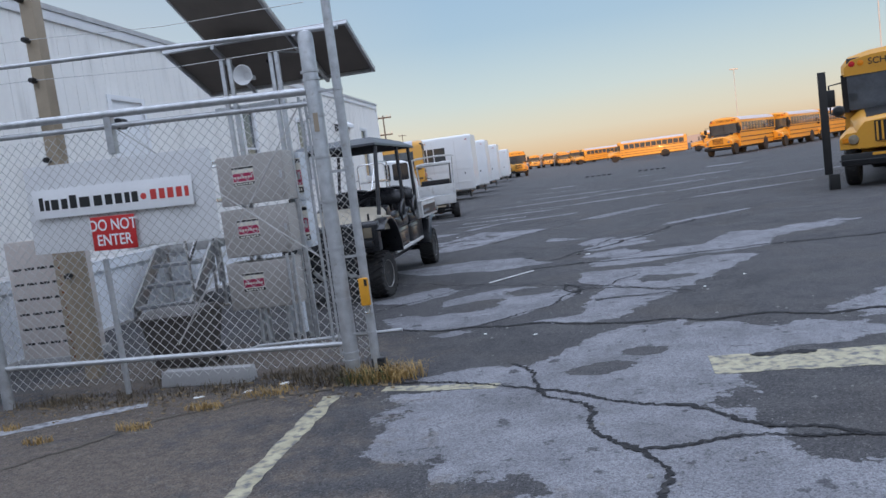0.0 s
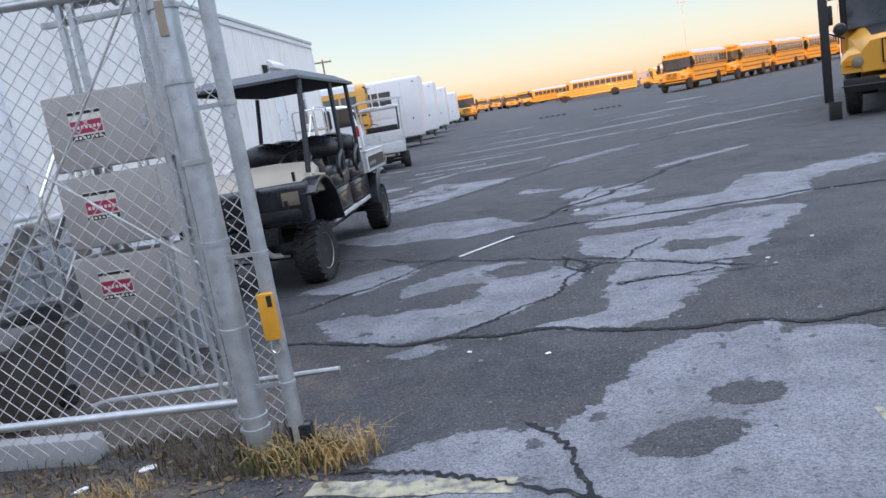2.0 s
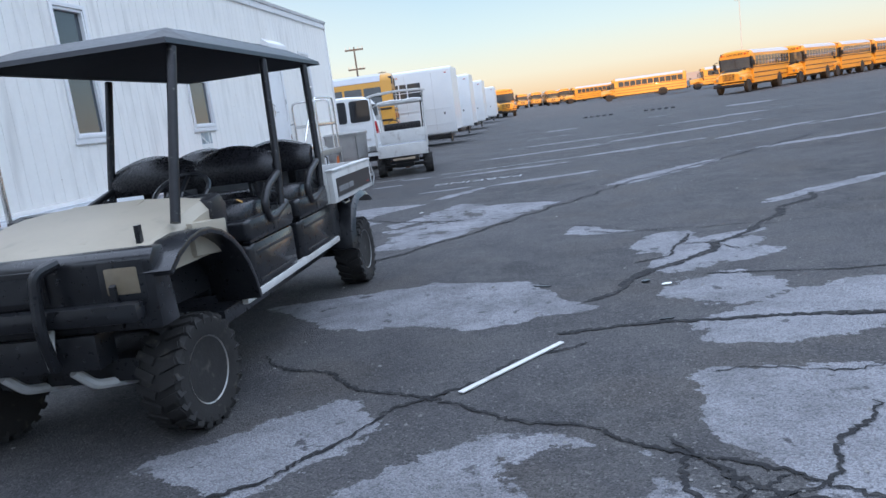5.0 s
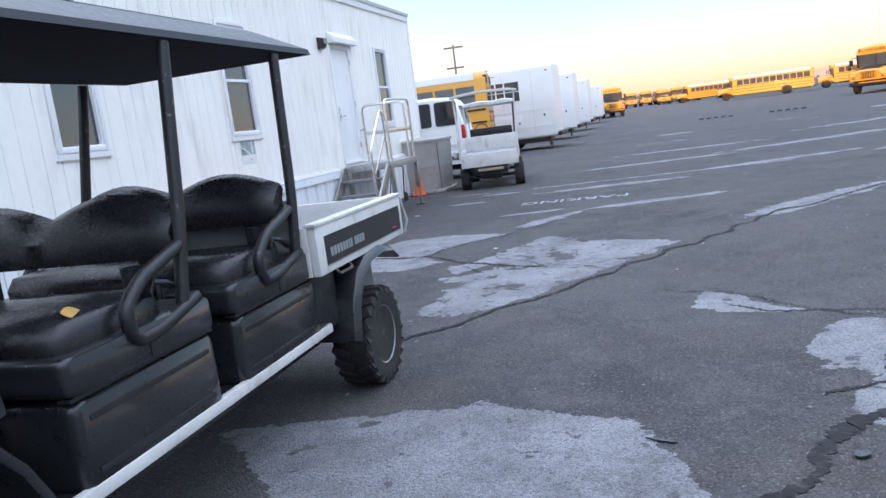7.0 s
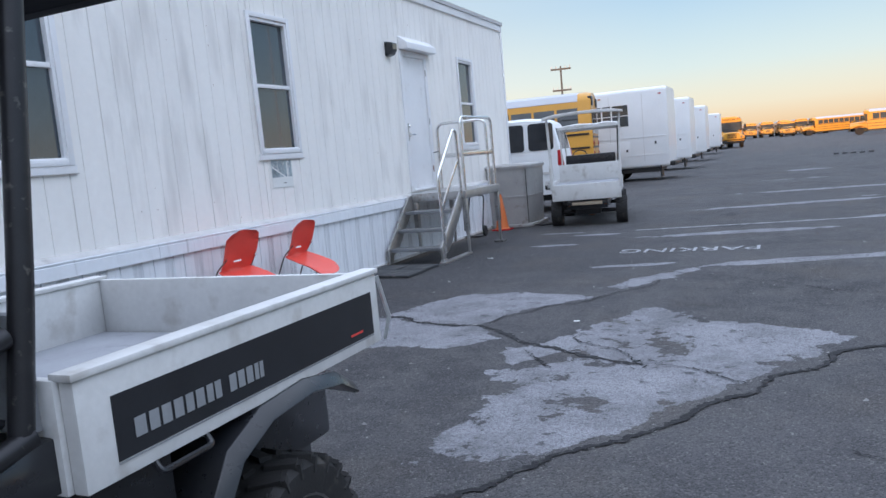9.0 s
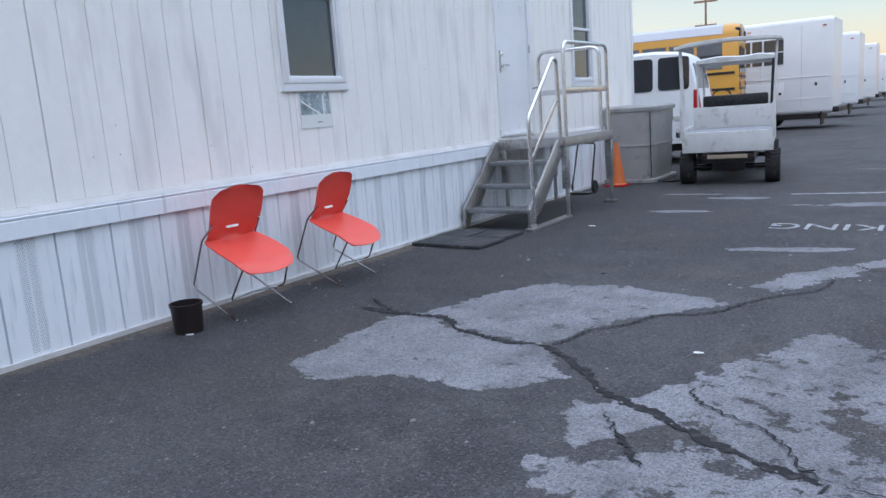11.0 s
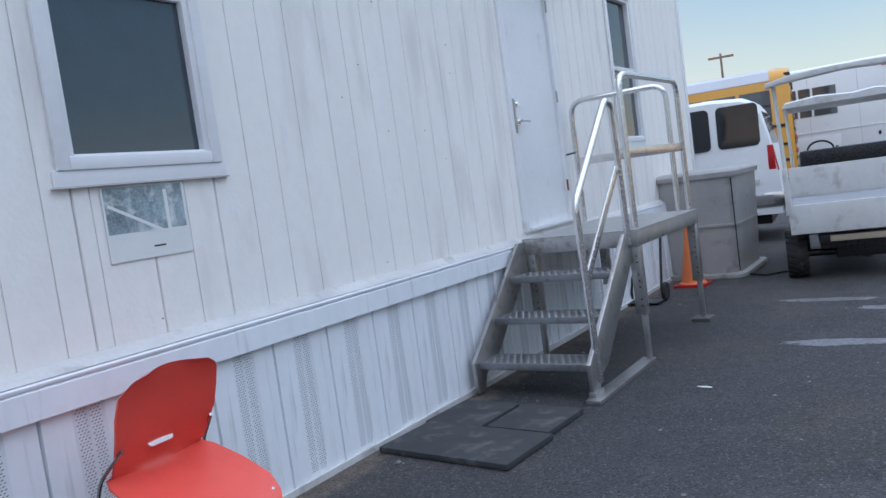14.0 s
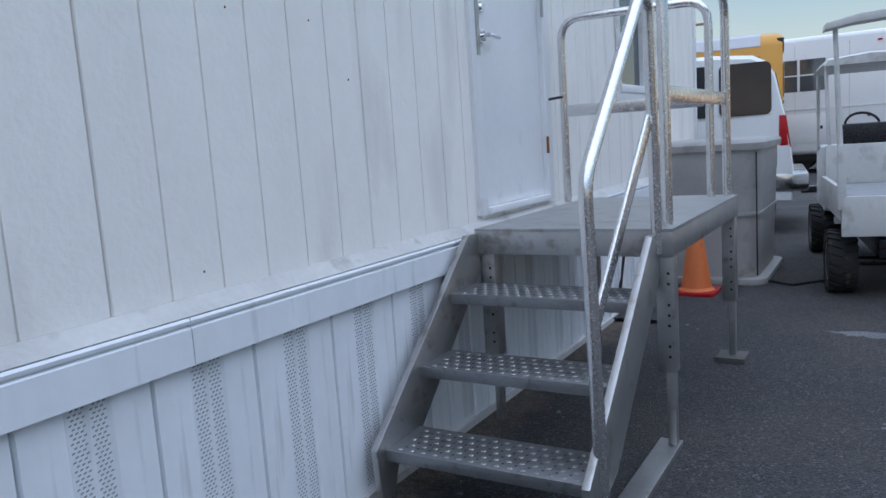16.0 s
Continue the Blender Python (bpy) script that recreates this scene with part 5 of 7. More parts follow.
def stack_chair(label, m):
    c = thing("stacking_chair", label, "chair", group="red chairs by the trailer")
    hw = 0.245
    # x ahead, y across, z up; the chair is tipped forward on its runner tips
    rows = []
    line = [(-0.150, 0.918), (-0.153, 0.908), (-0.160, 0.885), (-0.175, 0.85), (-0.20, 0.78), (-0.225, 0.70), (-0.265, 0.62), (-0.30, 0.565), (-0.295, 0.535), (-0.25, 0.515), (-0.12, 0.465), (0.02, 0.407), (0.125, 0.358), (0.16, 0.322)]
    wide = [0.11, 0.165, 0.20, 0.219, 0.225, 0.222, 0.212, 0.205, 0.212, 0.235, 0.25, 0.246, 0.228, 0.195]
    for (x, z), w in zip(line, wide):
        row = []
        for k in range(-4, 5):
            t = k / 4
            row.append((x + 0.03 * t * t * (1 if z > 0.55 else 0.0) - 0.045 * t * t * (x > 0.1), t * w, z + (0.016 * t * t if z <= 0.55 else -0.012 * t * t * (z > 0.88))))
        rows.append(row)
    front = Geo().panel(rows)
    n = len(front.v)
    sh = Geo()
    sh.v = front.v + [(x - 0.012, y, z - 0.006) for x, y, z in front.v]
    sh.f = list(front.f) + [tuple(n + i for i in f[::-1]) for f in front.f]
    cols = 9
    rim = list(range(cols)) + [r * cols + cols - 1 for r in range(1, len(rows))] + [(len(rows) - 1) * cols + k for k in range(cols - 2, -1, -1)] + [r * cols for r in range(len(rows) - 2, 0, -1)]
    for a, b in zip(rim, rim[1:] + rim[:1]):
        sh.f.append((a, b, n + b, n + a))
    shell = part("seat_shell", sh, M_red, c, "glossy red moulded plastic shell", smooth=60)
    part("hand_slot", Geo().prism(rrect(-0.055, 0.055, -0.016, 0.016, 0.015), "z", 0, 0.006, pose(-0.262, 0, 0.628, 0, 62, 0) @ pose(0, 0, 0, 0, 0, 90)), M_siding, shell, "pale cut-out hand slot")
    for s in (-1, 1):
        y = s * hw
        part("side_frame", Geo().tube([(-0.20, s * 0.20, 0.66), (-0.30, s * 0.235, 0.555), (-0.44, y, 0.235), (-0.425, y, 0.205), (-0.02, y, 0.012), (0.005, y, 0.010)], 0.0075, 7, 0.03), M_legchrome, c)
        part("front_leg", Geo().tube([(0.07, s * 0.20, 0.385), (-0.055, s * 0.235, 0.155), (-0.09, s * 0.2, 0.14)], 0.007, 7, 0.02), M_legchrome, c)
    part("cross_bar", Geo().tube([(-0.085, -0.205, 0.14), (-0.12, 0, 0.15), (-0.085, 0.205, 0.14)], 0.006, 7), M_legchrome, c)
    c.matrix_basis = m
    return c


stack_chair("red plastic stacking chair tipped forward on its wire runners", pose(-5.52, 17.13, 0, 0, 0, -2) @ Matrix.Diagonal((1.06, 1.08, 1.05, 1)))
stack_chair("red plastic stacking chair tipped forward beside the other one", pose(-5.53, 18.24, 0, 0, 0, 3) @ Matrix.Diagonal((1.05, 1.02, 1.03, 1)))
can = thing("planter_can", "dark brown plastic pot used as an ash can", "pot", (-5.70, 16.57, 0))
part("pot", Geo().lathe([(0.0, 0.0), (0.098, 0.0), (0.108, 0.19), (0.114, 0.19), (0.114, 0.21), (0.104, 0.21), (0.095, 0.05), (0.0, 0.05)], (0, 0, 0), "z", 24), material("dark_brown_plastic", (0.014, 0.008, 0.008), 0.45, vary=0.2), can)
litter("cigarette end beside the pot", -5.6, 16.5, 0.06, 0.015, 40, M_paper, 0.008, 90)

# ---- things past the stairs ----
cone = thing("traffic_cone", "faded orange traffic cone on a red base", "cone", (-5.75, 25.07, 0))
part("body", Geo().lathe([(0.15, 0.03), (0.125, 0.05), (0.028, 0.70), (0.022, 0.70), (0.1, 0.05)], (0, 0, 0), "z", 24), M_orange, cone)
part("base", Geo().prism(rrect(-0.18, 0.18, -0.18, 0.18, 0.04), "z", 0, 0.03), M_redlens, cone, "dark red square base", 0.004)
tub = thing("storage_bin", "tall grey polyethylene storage bin with a lid", "bin", (-5.72, 25.45, 0))
secs = [[(x * k - 0.03, y * k2 + 0.62, z) for x, y in rrect(-0.45, 0.45, -0.62, 0.62, 0.12, 4)] for z, k, k2 in ((0.05, 0.92, 0.92), (0.5, 0.96, 0.96), (0.86, 0.985, 0.985), (0.90, 1.0, 1.0), (1.08, 1.0, 1.0))]
part("body", Geo().loft(secs), M_bin, tub)
part("lid", Geo().loft([[(x * k - 0.03, y * k + 0.62, z) for x, y in rrect(-0.48, 0.48, -0.65, 0.65, 0.13, 4)] for z, k in ((1.07, 1.0), (1.12, 1.01), (1.145, 0.97), (1.155, 0.90))]), M_bin, tub)
part("base_flange", Geo().prism([(x - 0.03, y + 0.62) for x, y in rrect(-0.49, 0.49, -0.66, 0.66, 0.14, 4)], "z", 0, 0.05), M_bin, tub, "", 0.008)
tub.scale = (1.02, 1.0, 1.09)
part("front_seam", Geo().box((0.385, 0.0, 0.08), (0.395, 0.018, 1.05)), M_ink, tub)
for z in (0.55, 0.88):
    part("rib", Geo().prism([(x - 0.03, y + 0.62) for x, y in rrect(-0.447, 0.447, -0.617, 0.617, 0.12, 4)], "z", z, z + 0.025), M_bin, tub)
truck = thing("hand_truck", "folded black hand truck under the landing", "hand truck", (-5.96, 24.1, 0))
part("frame", Geo().tube([(-0.16, 0.02, 0.12), (-0.14, 0.25, 0.75), (0.14, 0.25, 0.75), (0.16, 0.02, 0.12)], 0.014, 8, 0.06), M_blacktube, truck)
part("toe_plate", Geo().box((-0.18, -0.18, 0.02), (0.18, 0.04, 0.03)), M_blacktube, truck)
for x in (-0.2, 0.16):
    part("wheel", Geo().lathe([(0, 0), (0.09, 0), (0.1, 0.02), (0.09, 0.04), (0, 0.04)], (x, 0.08, 0.1), "x", 14), M_tyre, truck)
litter("torn white label on the asphalt", 0.36, 11.73, 0.10, 0.05, 20, M_paper, 0.006, 91)
litter("small dark scrap on the asphalt", 0.22, 11.85, 0.09, 0.05, 30, M_black, 0.012, 92)
litter("small dark scrap on the asphalt", 0.21, 10.85, 0.11, 0.02, 5, M_black, 0.008, 93)
rnd = random.Random(8)
leaves = Geo()
for k in range(700):
    x, y = rnd.uniform(-4.7, -1.2), 5.62 + rnd.gauss(0, 0.22)
    r, a, t = rnd.uniform(0.008, 0.028), rnd.uniform(0, 6.28), rnd.uniform(0, 0.012)
    c, s_ = math.cos(a) * r, math.sin(a) * r
    leaves.add([(x + c, y + s_, 0.006), (x - s_ * 0.5, y + c * 0.5, 0.008 + t), (x - c, y - s_, 0.007 + t), (x + s_ * 0.5, y - c * 0.5, 0.006)], [(0, 1, 2, 3)])
solo("leaf_litter", leaves, material("dead_leaves", (0.19, 0.135, 0.075), 0.85, vary=0.5, scale=7), "dead brown leaves and chaff under the fence", "leaves", kind="stuff")

# ---- utility cart ----


def lugged_tyre(r, w):
    g = Geo().lathe([(r * 0.58, -w * 0.44), (r * 0.72, -w * 0.5), (r * 0.9, -w * 0.5), (r * 0.965, -w * 0.40), (r * 0.97, 0), (r * 0.965, w * 0.40), (r * 0.9, w * 0.5), (r * 0.72, w * 0.5), (r * 0.58, w * 0.44)], (0, 0, 0), "x", 28)
    lugs = Geo()
    n = 22
    for i in range(n):
        for s in (-1, 1):
            a = 360 * (i + (0.5 if s > 0 else 0)) / n
            m = pose(0, 0, 0, a, 0, 0) @ pose(s * w * 0.25, 0, r * 0.955, 0, 0, s * 24)
            lugs.box((-w * 0.21, -r * 0.07, 0), (w * 0.21, r * 0.07, r * 0.055), m)
            lugs.box((s * w * 0.17, -r * 0.06, -r * 0.14), (s * w * 0.265, r * 0.06, r * 0.03), m)
    return g, lugs


def dished_rim(r, w, s):
    g = Geo().lathe([(0.0, s * w * 0.20), (r * 0.16, s * w * 0.22), (r * 0.20, s * w * 0.16), (r * 0.40, s * w * 0.12), (r * 0.46, s * w * 0.24), (r * 0.55, s * w * 0.42), (r * 0.60, s * w * 0.46), (r * 0.60, s * w * 0.38), (r * 0.50, 0), (0, 0)], (0, 0, 0), "x", 28)
    return g


def cart_wheel(parent, at, r, w, s, steer=0):
    ob = part("wheel", Geo().cyl((-w * 0.3, 0, 0), (w * 0.3, 0, 0), r * 0.2, 10), M_black, parent)
    ob.matrix_basis = pose(*at, 0, 0, steer) @ pose(0, 0, 0, random.Random(at[1]).uniform(0, 40), 0, 0)
    carcass, lugs = lugged_tyre(r, w)
    tyre = part("tyre", carcass, M_tyre, ob)
    tagged(part("tread", lugs, M_tyre, tyre), kind="stuff")
    part("rim", dished_rim(r, w, s), M_rim, ob, "dusty dark steel rim")
    for k in range(5):
        a = 2 * math.pi * k / 5
        part("wheel_nut", Geo().cyl((s * w * 0.14, r * 0.26 * math.cos(a), r * 0.26 * math.sin(a)), (s * w * 0.20, r * 0.26 * math.cos(a), r * 0.26 * math.sin(a)), r * 0.03, 6), M_galv, ob)
    for k in range(8):
        a = 2 * math.pi * (k + 0.5) / 8
        part("rim_hole", Geo().cyl((s * w * 0.16, r * 0.36 * math.cos(a), r * 0.36 * math.sin(a)), (s * w * 0.172, r * 0.36 * math.cos(a), r * 0.36 * math.sin(a)), r * 0.045, 8), M_ink, ob)


def arch(y, z, r0, r1, x0, x1, a0, a1, lip=0.02):
    """A mudguard: a thick curved band round a wheel's axle."""
    secs = []
    for i in range(11):
        a = radians(a0 + (a1 - a0) * i / 10)
        c, s = math.cos(a), math.sin(a)
        secs.append([(x0, y + r0 * c, z + r0 * s), (x1, y + r0 * c, z + r0 * s), (x1, y + r1 * c, z + r1 * s), (x0, y + r1 * c, z + r1 * s)])
    return Geo().loft(secs)


cart = thing("utility_cart", "beige and black four-seat utility cart with roof and cargo bed", "cart", (-2.88, 0, 0))
XR = 0.72
for at, s in (((0.52, 9.72, 0.30), 1), ((-0.66, 9.72, 0.30), -1), ((0.60, 12.92, 0.30), 1), ((-0.60, 12.92, 0.30), -1)):
    cart_wheel(cart, at, 0.30, 0.24, s, -7 if at[1] < 10 else 0)
part("axle", Geo().cyl((-0.55, 9.72, 0.30), (0.5, 9.72, 0.30), 0.035, 10), M_black, cart)
part("axle", Geo().cyl((-0.55, 12.92, 0.30), (0.55, 12.92, 0.30), 0.04, 10), M_black, cart)
part("chassis", Geo().box((-0.42, 9.5, 0.34), (0.42, 13.4, 0.46)), M_black, cart, "", 0.01)
part("floor", Geo().box((-0.60, 10.05, 0.46), (0.60, 12.25, 0.52)), M_black, cart, "", 0.006)
for s in (1, -1):
    part("side_sill", Geo().box((s * 0.60, 10.30, 0.487), (s * 0.64, 12.36, 0.535)), M_whitemetal, cart, "worn white side sill", 0.008)
    for y, l_ in ((10.50, 0.82), (11.46, 0.82)):
        x0, x1 = (0.30, 0.63) if s > 0 else (-0.63, -0.30)
        # a tub with a lipped lid: outline in y and z, drawn in twice towards its outer face
        low = [(y + 0.02, 0.50), (y + l_ - 0.02, 0.50), (y + l_ - 0.05, 0.80), (y - 0.02, 0.80)]
        secs = []
        for x, k in ((0.30, 1.0), (0.585, 1.0), (0.618, 0.975), (0.632, 0.93)):
            secs.append([(s * x, y + l_ / 2 + (p - y - l_ / 2) * k, 0.66 + (q - 0.66) * k) for p, q in rrect(y, y + l_ - 0.03, 0.50, 0.82, 0.045, 4)])
        pod = part("seat_pod", Geo().loft(secs), M_black, cart, "glossy black moulded seat base", smooth=50)
        secs = []
        for x, k in ((0.30, 1.0), (0.60, 1.0), (0.635, 0.985), (0.648, 0.94)):
            secs.append([(s * x, y + l_ / 2 + (p - y - l_ / 2) * k, 0.90 + (q - 0.90) * k) for p, q in rrect(y - 0.02, y + l_ - 0.03, 0.835, 0.965, 0.03, 4)])
        part("pod_lid", Geo().loft(secs), M_black, pod, smooth=50)
        part("moulding", Geo().box((s * 0.606 - 0.025, y + 0.0, 0.8205), (s * 0.606 + 0.025, y + l_ - 0.04, 0.834)), M_black, pod)
        for z in (0.56, 0.74):
            part("moulding", Geo().prism(rrect(y + 0.06, y + l_ - 0.09, z, z + 0.022, 0.009, 2), "x", s * 0.628 - 0.006, s * 0.628 + 0.009), M_black, pod, "", 0.003)
        part("latch", Geo().box((s * 0.645 - 0.012, y + 0.38, 0.84), (s * 0.645 + 0.008, y + 0.44, 0.90)), M_blacktube, pod, "", 0.004)
        part("drain_hole", Geo().cyl((s * 0.630, y + 0.30, 0.61), (s * 0.6335, y + 0.30, 0.61), 0.011, 8), M_ink, pod)
for y, l_ in ((10.47, 0.86), (11.43, 0.86)):
    part("seat_base", Geo().box((-0.32, y, 0.52), (0.32, y + l_, 0.98)), M_black, cart, "", 0.02)


def cushion(y0, y1, z, parent):
    secs = []
    for x, k in ((-0.60, 0.80), (-0.57, 0.97), (-0.3, 1.0), (0.0, 0.96), (0.3, 1.0), (0.57, 0.97), (0.60, 0.80)):
        ym, hl = (y0 + y1) / 2, (y1 - y0) / 2 * k
        secs.append([(x, ym - hl, z), (x, ym - hl * 1.02, z + 0.05 * k), (x, ym - hl * 0.85, z + 0.105 * k), (x, ym, z + 0.115 * k), (x, ym + hl * 0.9, z + 0.10 * k), (x, ym + hl, z)])
    return part("seat_cushion", Geo().loft(secs), M_vinyl, parent, "black vinyl bench cushion", smooth=60)


def backrest(y, z0, parent):
    secs = []
    for i in range(17):
        t = -1 + i / 8
        hump = 0.5 * (1 - math.cos(2 * math.pi * (abs(t)))) if abs(t) < 1 else 0
        top = z0 + 0.185 + 0.075 * hump ** 0.5
        k = 1.0 if abs(t) < 0.95 else 0.6
        x = t * 0.60
        secs.append([(x, y - 0.07 * k, z0), (x, y - 0.10 * k, z0 + 0.10), (x, y - 0.045 * k + 0.02, top - 0.03), (x, y + 0.03, top), (x, y + 0.07 * k + 0.02, top - 0.03), (x, y + 0.06 * k, z0 + 0.1), (x, y + 0.045 * k, z0)])
    b = part("backrest", Geo().loft(secs), M_vinyl, parent, "black vinyl two-hump backrest", smooth=60)
    for x in (-0.4, 0.4):
        part("bracket", Geo().box((x - 0.03, y + 0.03, z0 - 0.28), (x + 0.03, y + 0.055, z0 + 0.12)), M_black, b)
    return b


for y in (10.52, 11.48):
    cushion(y, y + 0.56, 0.955, cart)
part("torn_patch", Geo().prism(rrect(-0.034, 0.034, -0.05, 0.05, 0.025), "z", 0, 0.003, pose(0.54, 10.68, 1.064, 4, 30, 30)), material("bare_foam", (0.50, 0.29, 0.09), 0.9, vary=0.2, scale=20), cart, "torn patch of orange foam")
backrest(11.22, 1.15, cart)
backrest(12.06, 1.15, cart)
part("seat_divider", Geo().box((-0.62, 12.13, 0.98), (0.62, 12.16, 1.24)), M_greybed, cart)
for s in (1, -1):
    for y in (11.02, 11.92):
        part("arm_rail", Geo().tube([(s * 0.62, y + 0.18, 1.20), (s * 0.64, y - 0.12, 1.12), (s * 0.65, y - 0.24, 1.03), (s * 0.65, y - 0.21, 0.92), (s * 0.64, y - 0.06, 0.92), (s * 0.63, y + 0.2, 0.98)], 0.026, 12, 0.10), M_blacktube, cart, "bent black hip rail")
        part("buckle", Geo().box((-0.02, -0.045, -0.015), (0.02, 0.045, 0.015), pose(s * 0.60, y - 0.03, 1.075, 35, 0, 20)), M_black, cart, "black belt buckle", 0.006)
        part("belt", Geo().tube([(s * 0.60, y + 0.16, 1.02), (s * 0.61, y + 0.06, 1.07), (s * 0.60, y - 0.0, 1.085)], 0.012, 6), M_black, cart)
        part("cup_holder", Geo().lathe([(0.0, 0), (0.04, 0), (0.045, 0.09), (0.04, 0.09), (0.035, 0.01), (0, 0.01)], (s * 0.54, y - 0.02, 1.06), "z", 12), M_black, cart)
    for (ya, za), (yb, zb) in (((9.70, 1.08), (10.04, 1.97)), ((11.13, 0.95), (11.36, 1.97)), ((12.10, 0.98), (12.27, 1.97))):
        xa = s * (0.625 if ya > 10 else 0.60)
        part("roof_post", Geo().tube([(xa, ya, za), (xa, ya + (yb - ya) * 0.3, za + 0.3), (s * 0.585, yb, zb)], 0.027, 10, 0.1), M_blacktube, cart)
# roof: shallow dome with a lip
M_lining = material("matt_black_lining", (0.008, 0.009, 0.012), 0.85, vary=0.2, scale=3, ior=1.15)
rows = []
for j in range(9):
    v = -1 + j / 4
    row = []
    for i in range(9):
        u = -1 + i / 4
        e = max(abs(u), abs(v))
        row.append((u * 0.605, 11.30 + v * 1.35, 2.015 + 0.095 * (1 - max(0, (e - 0.72) / 0.28) ** 1.5) + 0.015 * (1 - e)))
    rows.append(row)
top = Geo().panel(rows)
under = Geo().panel([[(x * 0.985, 11.30 + (y - 11.30) * 0.985, 1.995) for x, y, z in r] for r in rows])
lip = [rows[0][i] for i in range(9)] + [rows[j][8] for j in range(1, 9)] + [rows[8][i] for i in range(7, -1, -1)] + [rows[j][0] for j in range(7, 0, -1)]
skirt = Geo().loft([[(x, y, 2.015) for x, y, z in lip], [(x * 1.012, 11.30 + (y - 11.30) * 1.008, 1.985) for x, y, z in lip]], cap=False)
canopy = Geo().add(top.v, top.f).add(skirt.v, skirt.f)
M_canopy = material("faded_black_roof", (0.012, 0.014, 0.020), 0.42, vary=0.25, scale=3, dirt=(0.03, 0.034, 0.042), dirt_at=0.6)
part("roof", canopy, M_canopy, cart, "faded black plastic roof", smooth=50)
part("roof_lining", Geo().box((-0.59, 9.97, 1.992), (0.59, 12.63, 2.0)), M_lining, cart, "matt black roof underside")
for x in (-0.35, 0, 0.35):
    part("roof_rib", Geo().box((x - 0.06, 10.55, 2.10), (x + 0.06, 12.05, 2.13)), M_canopy, cart, "", 0.008)
# bonnet and front
secs = []
for y, zt, hw, zb in ((9.36, 0.985, 0.55, 0.88), (9.42, 1.015, 0.585, 0.86), (9.7, 1.095, 0.60, 0.86), (10.0, 1.155, 0.61, 0.86), (10.16, 1.175, 0.61, 0.86)):
    secs.append([(-hw, y, zb), (-hw, y, zt - 0.07), (-hw * 0.93, y, zt - 0.02), (-hw * 0.6, y, zt), (-hw * 0.3, y, zt + 0.012), (hw * 0.3, y, zt + 0.012), (hw * 0.6, y, zt), (hw * 0.93, y, zt - 0.02), (hw, y, zt - 0.07), (hw, y, zb)])
part("bonnet", Geo().loft(secs), M_beige, cart, "dusty beige plastic bonnet", smooth=40)
part("bonnet_ridge", Geo().prism([(9.48, 1.035), (10.12, 1.178), (10.12, 1.192), (9.5, 1.05)], "x", -0.22, 0.22), M_beige, cart, "", 0.006)
for s in (1, -1):
    part("side_cowl", Geo().prism([(9.80, 0.88), (10.18, 0.84), (10.22, 1.03), (9.80, 1.06)], "x", s * 0.605 - 0.03, s * 0.605 + 0.03), M_beige, cart, "", 0.02)
    part("dash_side", Geo().prism([(10.06, 1.04), (10.24, 0.98), (10.27, 1.10), (10.20, 1.17), (10.08, 1.15)], "x", s * 0.59 - 0.04, s * 0.59 + 0.04), M_blacktube, cart, "", 0.015)
    part("bonnet_latch", Geo().box((s * 0.50 - 0.012, 9.50, 1.02), (s * 0.50 + 0.012, 9.53, 1.11)), M_black, cart)
    part("front_mudguard", arch(9.70, 0.42, 0.585, 0.62, s * 0.46, s * 0.735, 10, 128), M_black, cart, "", 0.01)
    part("inner_guard", Geo().prism([(9.30, 0.66), (10.22, 0.62), (10.20, 0.84), (9.92, 0.96), (9.5, 0.96), (9.30, 0.86)], "x", s * 0.44 - 0.015, s * 0.44 + 0.015), M_black, cart)
    crown = [(12.44, 0.40), (12.49, 0.60), (12.60, 0.76), (12.76, 0.83), (12.98, 0.845), (13.16, 0.815), (13.27, 0.745)]
    inner = [(12.47, 0.40), (12.52, 0.59), (12.625, 0.735), (12.77, 0.80), (12.98, 0.815), (13.145, 0.79), (13.25, 0.73)]
    part("rear_mudguard", Geo().loft([[(s * 0.50, a, b), (s * 0.72, a, b), (s * 0.755, a2, b2 - 0.012), (s * 0.735, a2, b2 - 0.02), (s * 0.50, a2, b2)] for (a, b), (a2, b2) in zip(crown, inner)]), M_black, cart, "", 0.004)
    part("rear_panel", Geo().prism(rrect(12.20, 12.50, 0.50, 0.86, 0.03, 3), "x", s * 0.40, s * 0.625), M_black, cart, "", 0.008)
    hl = part("headlight", Geo().box((s * 0.485 - 0.085, 9.318, 0.815), (s * 0.485 + 0.085, 9.345, 0.945)), M_lamp, cart, "rectangular headlight", 0.012)
    part("bezel", Geo().box((s * 0.485 - 0.115, 9.322, 0.785), (s * 0.485 + 0.115, 9.338, 0.975)), M_black, hl, "", 0.006)
part("front_cowl", Geo().prism([(9.325, 0.64), (9.325, 0.98), (9.37, 1.02), (9.46, 1.02), (9.5, 0.64)], "x", -0.645, 0.645), M_black, cart, "", 0.02)
g = Geo()
for a, b in (((-0.24, 9.295, 0.80), (0.10, 9.324, 0.97)),):
    g.box(a, b)
part("grille_plate", g, M_blacktube, cart, "", 0.006)
part("grille_recess", Geo().box((-0.21, 9.288, 0.825), (0.07, 9.2945, 0.945)), M_black, cart)
part("bumper", Geo().box((-0.60, 9.24, 0.69), (0.58, 9.33, 0.79)), M_black, cart, "", 0.035)
part("brush_guard", Geo().tube([(0.10, 9.26, 0.50), (0.12, 9.19, 0.70), (0.13, 9.21, 0.97), (0.20, 9.30, 1.0)], 0.028, 9, 0.06), M_black, cart)
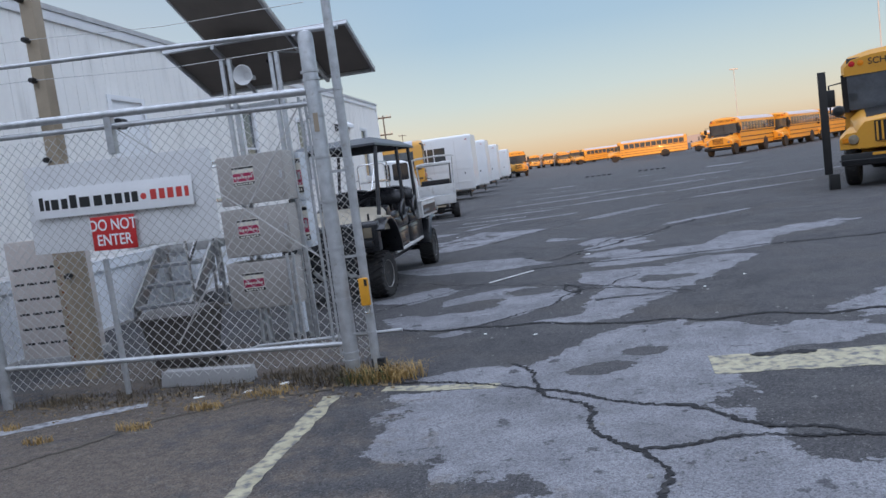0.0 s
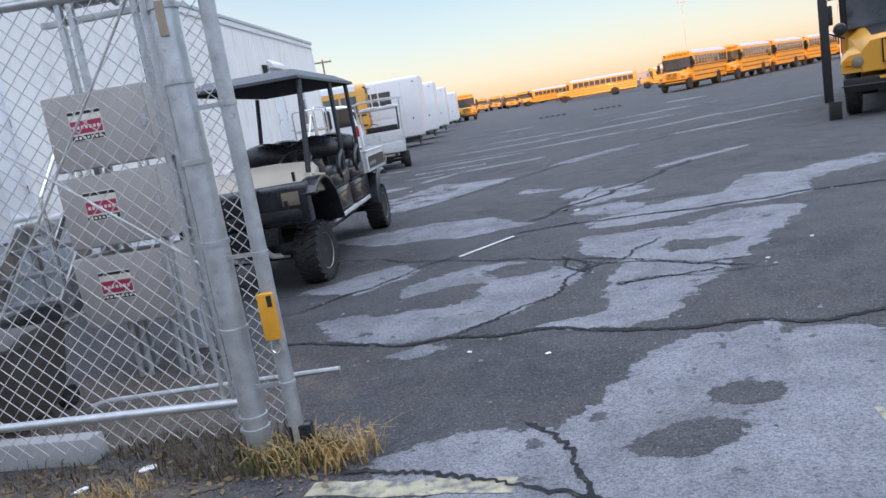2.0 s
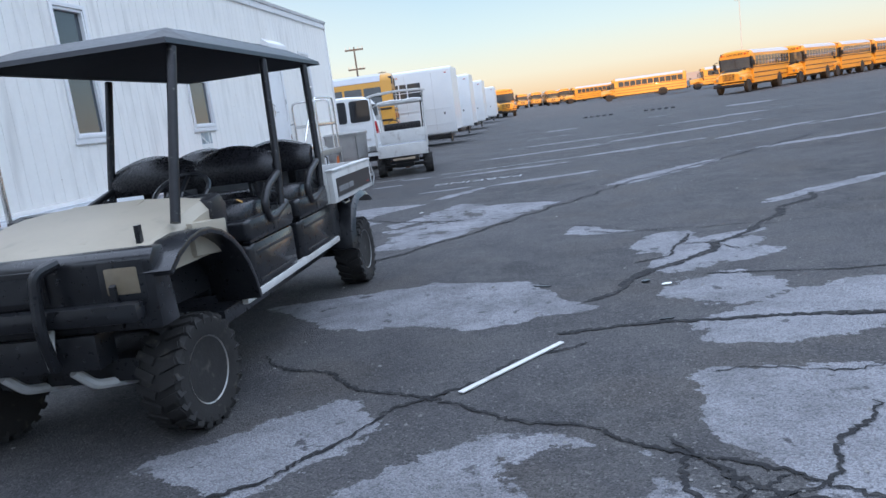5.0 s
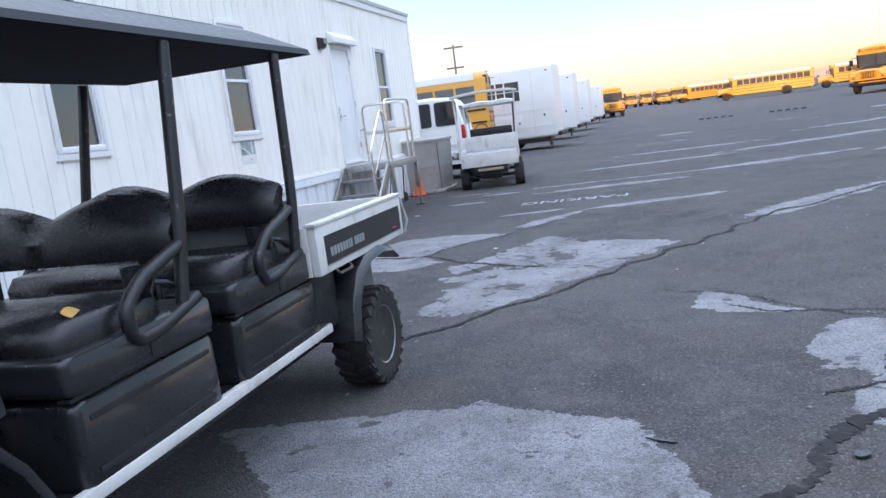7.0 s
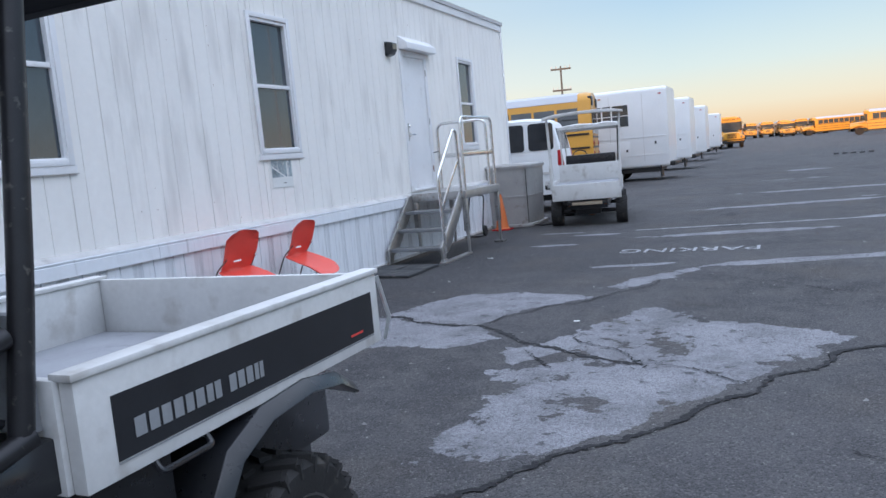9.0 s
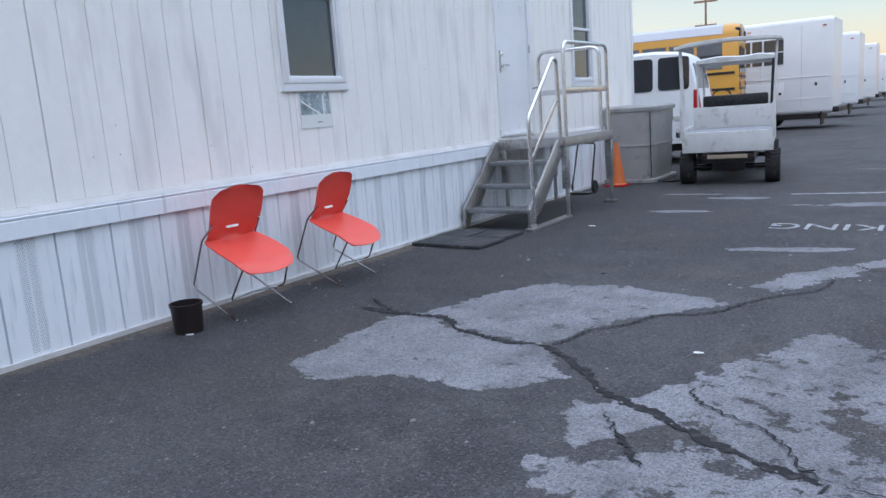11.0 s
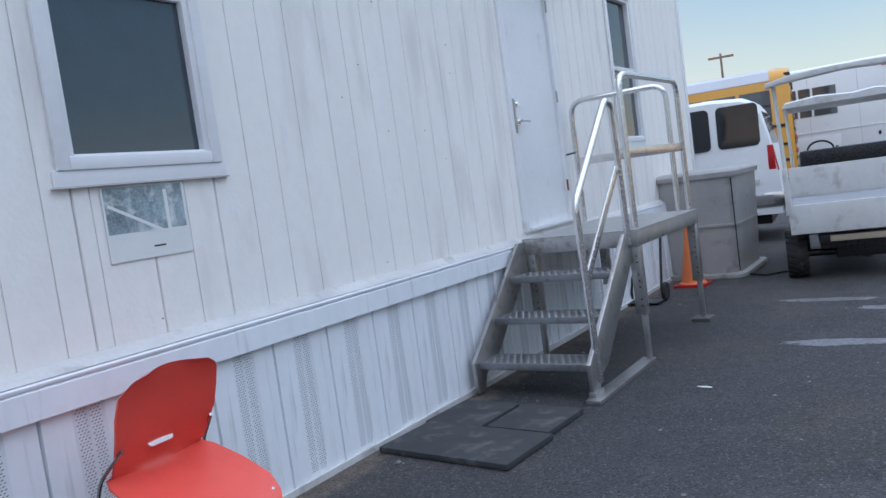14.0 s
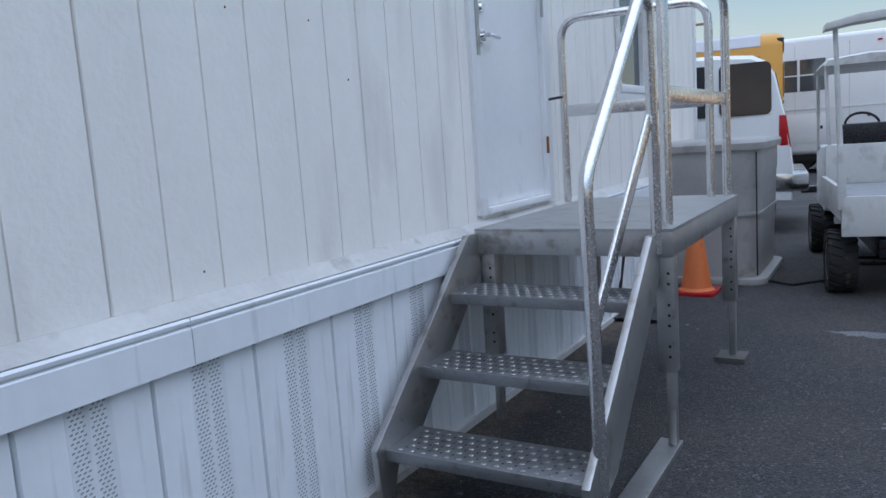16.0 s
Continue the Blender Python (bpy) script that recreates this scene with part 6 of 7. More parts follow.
part("skid_plate", Geo().box((-0.34, 9.30, 0.47), (0.30, 9.46, 0.64)), M_black, cart, "", 0.01)
for x in (-0.30, 0.08):
    part("tow_arm", Geo().tube([(x, 9.30, 0.68), (x + 0.01, 9.26, 0.60), (x + 0.02, 9.25, 0.52)], 0.026, 8, 0.03), M_whitemetal, cart, "worn white steering link")
    part("steering_link", Geo().tube([(x + 0.05, 9.34, 0.46), (x + 0.09, 9.42, 0.36), (x + 0.20, 9.60, 0.32)], 0.026, 8, 0.04), M_whitemetal, cart)
part("dashboard", Geo().prism([(10.10, 0.86), (10.32, 0.86), (10.27, 1.17), (10.14, 1.17)], "x", -0.60, 0.60), M_black, cart, "", 0.03)
part("steering_column", Geo().cyl((0.28, 10.22, 0.98), (0.28, 10.44, 1.17), 0.028, 10), M_black, cart)
wheel = part("steering_wheel", Geo().tube([(0.17 * math.cos(a), 0.17 * math.sin(a), 0) for a in np.linspace(0, 6.283, 25)], 0.015, 8), M_black, cart)
wheel.matrix_basis = pose(0.28, 10.44, 1.18, 35, 0, 0)
for a in (0, 120, 240):
    part("spoke", Geo().box((-0.012, 0, -0.006), (0.012, 0.165, 0.006), pose(0, 0, 0, 0, 0, a)), M_black, wheel)
# cargo bed
bed = part("cargo_bed", Geo().box((-0.61, 12.24, 0.86), (0.61, 13.64, 0.89)), M_greybed, cart, "grey bed floor")
BX = 0.63
for s in (1, -1):
    sd = part("bed_side", Geo().box((s * BX - 0.02, 12.20, 0.86), (s * BX + 0.02, 13.68, 1.135)), M_whitemetal, bed, "white bed side with a charcoal decal", 0.006)
    part("top_lip", Geo().box((s * BX - 0.035, 12.19, 1.1355), (s * BX + 0.028, 13.69, 1.155)), M_whitemetal, bed, "", 0.005)
    part("decal", Geo().box((s * (BX + 0.0215) - 0.001, 12.30, 0.905), (s * (BX + 0.0215) + 0.001, 13.62, 1.07)), M_stripe, bed)
    part("pinstripe", Geo().box((s * (BX + 0.0215) - 0.0012, 12.30, 0.898), (s * (BX + 0.0215) + 0.0012, 13.62, 0.902)), M_decaltext, bed)
    y = 12.36
    for w in (0.05, 0.045, 0.045, 0.045, 0.04, 0.045, 0.035, 0.035, 0.0, 0.04, 0.04, 0.04, 0.025, 0.025):
        if w:
            part("lettering_bar", Geo().box((s * (BX + 0.024) - 0.0008, y, 0.945), (s * (BX + 0.024) + 0.0008, y + w * 0.75, 0.995)), M_decaltext, bed)
        y += w or 0.03
    part("maker_mark", Geo().box((s * (BX + 0.024) - 0.0008, 13.44, 0.93), (s * (BX + 0.024) + 0.0008, 13.53, 0.938)), M_redink, bed)
    part("tie_hook", Geo().tube([(s * 0.635, 12.42, 0.87), (s * 0.66, 12.42, 0.83), (s * 0.66, 12.62, 0.83), (s * 0.635, 12.62, 0.87)], 0.009, 7, 0.02), M_black, bed)
for y in (12.20, 13.66):
    part("bed_end", Geo().box((-0.609, y - 0.015, 0.86), (0.609, y + 0.015, 1.14)), M_whitemetal, bed, "", 0.005)
part("tail_light", Geo().box((0.628, 13.684, 1.0), (0.642, 13.692, 1.04)), M_redlens, bed)
part("tailgate_chain", Geo().tube([(0.645, 13.70, 1.12), (0.67, 13.72, 0.95), (0.65, 13.71, 0.86)], 0.008, 6), M_galv, bed)
bed.matrix_basis = Matrix.Translation((0, 1.129, 0.0285)) @ Matrix.Diagonal((1.095, 0.905, 0.932, 1))
part("engine_box", Geo().box((-0.45, 12.3, 0.46), (0.45, 13.5, 0.855)), M_black, cart, "", 0.02)

# ---- second cart, a flatbed ----
c2 = thing("flatbed_cart", "weathered white flatbed utility cart with tube canopy frame", "cart", (-4.03, 25.0, 0), 9)
for at, s in (((0.66, 0.42, 0.25), 1), ((-0.64, 0.42, 0.25), -1), ((0.6, 2.5, 0.25), 1), ((-0.6, 2.5, 0.25), -1)):
    cart_wheel(c2, at, 0.25, 0.22, s)
part("tailgate", Geo().box((-0.68, 0.0, 0.50), (0.68, 0.035, 0.80)), M_whitemetal, c2, "scuffed white tailgate", 0.008)
part("bed_floor", Geo().box((-0.66, 0.04, 0.76), (0.66, 1.45, 0.79)), M_greybed, c2)
for s in (1, -1):
    part("bed_side", Geo().box((s * 0.67 - 0.02, 0.036, 0.62), (s * 0.67 + 0.02, 1.45, 0.86)), M_whitemetal, c2, "", 0.006)
    part("side_post", Geo().box((s * 0.68 - 0.03, 0.0, 0.70), (s * 0.68 + 0.03, 0.05, 1.18)), M_whitemetal, c2, "", 0.005)
part("front_board", Geo().box((-0.66, 1.40, 0.79), (0.66, 1.46, 1.14)), M_whitemetal, c2, "weathered white headboard", 0.008)
part("seat_back", Geo().box((-0.52, 1.52, 1.08), (0.56, 1.64, 1.32)), M_vinyl, c2, "", 0.04)
part("seat", Geo().box((-0.52, 1.62, 0.84), (0.56, 2.1, 0.98)), M_vinyl, c2, "", 0.03)
part("chassis", Geo().box((-0.4, 0.1, 0.32), (0.4, 2.9, 0.46)), M_black, c2, "", 0.01)
part("body_front", Geo().box((-0.6, 2.2, 0.45), (0.6, 3.0, 1.1)), M_whitemetal, c2, "", 0.05)
part("axle", Geo().cyl((-0.6, 0.42, 0.25), (0.6, 0.42, 0.25), 0.04, 10), M_black, c2)
part("axle", Geo().cyl((-0.5, 2.5, 0.25), (0.5, 2.5, 0.25), 0.04, 10), M_black, c2)
part("differential", Geo().lathe([(0.0, -0.12), (0.07, -0.10), (0.10, 0.0), (0.07, 0.10), (0.0, 0.12)], (0.06, 0.40, 0.26), "x", 14), M_rust, c2, "rusty axle housing")
for x in (-0.36, 0.36):
    part("leaf_spring", Geo().prism([(0.05, 0.40), (0.25, 0.33), (0.42, 0.31), (0.62, 0.33), (0.85, 0.41), (0.62, 0.36), (0.42, 0.34), (0.25, 0.36)], "x", x - 0.025, x + 0.025), M_rust, c2)
part("hitch_bar", Geo().box((-0.30, 0.02, 0.40), (0.30, 0.07, 0.46)), M_post, c2, "", 0.006)
part("spring_box", Geo().box((-0.25, 0.25, 0.2), (0.25, 0.5, 0.36)), M_black, c2, "", 0.02)
w2 = part("steering_wheel", Geo().tube([(0.16 * math.cos(a), 0.16 * math.sin(a), 0) for a in np.linspace(0, 6.283, 21)], 0.013, 8), M_black, c2)
w2.matrix_basis = pose(-0.25, 2.1, 1.30, 45, 0, 0)
for s in (1, -1):
    part("canopy_post", Geo().tube([(s * 0.68, 0.06, 1.1), (s * 0.70, 0.10, 1.6), (s * 0.72, 0.14, 2.05)], 0.018, 8), M_whitemetal, c2)
    part("canopy_post", Geo().tube([(s * 0.66, 0.22, 0.86), (s * 0.69, 0.22, 1.5), (s * 0.71, 0.20, 2.04)], 0.018, 8), M_whitemetal if s < 0 else M_blacktube, c2)
    part("front_post", Geo().tube([(s * 0.60, 1.62, 0.9), (s * 0.63, 1.70, 1.86)], 0.018, 8), M_whitemetal if s < 0 else M_blacktube, c2)
    part("front_post", Geo().tube([(s * 0.60, 2.75, 1.05), (s * 0.63, 2.5, 1.86)], 0.018, 8), M_whitemetal if s < 0 else M_blacktube, c2)
wave = [(-0.80, -0.05), (-0.79, 0.0), (-0.55, 0.045), (-0.2, 0.065), (0.2, 0.07), (0.6, 0.055), (0.79, 0.02), (0.80, -0.02), (0.6, 0.0), (0.0, 0.02), (-0.6, -0.02)]
part("canopy_roll", Geo().prism([(a, 2.07 + b) for a, b in wave], "y", 0.04, 0.26), M_whitemetal, c2, "rolled pale canopy on the rear hoop", 0.008)
part("canopy", Geo().loft([[(-0.66, y, z - 0.03), (-0.62, y, z + 0.02), (-0.25, y, z + 0.055), (0.15, y, z + 0.03), (0.4, y, z + 0.055), (0.66, y, z + 0.02), (0.68, y, z - 0.03)] for y, z in ((1.55, 1.88), (1.65, 1.90), (2.5, 1.88), (2.6, 1.85))]), M_whitemetal, c2, "weathered pale seat canopy", smooth=40)
part("oval_hose", Geo().tube([(-1.35, 0.9, 0.02), (-1.0, 0.6, 0.015), (-0.7, 0.8, 0.02)], 0.012, 6), M_black, c2)

c2.scale = (0.93, 1.0, 1.0)

# ---- road vehicles ----


def road_wheel(parent, at, r, w, s, rimmat=None):
    ob = part("wheel", Geo().lathe([(r * 0.55, -w / 2), (r * 0.93, -w / 2), (r, -w * 0.36), (r, w * 0.36), (r * 0.93, w / 2), (r * 0.55, w / 2)], (0, 0, 0), "x", 26), M_tyre, parent)
    ob.matrix_basis = pose(*at)
    part("rim", Geo().lathe([(0, s * w * 0.3), (r * 0.2, s * w * 0.32), (r * 0.28, s * w * 0.15), (r * 0.5, s * w * 0.2), (r * 0.57, s * w * 0.42), (r * 0.57, -s * w * 0.3), (0, -s * w * 0.3)], (0, 0, 0), "x", 22), rimmat or M_rim, ob)
    return ob


def hull(hw, z0, z1, crown, n=5):
    """Half-barrel cross-section: straight sides and a rounded roof."""
    pts = [(-hw, z0), (-hw, z1 - crown)]
    for i in range(1, n + 1):
        a = math.pi * (1 - i / (n + 1))
        pts.append((hw * math.cos(a), z1 - crown + crown * math.sin(a) ** 0.7))
    return pts + [(hw, z1 - crown), (hw, z0)]


def school_bus(label, L=10.5, roof=None):
    """Front at the origin looking along -y, tail at y = L."""
    b = thing("school_bus", label, "bus", group="parked school buses")
    hw, zr = 1.20, 3.08
    body = Geo().loft([[(x, y, z) for x, z in hull(hw, 0.62, zr, 0.32)] for y in (1.75, L - 0.15)] + [[(x * 0.97, L, 0.62 + (z - 0.62) * 0.985) for x, z in hull(hw, 0.62, zr, 0.32)]])
    part("body", body, M_yellow, b, "school-bus yellow body")
    part("roof", Geo().loft([[(x, y, z + 0.012) for x, z in hull(hw * 1.004, zr - 0.335, zr, 0.32)] for y in (1.9, L - 0.4)]), roof or M_buswhite, b, "white roof")
    part("front_cap", Geo().loft([[(x * k, y, 2.52 + (z - 2.52) * k2) for x, z in hull(hw, 2.52, zr + 0.03, 0.34)] for y, k, k2 in ((1.38, 0.92, 0.75), (1.5, 0.985, 0.95), (1.9, 1.006, 1.0))]), M_yellow, b)
    part("sign_panel", Geo().box((-0.62, 1.372, 2.66), (0.62, 1.385, 2.90)), M_yellow, b)
    lettering("lettering", "SCHOOL BUS", 0.2, M_ink, pose(0, 1.366, 2.78, 90, 0, 0), b)
    for x in (-0.85, 0.85):
        part("warning_lamp", Geo().box((x - 0.2, 1.39, 2.64), (x + 0.2, 1.46, 2.92)), M_busblack, b, "", 0.02)
        for dx, mt in ((-0.09, M_redlens), (0.09, M_amber)):
            part("lens", Geo().lathe([(0, 0), (0.075, 0), (0.06, -0.02), (0, -0.03)], (x + dx, 1.389, 2.78), "y", 14), mt, b)
    part("windscreen", Geo().prism([(1.50, 1.72), (1.40, 2.54), (1.75, 2.54), (1.75, 1.72)], "x", -1.06, 1.06), M_glassbus, b)
    part("screen_frame", Geo().prism([(1.52, 1.68), (1.42, 2.56), (1.75, 2.56), (1.75, 1.68)], "x", -1.19, -1.065), M_busblack, b)
    part("screen_frame", Geo().prism([(1.52, 1.68), (1.42, 2.56), (1.75, 2.56), (1.75, 1.68)], "x", 1.065, 1.19), M_busblack, b)
    part("screen_pillar", Geo().prism([(1.495, 1.7), (1.39, 2.55), (1.42, 2.55), (1.53, 1.7)], "x", -0.025, 0.025), M_busblack, b)
    hood = [[(-w, y, 0.85), (-w, y, zt - 0.22), (-w * 0.8, y, zt - 0.04), (-w * 0.3, y, zt), (w * 0.3, y, zt), (w * 0.8, y, zt - 0.04), (w, y, zt - 0.22), (w, y, 0.85)] for y, w, zt in ((0.02, 0.78, 1.46), (0.15, 0.84, 1.54), (0.9, 0.95, 1.66), (1.6, 1.08, 1.75))]
    part("bonnet", Geo().loft(hood), M_yellow, b)
    part("bonnet_top", Geo().loft([[(-w * 0.72, y, zt - 0.02), (-w * 0.3, y, zt + 0.012), (w * 0.3, y, zt + 0.012), (w * 0.72, y, zt - 0.02)] for y, w, zt in ((0.2, 0.84, 1.54), (0.9, 0.95, 1.66), (1.58, 1.08, 1.75))]), M_busblack, b, "black anti-glare bonnet panel")
    gr = part("grille", Geo().box((-0.44, -0.012, 0.98), (0.44, 0.02, 1.42)), M_busblack, b)
    for k in range(9):
        part("bar", Geo().box((-0.41 + k * 0.1, -0.03, 1.0), (-0.37 + k * 0.1, -0.013, 1.40)), M_yellow, gr)
    for s in (1, -1):
        part("wing", Geo().loft([[(s * 0.72, y, 0.86), (s * 0.72, y, z), (s * 1.0, y, z - 0.02), (s * 1.14, y, z - 0.14), (s * 1.14, y, zb)] for y, z, zb in ((0.04, 1.22, 0.86), (0.2, 1.30, 0.84), (0.75, 1.36, 1.1), (1.3, 1.36, 1.08), (1.72, 1.36, 0.7))]), M_yellow, b)
        part("headlight", Geo().lathe([(0, 0), (0.11, 0), (0.10, -0.03), (0, -0.05)], (s * 0.86, 0.03, 1.06), "y", 18), M_lamp, b)
        part("indicator", Geo().box((s * 1.02 - 0.06, 0.0, 1.0), (s * 1.02 + 0.06, 0.03, 1.1)), M_amber, b)
        mr = part("mirror", Geo().box((s * 1.42 - 0.12, 1.1, 1.85), (s * 1.42 + 0.12, 1.18, 2.25)), M_busblack, b, "", 0.03)
        part("mirror_arm", Geo().tube([(s * 1.15, 1.5, 2.4), (s * 1.42, 1.15, 2.35), (s * 1.42, 1.15, 1.7), (s * 1.12, 1.3, 1.55)], 0.02, 6), M_busblack, mr)
        part("cross_mirror", Geo().lathe([(0, 0.06), (0.1, 0.03), (0.13, 0), (0.1, -0.06), (0, -0.08)], (s * 1.12, 0.1, 1.72), "y", 14), M_busblack, mr)
        for k in range(int((L - 2.4) / 0.72)):
            y = 2.25 + k * 0.72
            wn_ = part("window", Geo().box((s * hw - 0.01, y, 1.86), (s * hw + 0.008, y + 0.64, 2.56)), M_glassbus, b)
            part("sash_bar", Geo().box((s * hw + 0.0085, y, 2.20), (s * hw + 0.014, y + 0.64, 2.235)), M_busblack, wn_)
        for z in (0.95, 1.30, 1.72):
            part("rub_rail", Geo().box((s * hw - 0.005, 1.8, z), (s * hw + 0.022, L - 0.1, z + 0.06)), M_busblack, b)
        for y in (0.95, L - 2.9):
            road_wheel(b, (s * 1.0, y, 0.48), 0.48, 0.28 if y < 2 else 0.5, s)
        part("wheel_well", Geo().cyl((s * 0.7, L - 2.9, 0.55), (s * 1.205, L - 2.9, 0.55), 0.6, 20), M_busblack, b)
    part("stop_arm", Geo().box((-1.26, 2.4, 1.25), (-1.225, 2.75, 1.62)), M_redlens, b)
    part("bumper", Geo().box((-1.12, -0.14, 0.50), (1.12, 0.02, 0.76)), M_busblack, b, "", 0.03)
    part("bumper_trim", Geo().box((-0.5, -0.147, 0.69), (1.1, -0.141, 0.75)), M_yellow, b)
    part("crossing_gate", Geo().tube([(-1.14, -0.17, 0.62), (-1.10, -0.2, 0.62), (1.1, -0.2, 0.60)], 0.016, 6), M_busblack, b)
    part("rear_bumper", Geo().box((-1.2, L - 0.02, 0.50), (1.2, L + 0.13, 0.78)), M_busblack, b, "", 0.02)
    part("chassis", Geo().box((-0.85, 0.5, 0.45), (0.85, L - 0.3, 0.7)), M_busblack, b)
    # tail
    part("emergency_door", Geo().box((-0.42, L + 0.002, 0.95), (0.42, L + 0.012, 2.5)), M_yellow, b)
    for x in (-0.82, 0.0, 0.82):
        part("rear_window", Geo().box((x - 0.32, L + 0.013, 1.75), (x + 0.32, L + 0.022, 2.42)), M_glassbus, b)
    for x in (-0.85, 0.85):
        part("rear_lamp_box", Geo().box((x - 0.25, L - 0.1, 2.62), (x + 0.25, L + 0.03, 2.90)), M_busblack, b, "", 0.02)
        part("tail_lamp", Geo().lathe([(0, 0), (0.09, 0), (0.08, 0.02), (0, 0.03)], (x * 1.15, L + 0.005, 1.45), "y", 14), M_redlens, b)
        part("tail_lamp", Geo().lathe([(0, 0), (0.06, 0), (0.05, 0.02), (0, 0.03)], (x * 1.15, L + 0.005, 1.15), "y", 14), M_redlens, b)
    for z in (0.95, 1.30, 1.62):
        part("rear_rail", Geo().box((-1.15, L + 0.002, z), (1.15, L + 0.018, z + 0.06)), M_busblack, b)
    return b


bus = school_bus("yellow school bus with black trim facing the entry")
bus.matrix_basis = pose(7.27, 17.75, 0, 0, 0, -26)
gate_arm = thing("traffic_board", "upright black board standing beside the bus", "board", (6.05, 18.3, 0))
part("slab", Geo().box((-0.14, -0.02, 0.35), (0.03, 0.02, 2.62)), M_busblack, gate_arm, "", 0.01)
part("foot", Geo().box((-0.06, -0.05, 0.0), (0.16, 0.05, 0.35)), M_busblack, gate_arm, "", 0.01)
FLEET = [
    (12.95, 64.8, -33), (18.9, 72.4, -35), (24.4, 80.0, -37), (30.3, 88.0, -42), (37.5, 95.0, -48),
    (6.9, 108.0, -96), (18.7, 112.0, -97), (32.7, 106.0, -100), (9.6, 131.0, -92), (2.9, 142.0, -80), (1.2, 156.0, 0), (6.5, 158.0, 0), (47.0, 104.0, -100), (60.0, 103.0, -98),
]
for x, y, rz in FLEET:
    copy_thing(bus, pose(x, y, 0, 0, 0, rz) @ Matrix.Diagonal((1, 1, 0.88 if y > 100 else 1, 1)))
# one bus stands nose-in beyond the van, its tail towards the yard
tail_bus = copy_thing(bus, pose(-17.75, 36.1, 0, 0, 0, -82) @ Matrix.Diagonal((1.08, 1.08, 1.08, 1)))
tail_bus["label"] = "yellow school bus with its tail towards the yard"
for k in range(9):
    b_ = copy_thing(bus, pose(-14.5 + k * 3.1, 172 + k * 1.0, 0, 0, 0, 4))
    b_["label"] = "school bus in the far row"


def step_van(label, x, y, L, H, bands):
    """Stands across the yard: nose towards -x, tail at x, near side on y."""
    v = thing("delivery_van", label, "van", (x, y, 0), 0, "white vans in a row")
    g = Geo().loft([[(px, py, pz) for py, pz in rrect(0.0, 2.35, 0.48, H, 0.13, 3)] for px in (-L, -0.12)] + [[(0, 1.175 + (py - 1.175) * 0.97, 0.48 + (pz - 0.48) * 0.99) for py, pz in rrect(0.0, 2.35, 0.48, H, 0.13, 3)]])
    part("body", g, M_white, v, "white boxed body")
    for k in range(int(L / 1.22)):
        part("panel_seam", Geo().box((-0.9 - k * 1.22, -0.004, 0.7), (-0.888 - k * 1.22, -0.0005, H - 0.2)), M_ledge, v)
    for z in (0.95, 1.62):
        part("rub_strip", Geo().box((-L + 0.1, -0.014, z), (-0.1, -0.001, z + 0.03)), M_white, v)
    part("skirt", Geo().box((-L, 0.08, 0.32), (-0.4, 2.27, 0.48)), M_busblack, v)
    part("rear_bumper", Geo().box((-0.02, 0.05, 0.5), (0.18, 2.3, 0.66)), M_busblack, v, "", 0.02)
    part("mud_flap", Geo().box((-0.35, 0.02, 0.12), (-0.30, 0.6, 0.6)), M_busblack, v)
    for px in (-2.1, -L + 1.2):
        w_ = road_wheel(v, (px, 0.30, 0.40), 0.40, 0.30, -1)
        w_.matrix_basis = pose(px, 0.30, 0.40, 0, 0, 90)
        w_ = road_wheel(v, (px, 2.05, 0.40), 0.40, 0.30, 1)
        w_.matrix_basis = pose(px, 2.05, 0.40, 0, 0, 90)
    for k in range(3):
        part("marker_lamp", Geo().box((-0.3 - k * 2.2, -0.02, H - 0.28), (-0.2 - k * 2.2, -0.001, H - 0.24)), M_redlens if k == 0 else M_amber, v)
    part("side_box_door", Geo().box((-2.9, -0.012, 0.78), (-1.4, -0.001, 1.5)), M_white, v, "", 0.004)
    part("door_handle", Geo().box((-1.55, -0.022, 1.12), (-1.48, -0.0125, 1.2)), M_busblack, v)
    part("door_handle", Geo().box((-0.5, -0.022, 1.35), (-0.44, -0.001, 1.45)), M_busblack, v)
    for a, b in bands:
        wn_ = part("side_window", Geo().box((a, -0.01, 2.08), (b, -0.001, 2.86)), M_glassbus, v)
        part("sash_bar", Geo().box((a, -0.016, 2.46), (b, -0.0105, 2.49)), M_white, wn_)
    return v


step_van("white converted bus with a few dark side windows", -4.35, 40.0, 9.0, 3.42, ((-3.2, -2.42), (-2.36, -2.06), (-2.0, -1.42)))
step_van("tall white delivery van in the parked row", -4.35, 48.0, 8.5, 3.32, ())
step_van("tall white delivery van in the parked row", -4.5, 58.5, 8.5, 3.25, ())
step_van("tall white delivery van in the parked row", -4.7, 74.0, 8.5, 3.1, ())
end_bus = copy_thing(bus, pose(-4.6, 90.0, 0, 0, 0, 12))

# passenger van across the end of the trailer
van = thing("passenger_van", "white full-size passenger van with tinted windows", "van", (-5.36, 28.75, 0), 7)
prof = [(-5.6, 0.40), (-0.02, 0.40), (0.0, 0.72), (-0.03, 1.02), (-0.10, 1.45), (-0.20, 1.90), (-0.30, 2.06), (-0.45, 2.14), (-0.9, 2.18), (-3.6, 2.16), (-4.1, 2.05), (-4.7, 1.42), (-5.5, 1.2), (-5.7, 1.0)]
secs = []
for d, k in ((0.0, 0.965), (0.06, 0.99), (0.25, 1.0), (1.75, 1.0), (1.94, 0.99), (2.0, 0.965)):
    secs.append([(-2.8 + (x + 2.8) * (0.995 if k < 0.98 else 1), d + (0.10 * max(0, (z - 1.2)) if d < 1 else -0.10 * max(0, (z - 1.2))), 0.4 + (z - 0.4) * k) for x, z in prof])
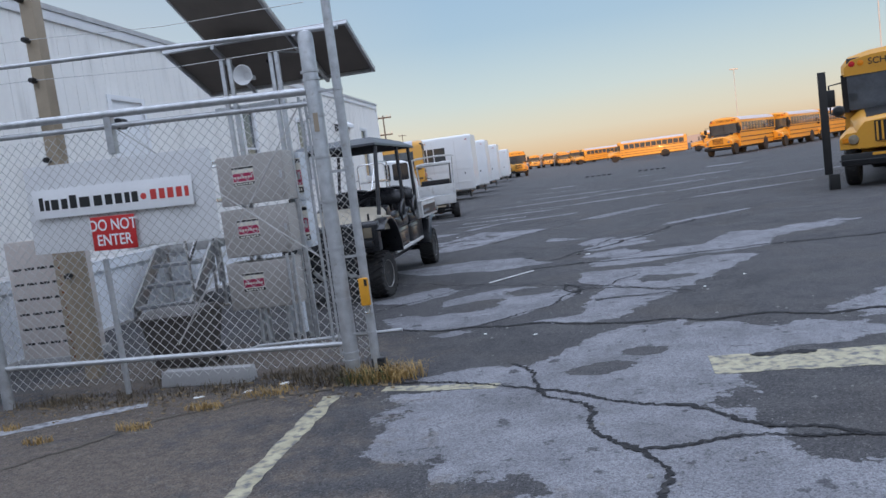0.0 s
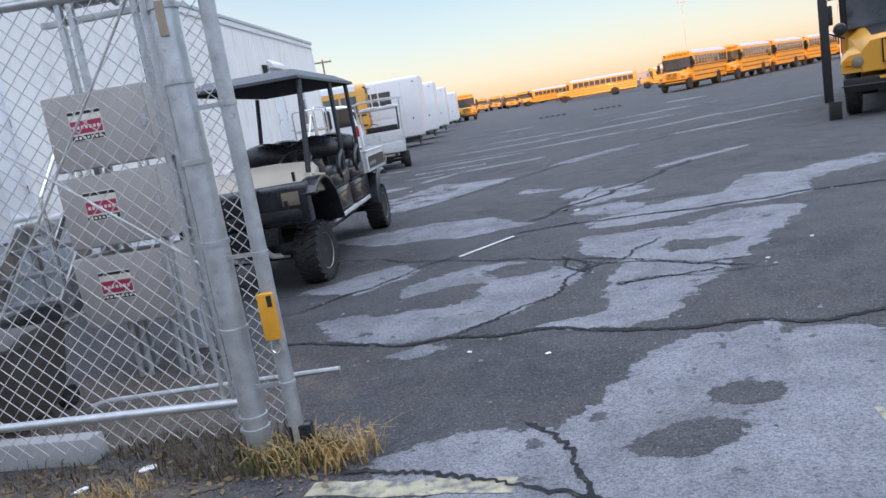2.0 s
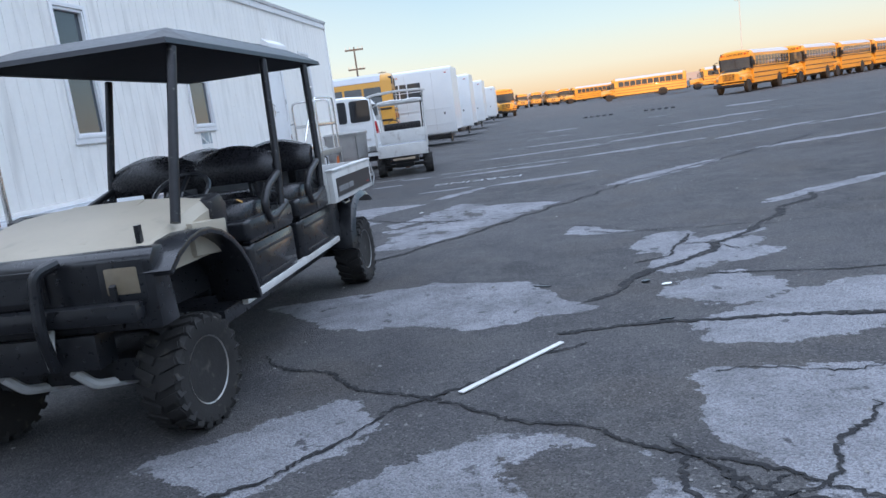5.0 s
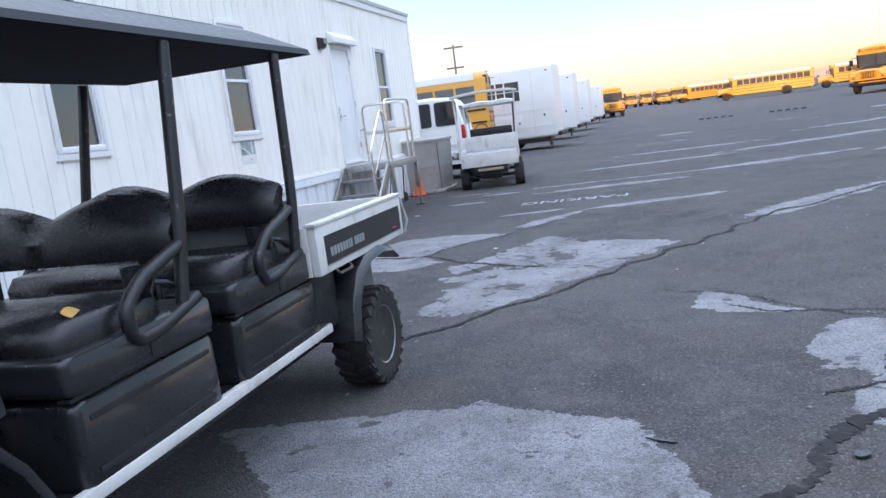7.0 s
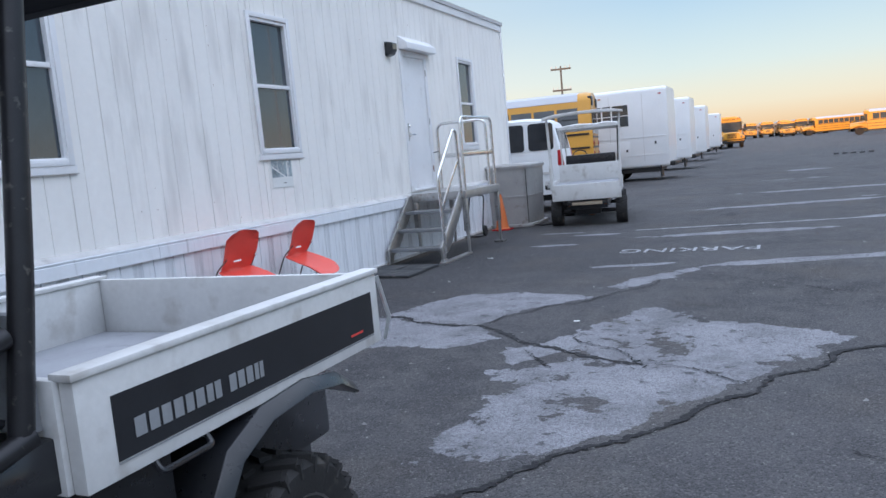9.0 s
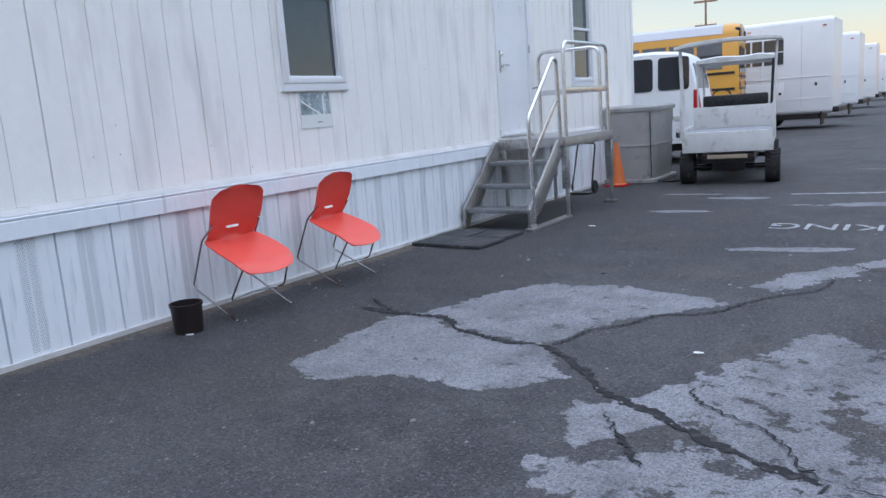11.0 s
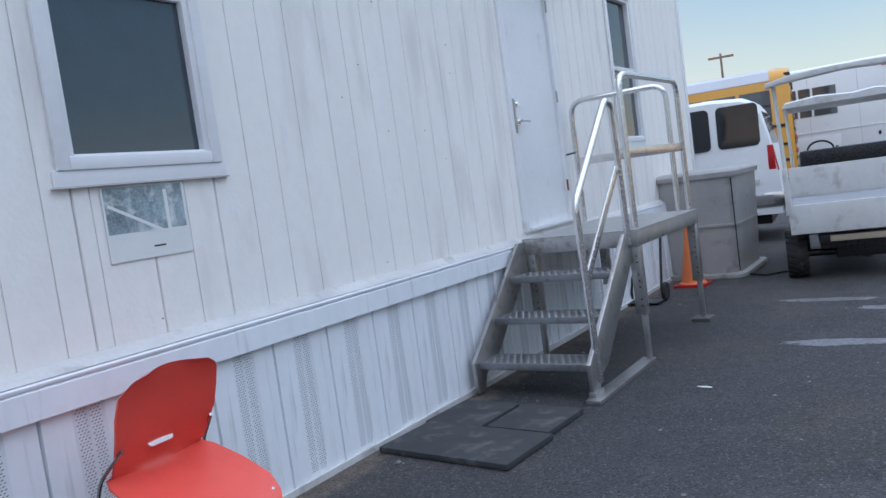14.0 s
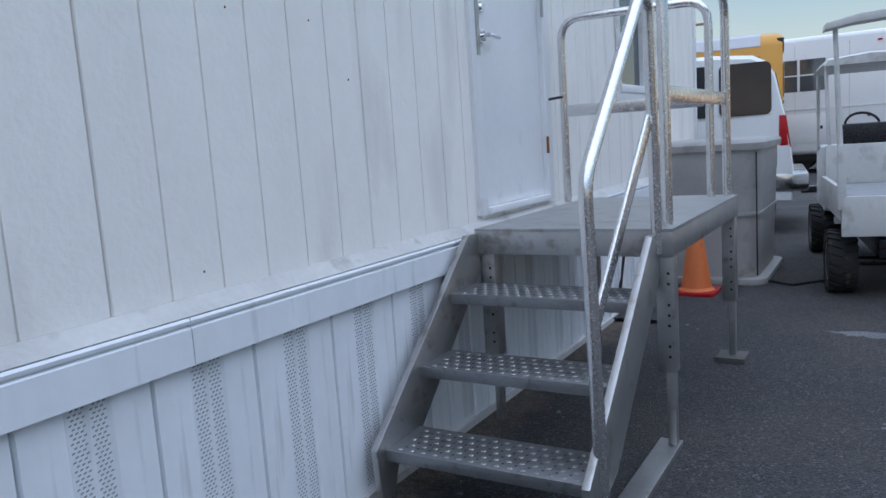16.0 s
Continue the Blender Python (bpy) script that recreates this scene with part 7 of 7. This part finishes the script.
part("body", Geo().loft(secs), M_white, van, "glossy white van body", smooth=30)


def van_window(x0, x1, z0, z1):
    g = Geo()
    def d(z):
        return 0.10 * max(0, z - 1.2) - 0.003
    pts = [(p, d(q), q) for p, q in rrect(x0, x1, z0, z1, 0.07, 4)]
    g.add(pts + [(x, y + 0.02, z) for x, y, z in pts], [tuple(range(len(pts)))] + [(i, (i + 1) % len(pts), len(pts) + (i + 1) % len(pts), len(pts) + i) for i in range(len(pts))])
    return g


for x0, x1 in ((-0.82, -0.24), (-1.56, -0.92), (-2.7, -1.68), (-3.9, -2.82)):
    part("side_window", van_window(x0, x1, 1.42, 2.04), M_tint, van, "dark tinted window")
part("rear_window", Geo().prism([(-0.118, 1.42), (-0.212, 1.90), (-0.19, 1.90), (-0.092, 1.42)], "y", 0.25, 1.75), M_tint, van)
part("tail_lamp", Geo().prism([(-0.17, 1.04), (-0.03, 1.02), (-0.085, 1.40), (-0.16, 1.40)], "y", 0.012, 0.16), M_redlens, van, "tall red tail lamp", 0.01)
part("tail_lamp", Geo().prism([(-0.25, 1.02), (-0.03, 1.0), (-0.085, 1.42), (-0.22, 1.42)], "y", 1.84, 1.988), M_redlens, van, "tall red tail lamp", 0.01)
part("rear_bumper", Geo().box((-0.5, -0.02, 0.50), (0.16, 2.02, 0.72)), M_chrome, van, "chrome bumper", 0.04)
part("tow_hitch", Geo().box((0.1, 0.9, 0.40), (0.36, 1.1, 0.48)), M_black, van)
part("side_moulding", Geo().box((-5.0, -0.012, 0.86), (-0.3, -0.001, 0.92)), M_ledge, van)
part("underbody", Geo().box((-5.2, 0.2, 0.25), (-0.2, 1.8, 0.42)), M_busblack, van)
for px in (-1.15, -4.6):
    for py, s in ((0.12, 1), (1.88, -1)):
        w_ = road_wheel(van, (px, py, 0.36), 0.36, 0.24, s, M_whitemetal)
        w_.matrix_basis = pose(px, py, 0.36, 0, 0, -90)

van.scale = (1.04, 1.04, 1.04)

# ---- poles and distance ----


def utility_pole(x, y, h, label="weathered wooden utility pole with crossarms"):
    p = thing("utility_pole", label, "pole", (x, y, 0), 12)
    part("pole", Geo().cyl((0, 0, 0), (0, 0, h), 0.085, 10, 0.055), M_wood, p)
    for z, w in ((h - 0.25, 0.65), (h - 1.6, 0.6)):
        part("crossarm", Geo().box((-w, -0.05, z), (w, 0.05, z + 0.11)), M_wood, p)
        for k in (-0.9, -0.45, 0.45, 0.9):
            part("insulator", Geo().cyl((k * w, 0, z + 0.14), (k * w, 0, z + 0.26), 0.03, 6), M_ledge, p)
    return p


utility_pole(-13.3, 60.0, 6.75)
utility_pole(-26.0, 130.0, 9.2)
for x, y, h in ((22.6, 100.0, 9.6), (24.6, 62.0, 14.0)):
    lp = thing("light_pole", "slim tan yard light pole", "pole", (x, y, 0))
    part("pole", Geo().cyl((0, 0, 0), (0, 0, h), 0.06, 10, 0.035), M_ledge, lp)
    part("lamp_head", Geo().box((-0.5, -0.12, h), (0.5, 0.12, h + 0.14)), M_ledge, lp)
# low far ridge; distance haze is put into its pale colour
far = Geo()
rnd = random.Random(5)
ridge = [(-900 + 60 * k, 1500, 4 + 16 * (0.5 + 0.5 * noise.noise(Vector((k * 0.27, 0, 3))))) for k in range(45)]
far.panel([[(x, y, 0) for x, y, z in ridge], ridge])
tagged(part("far_hills", far, M_hill, None, "low hills on the horizon with haze painted into their colour"), category="backdrop", kind="structure")

# unseen blocks added behind the viewer, sized to shade the near yard and vans
blocker = thing("shade_block", "unseen long grey block added behind the viewer to shade the yard", "building", (0, 0, 0))
part("low_shade_block", Geo().box((-70, -26, 0), (26, -16, 6.6)), M_shade_block, blocker)
part("tall_shade_block", Geo().box((-70, -25.9, 6.6), (3, -16.1, 11.0)), M_shade_block, blocker)
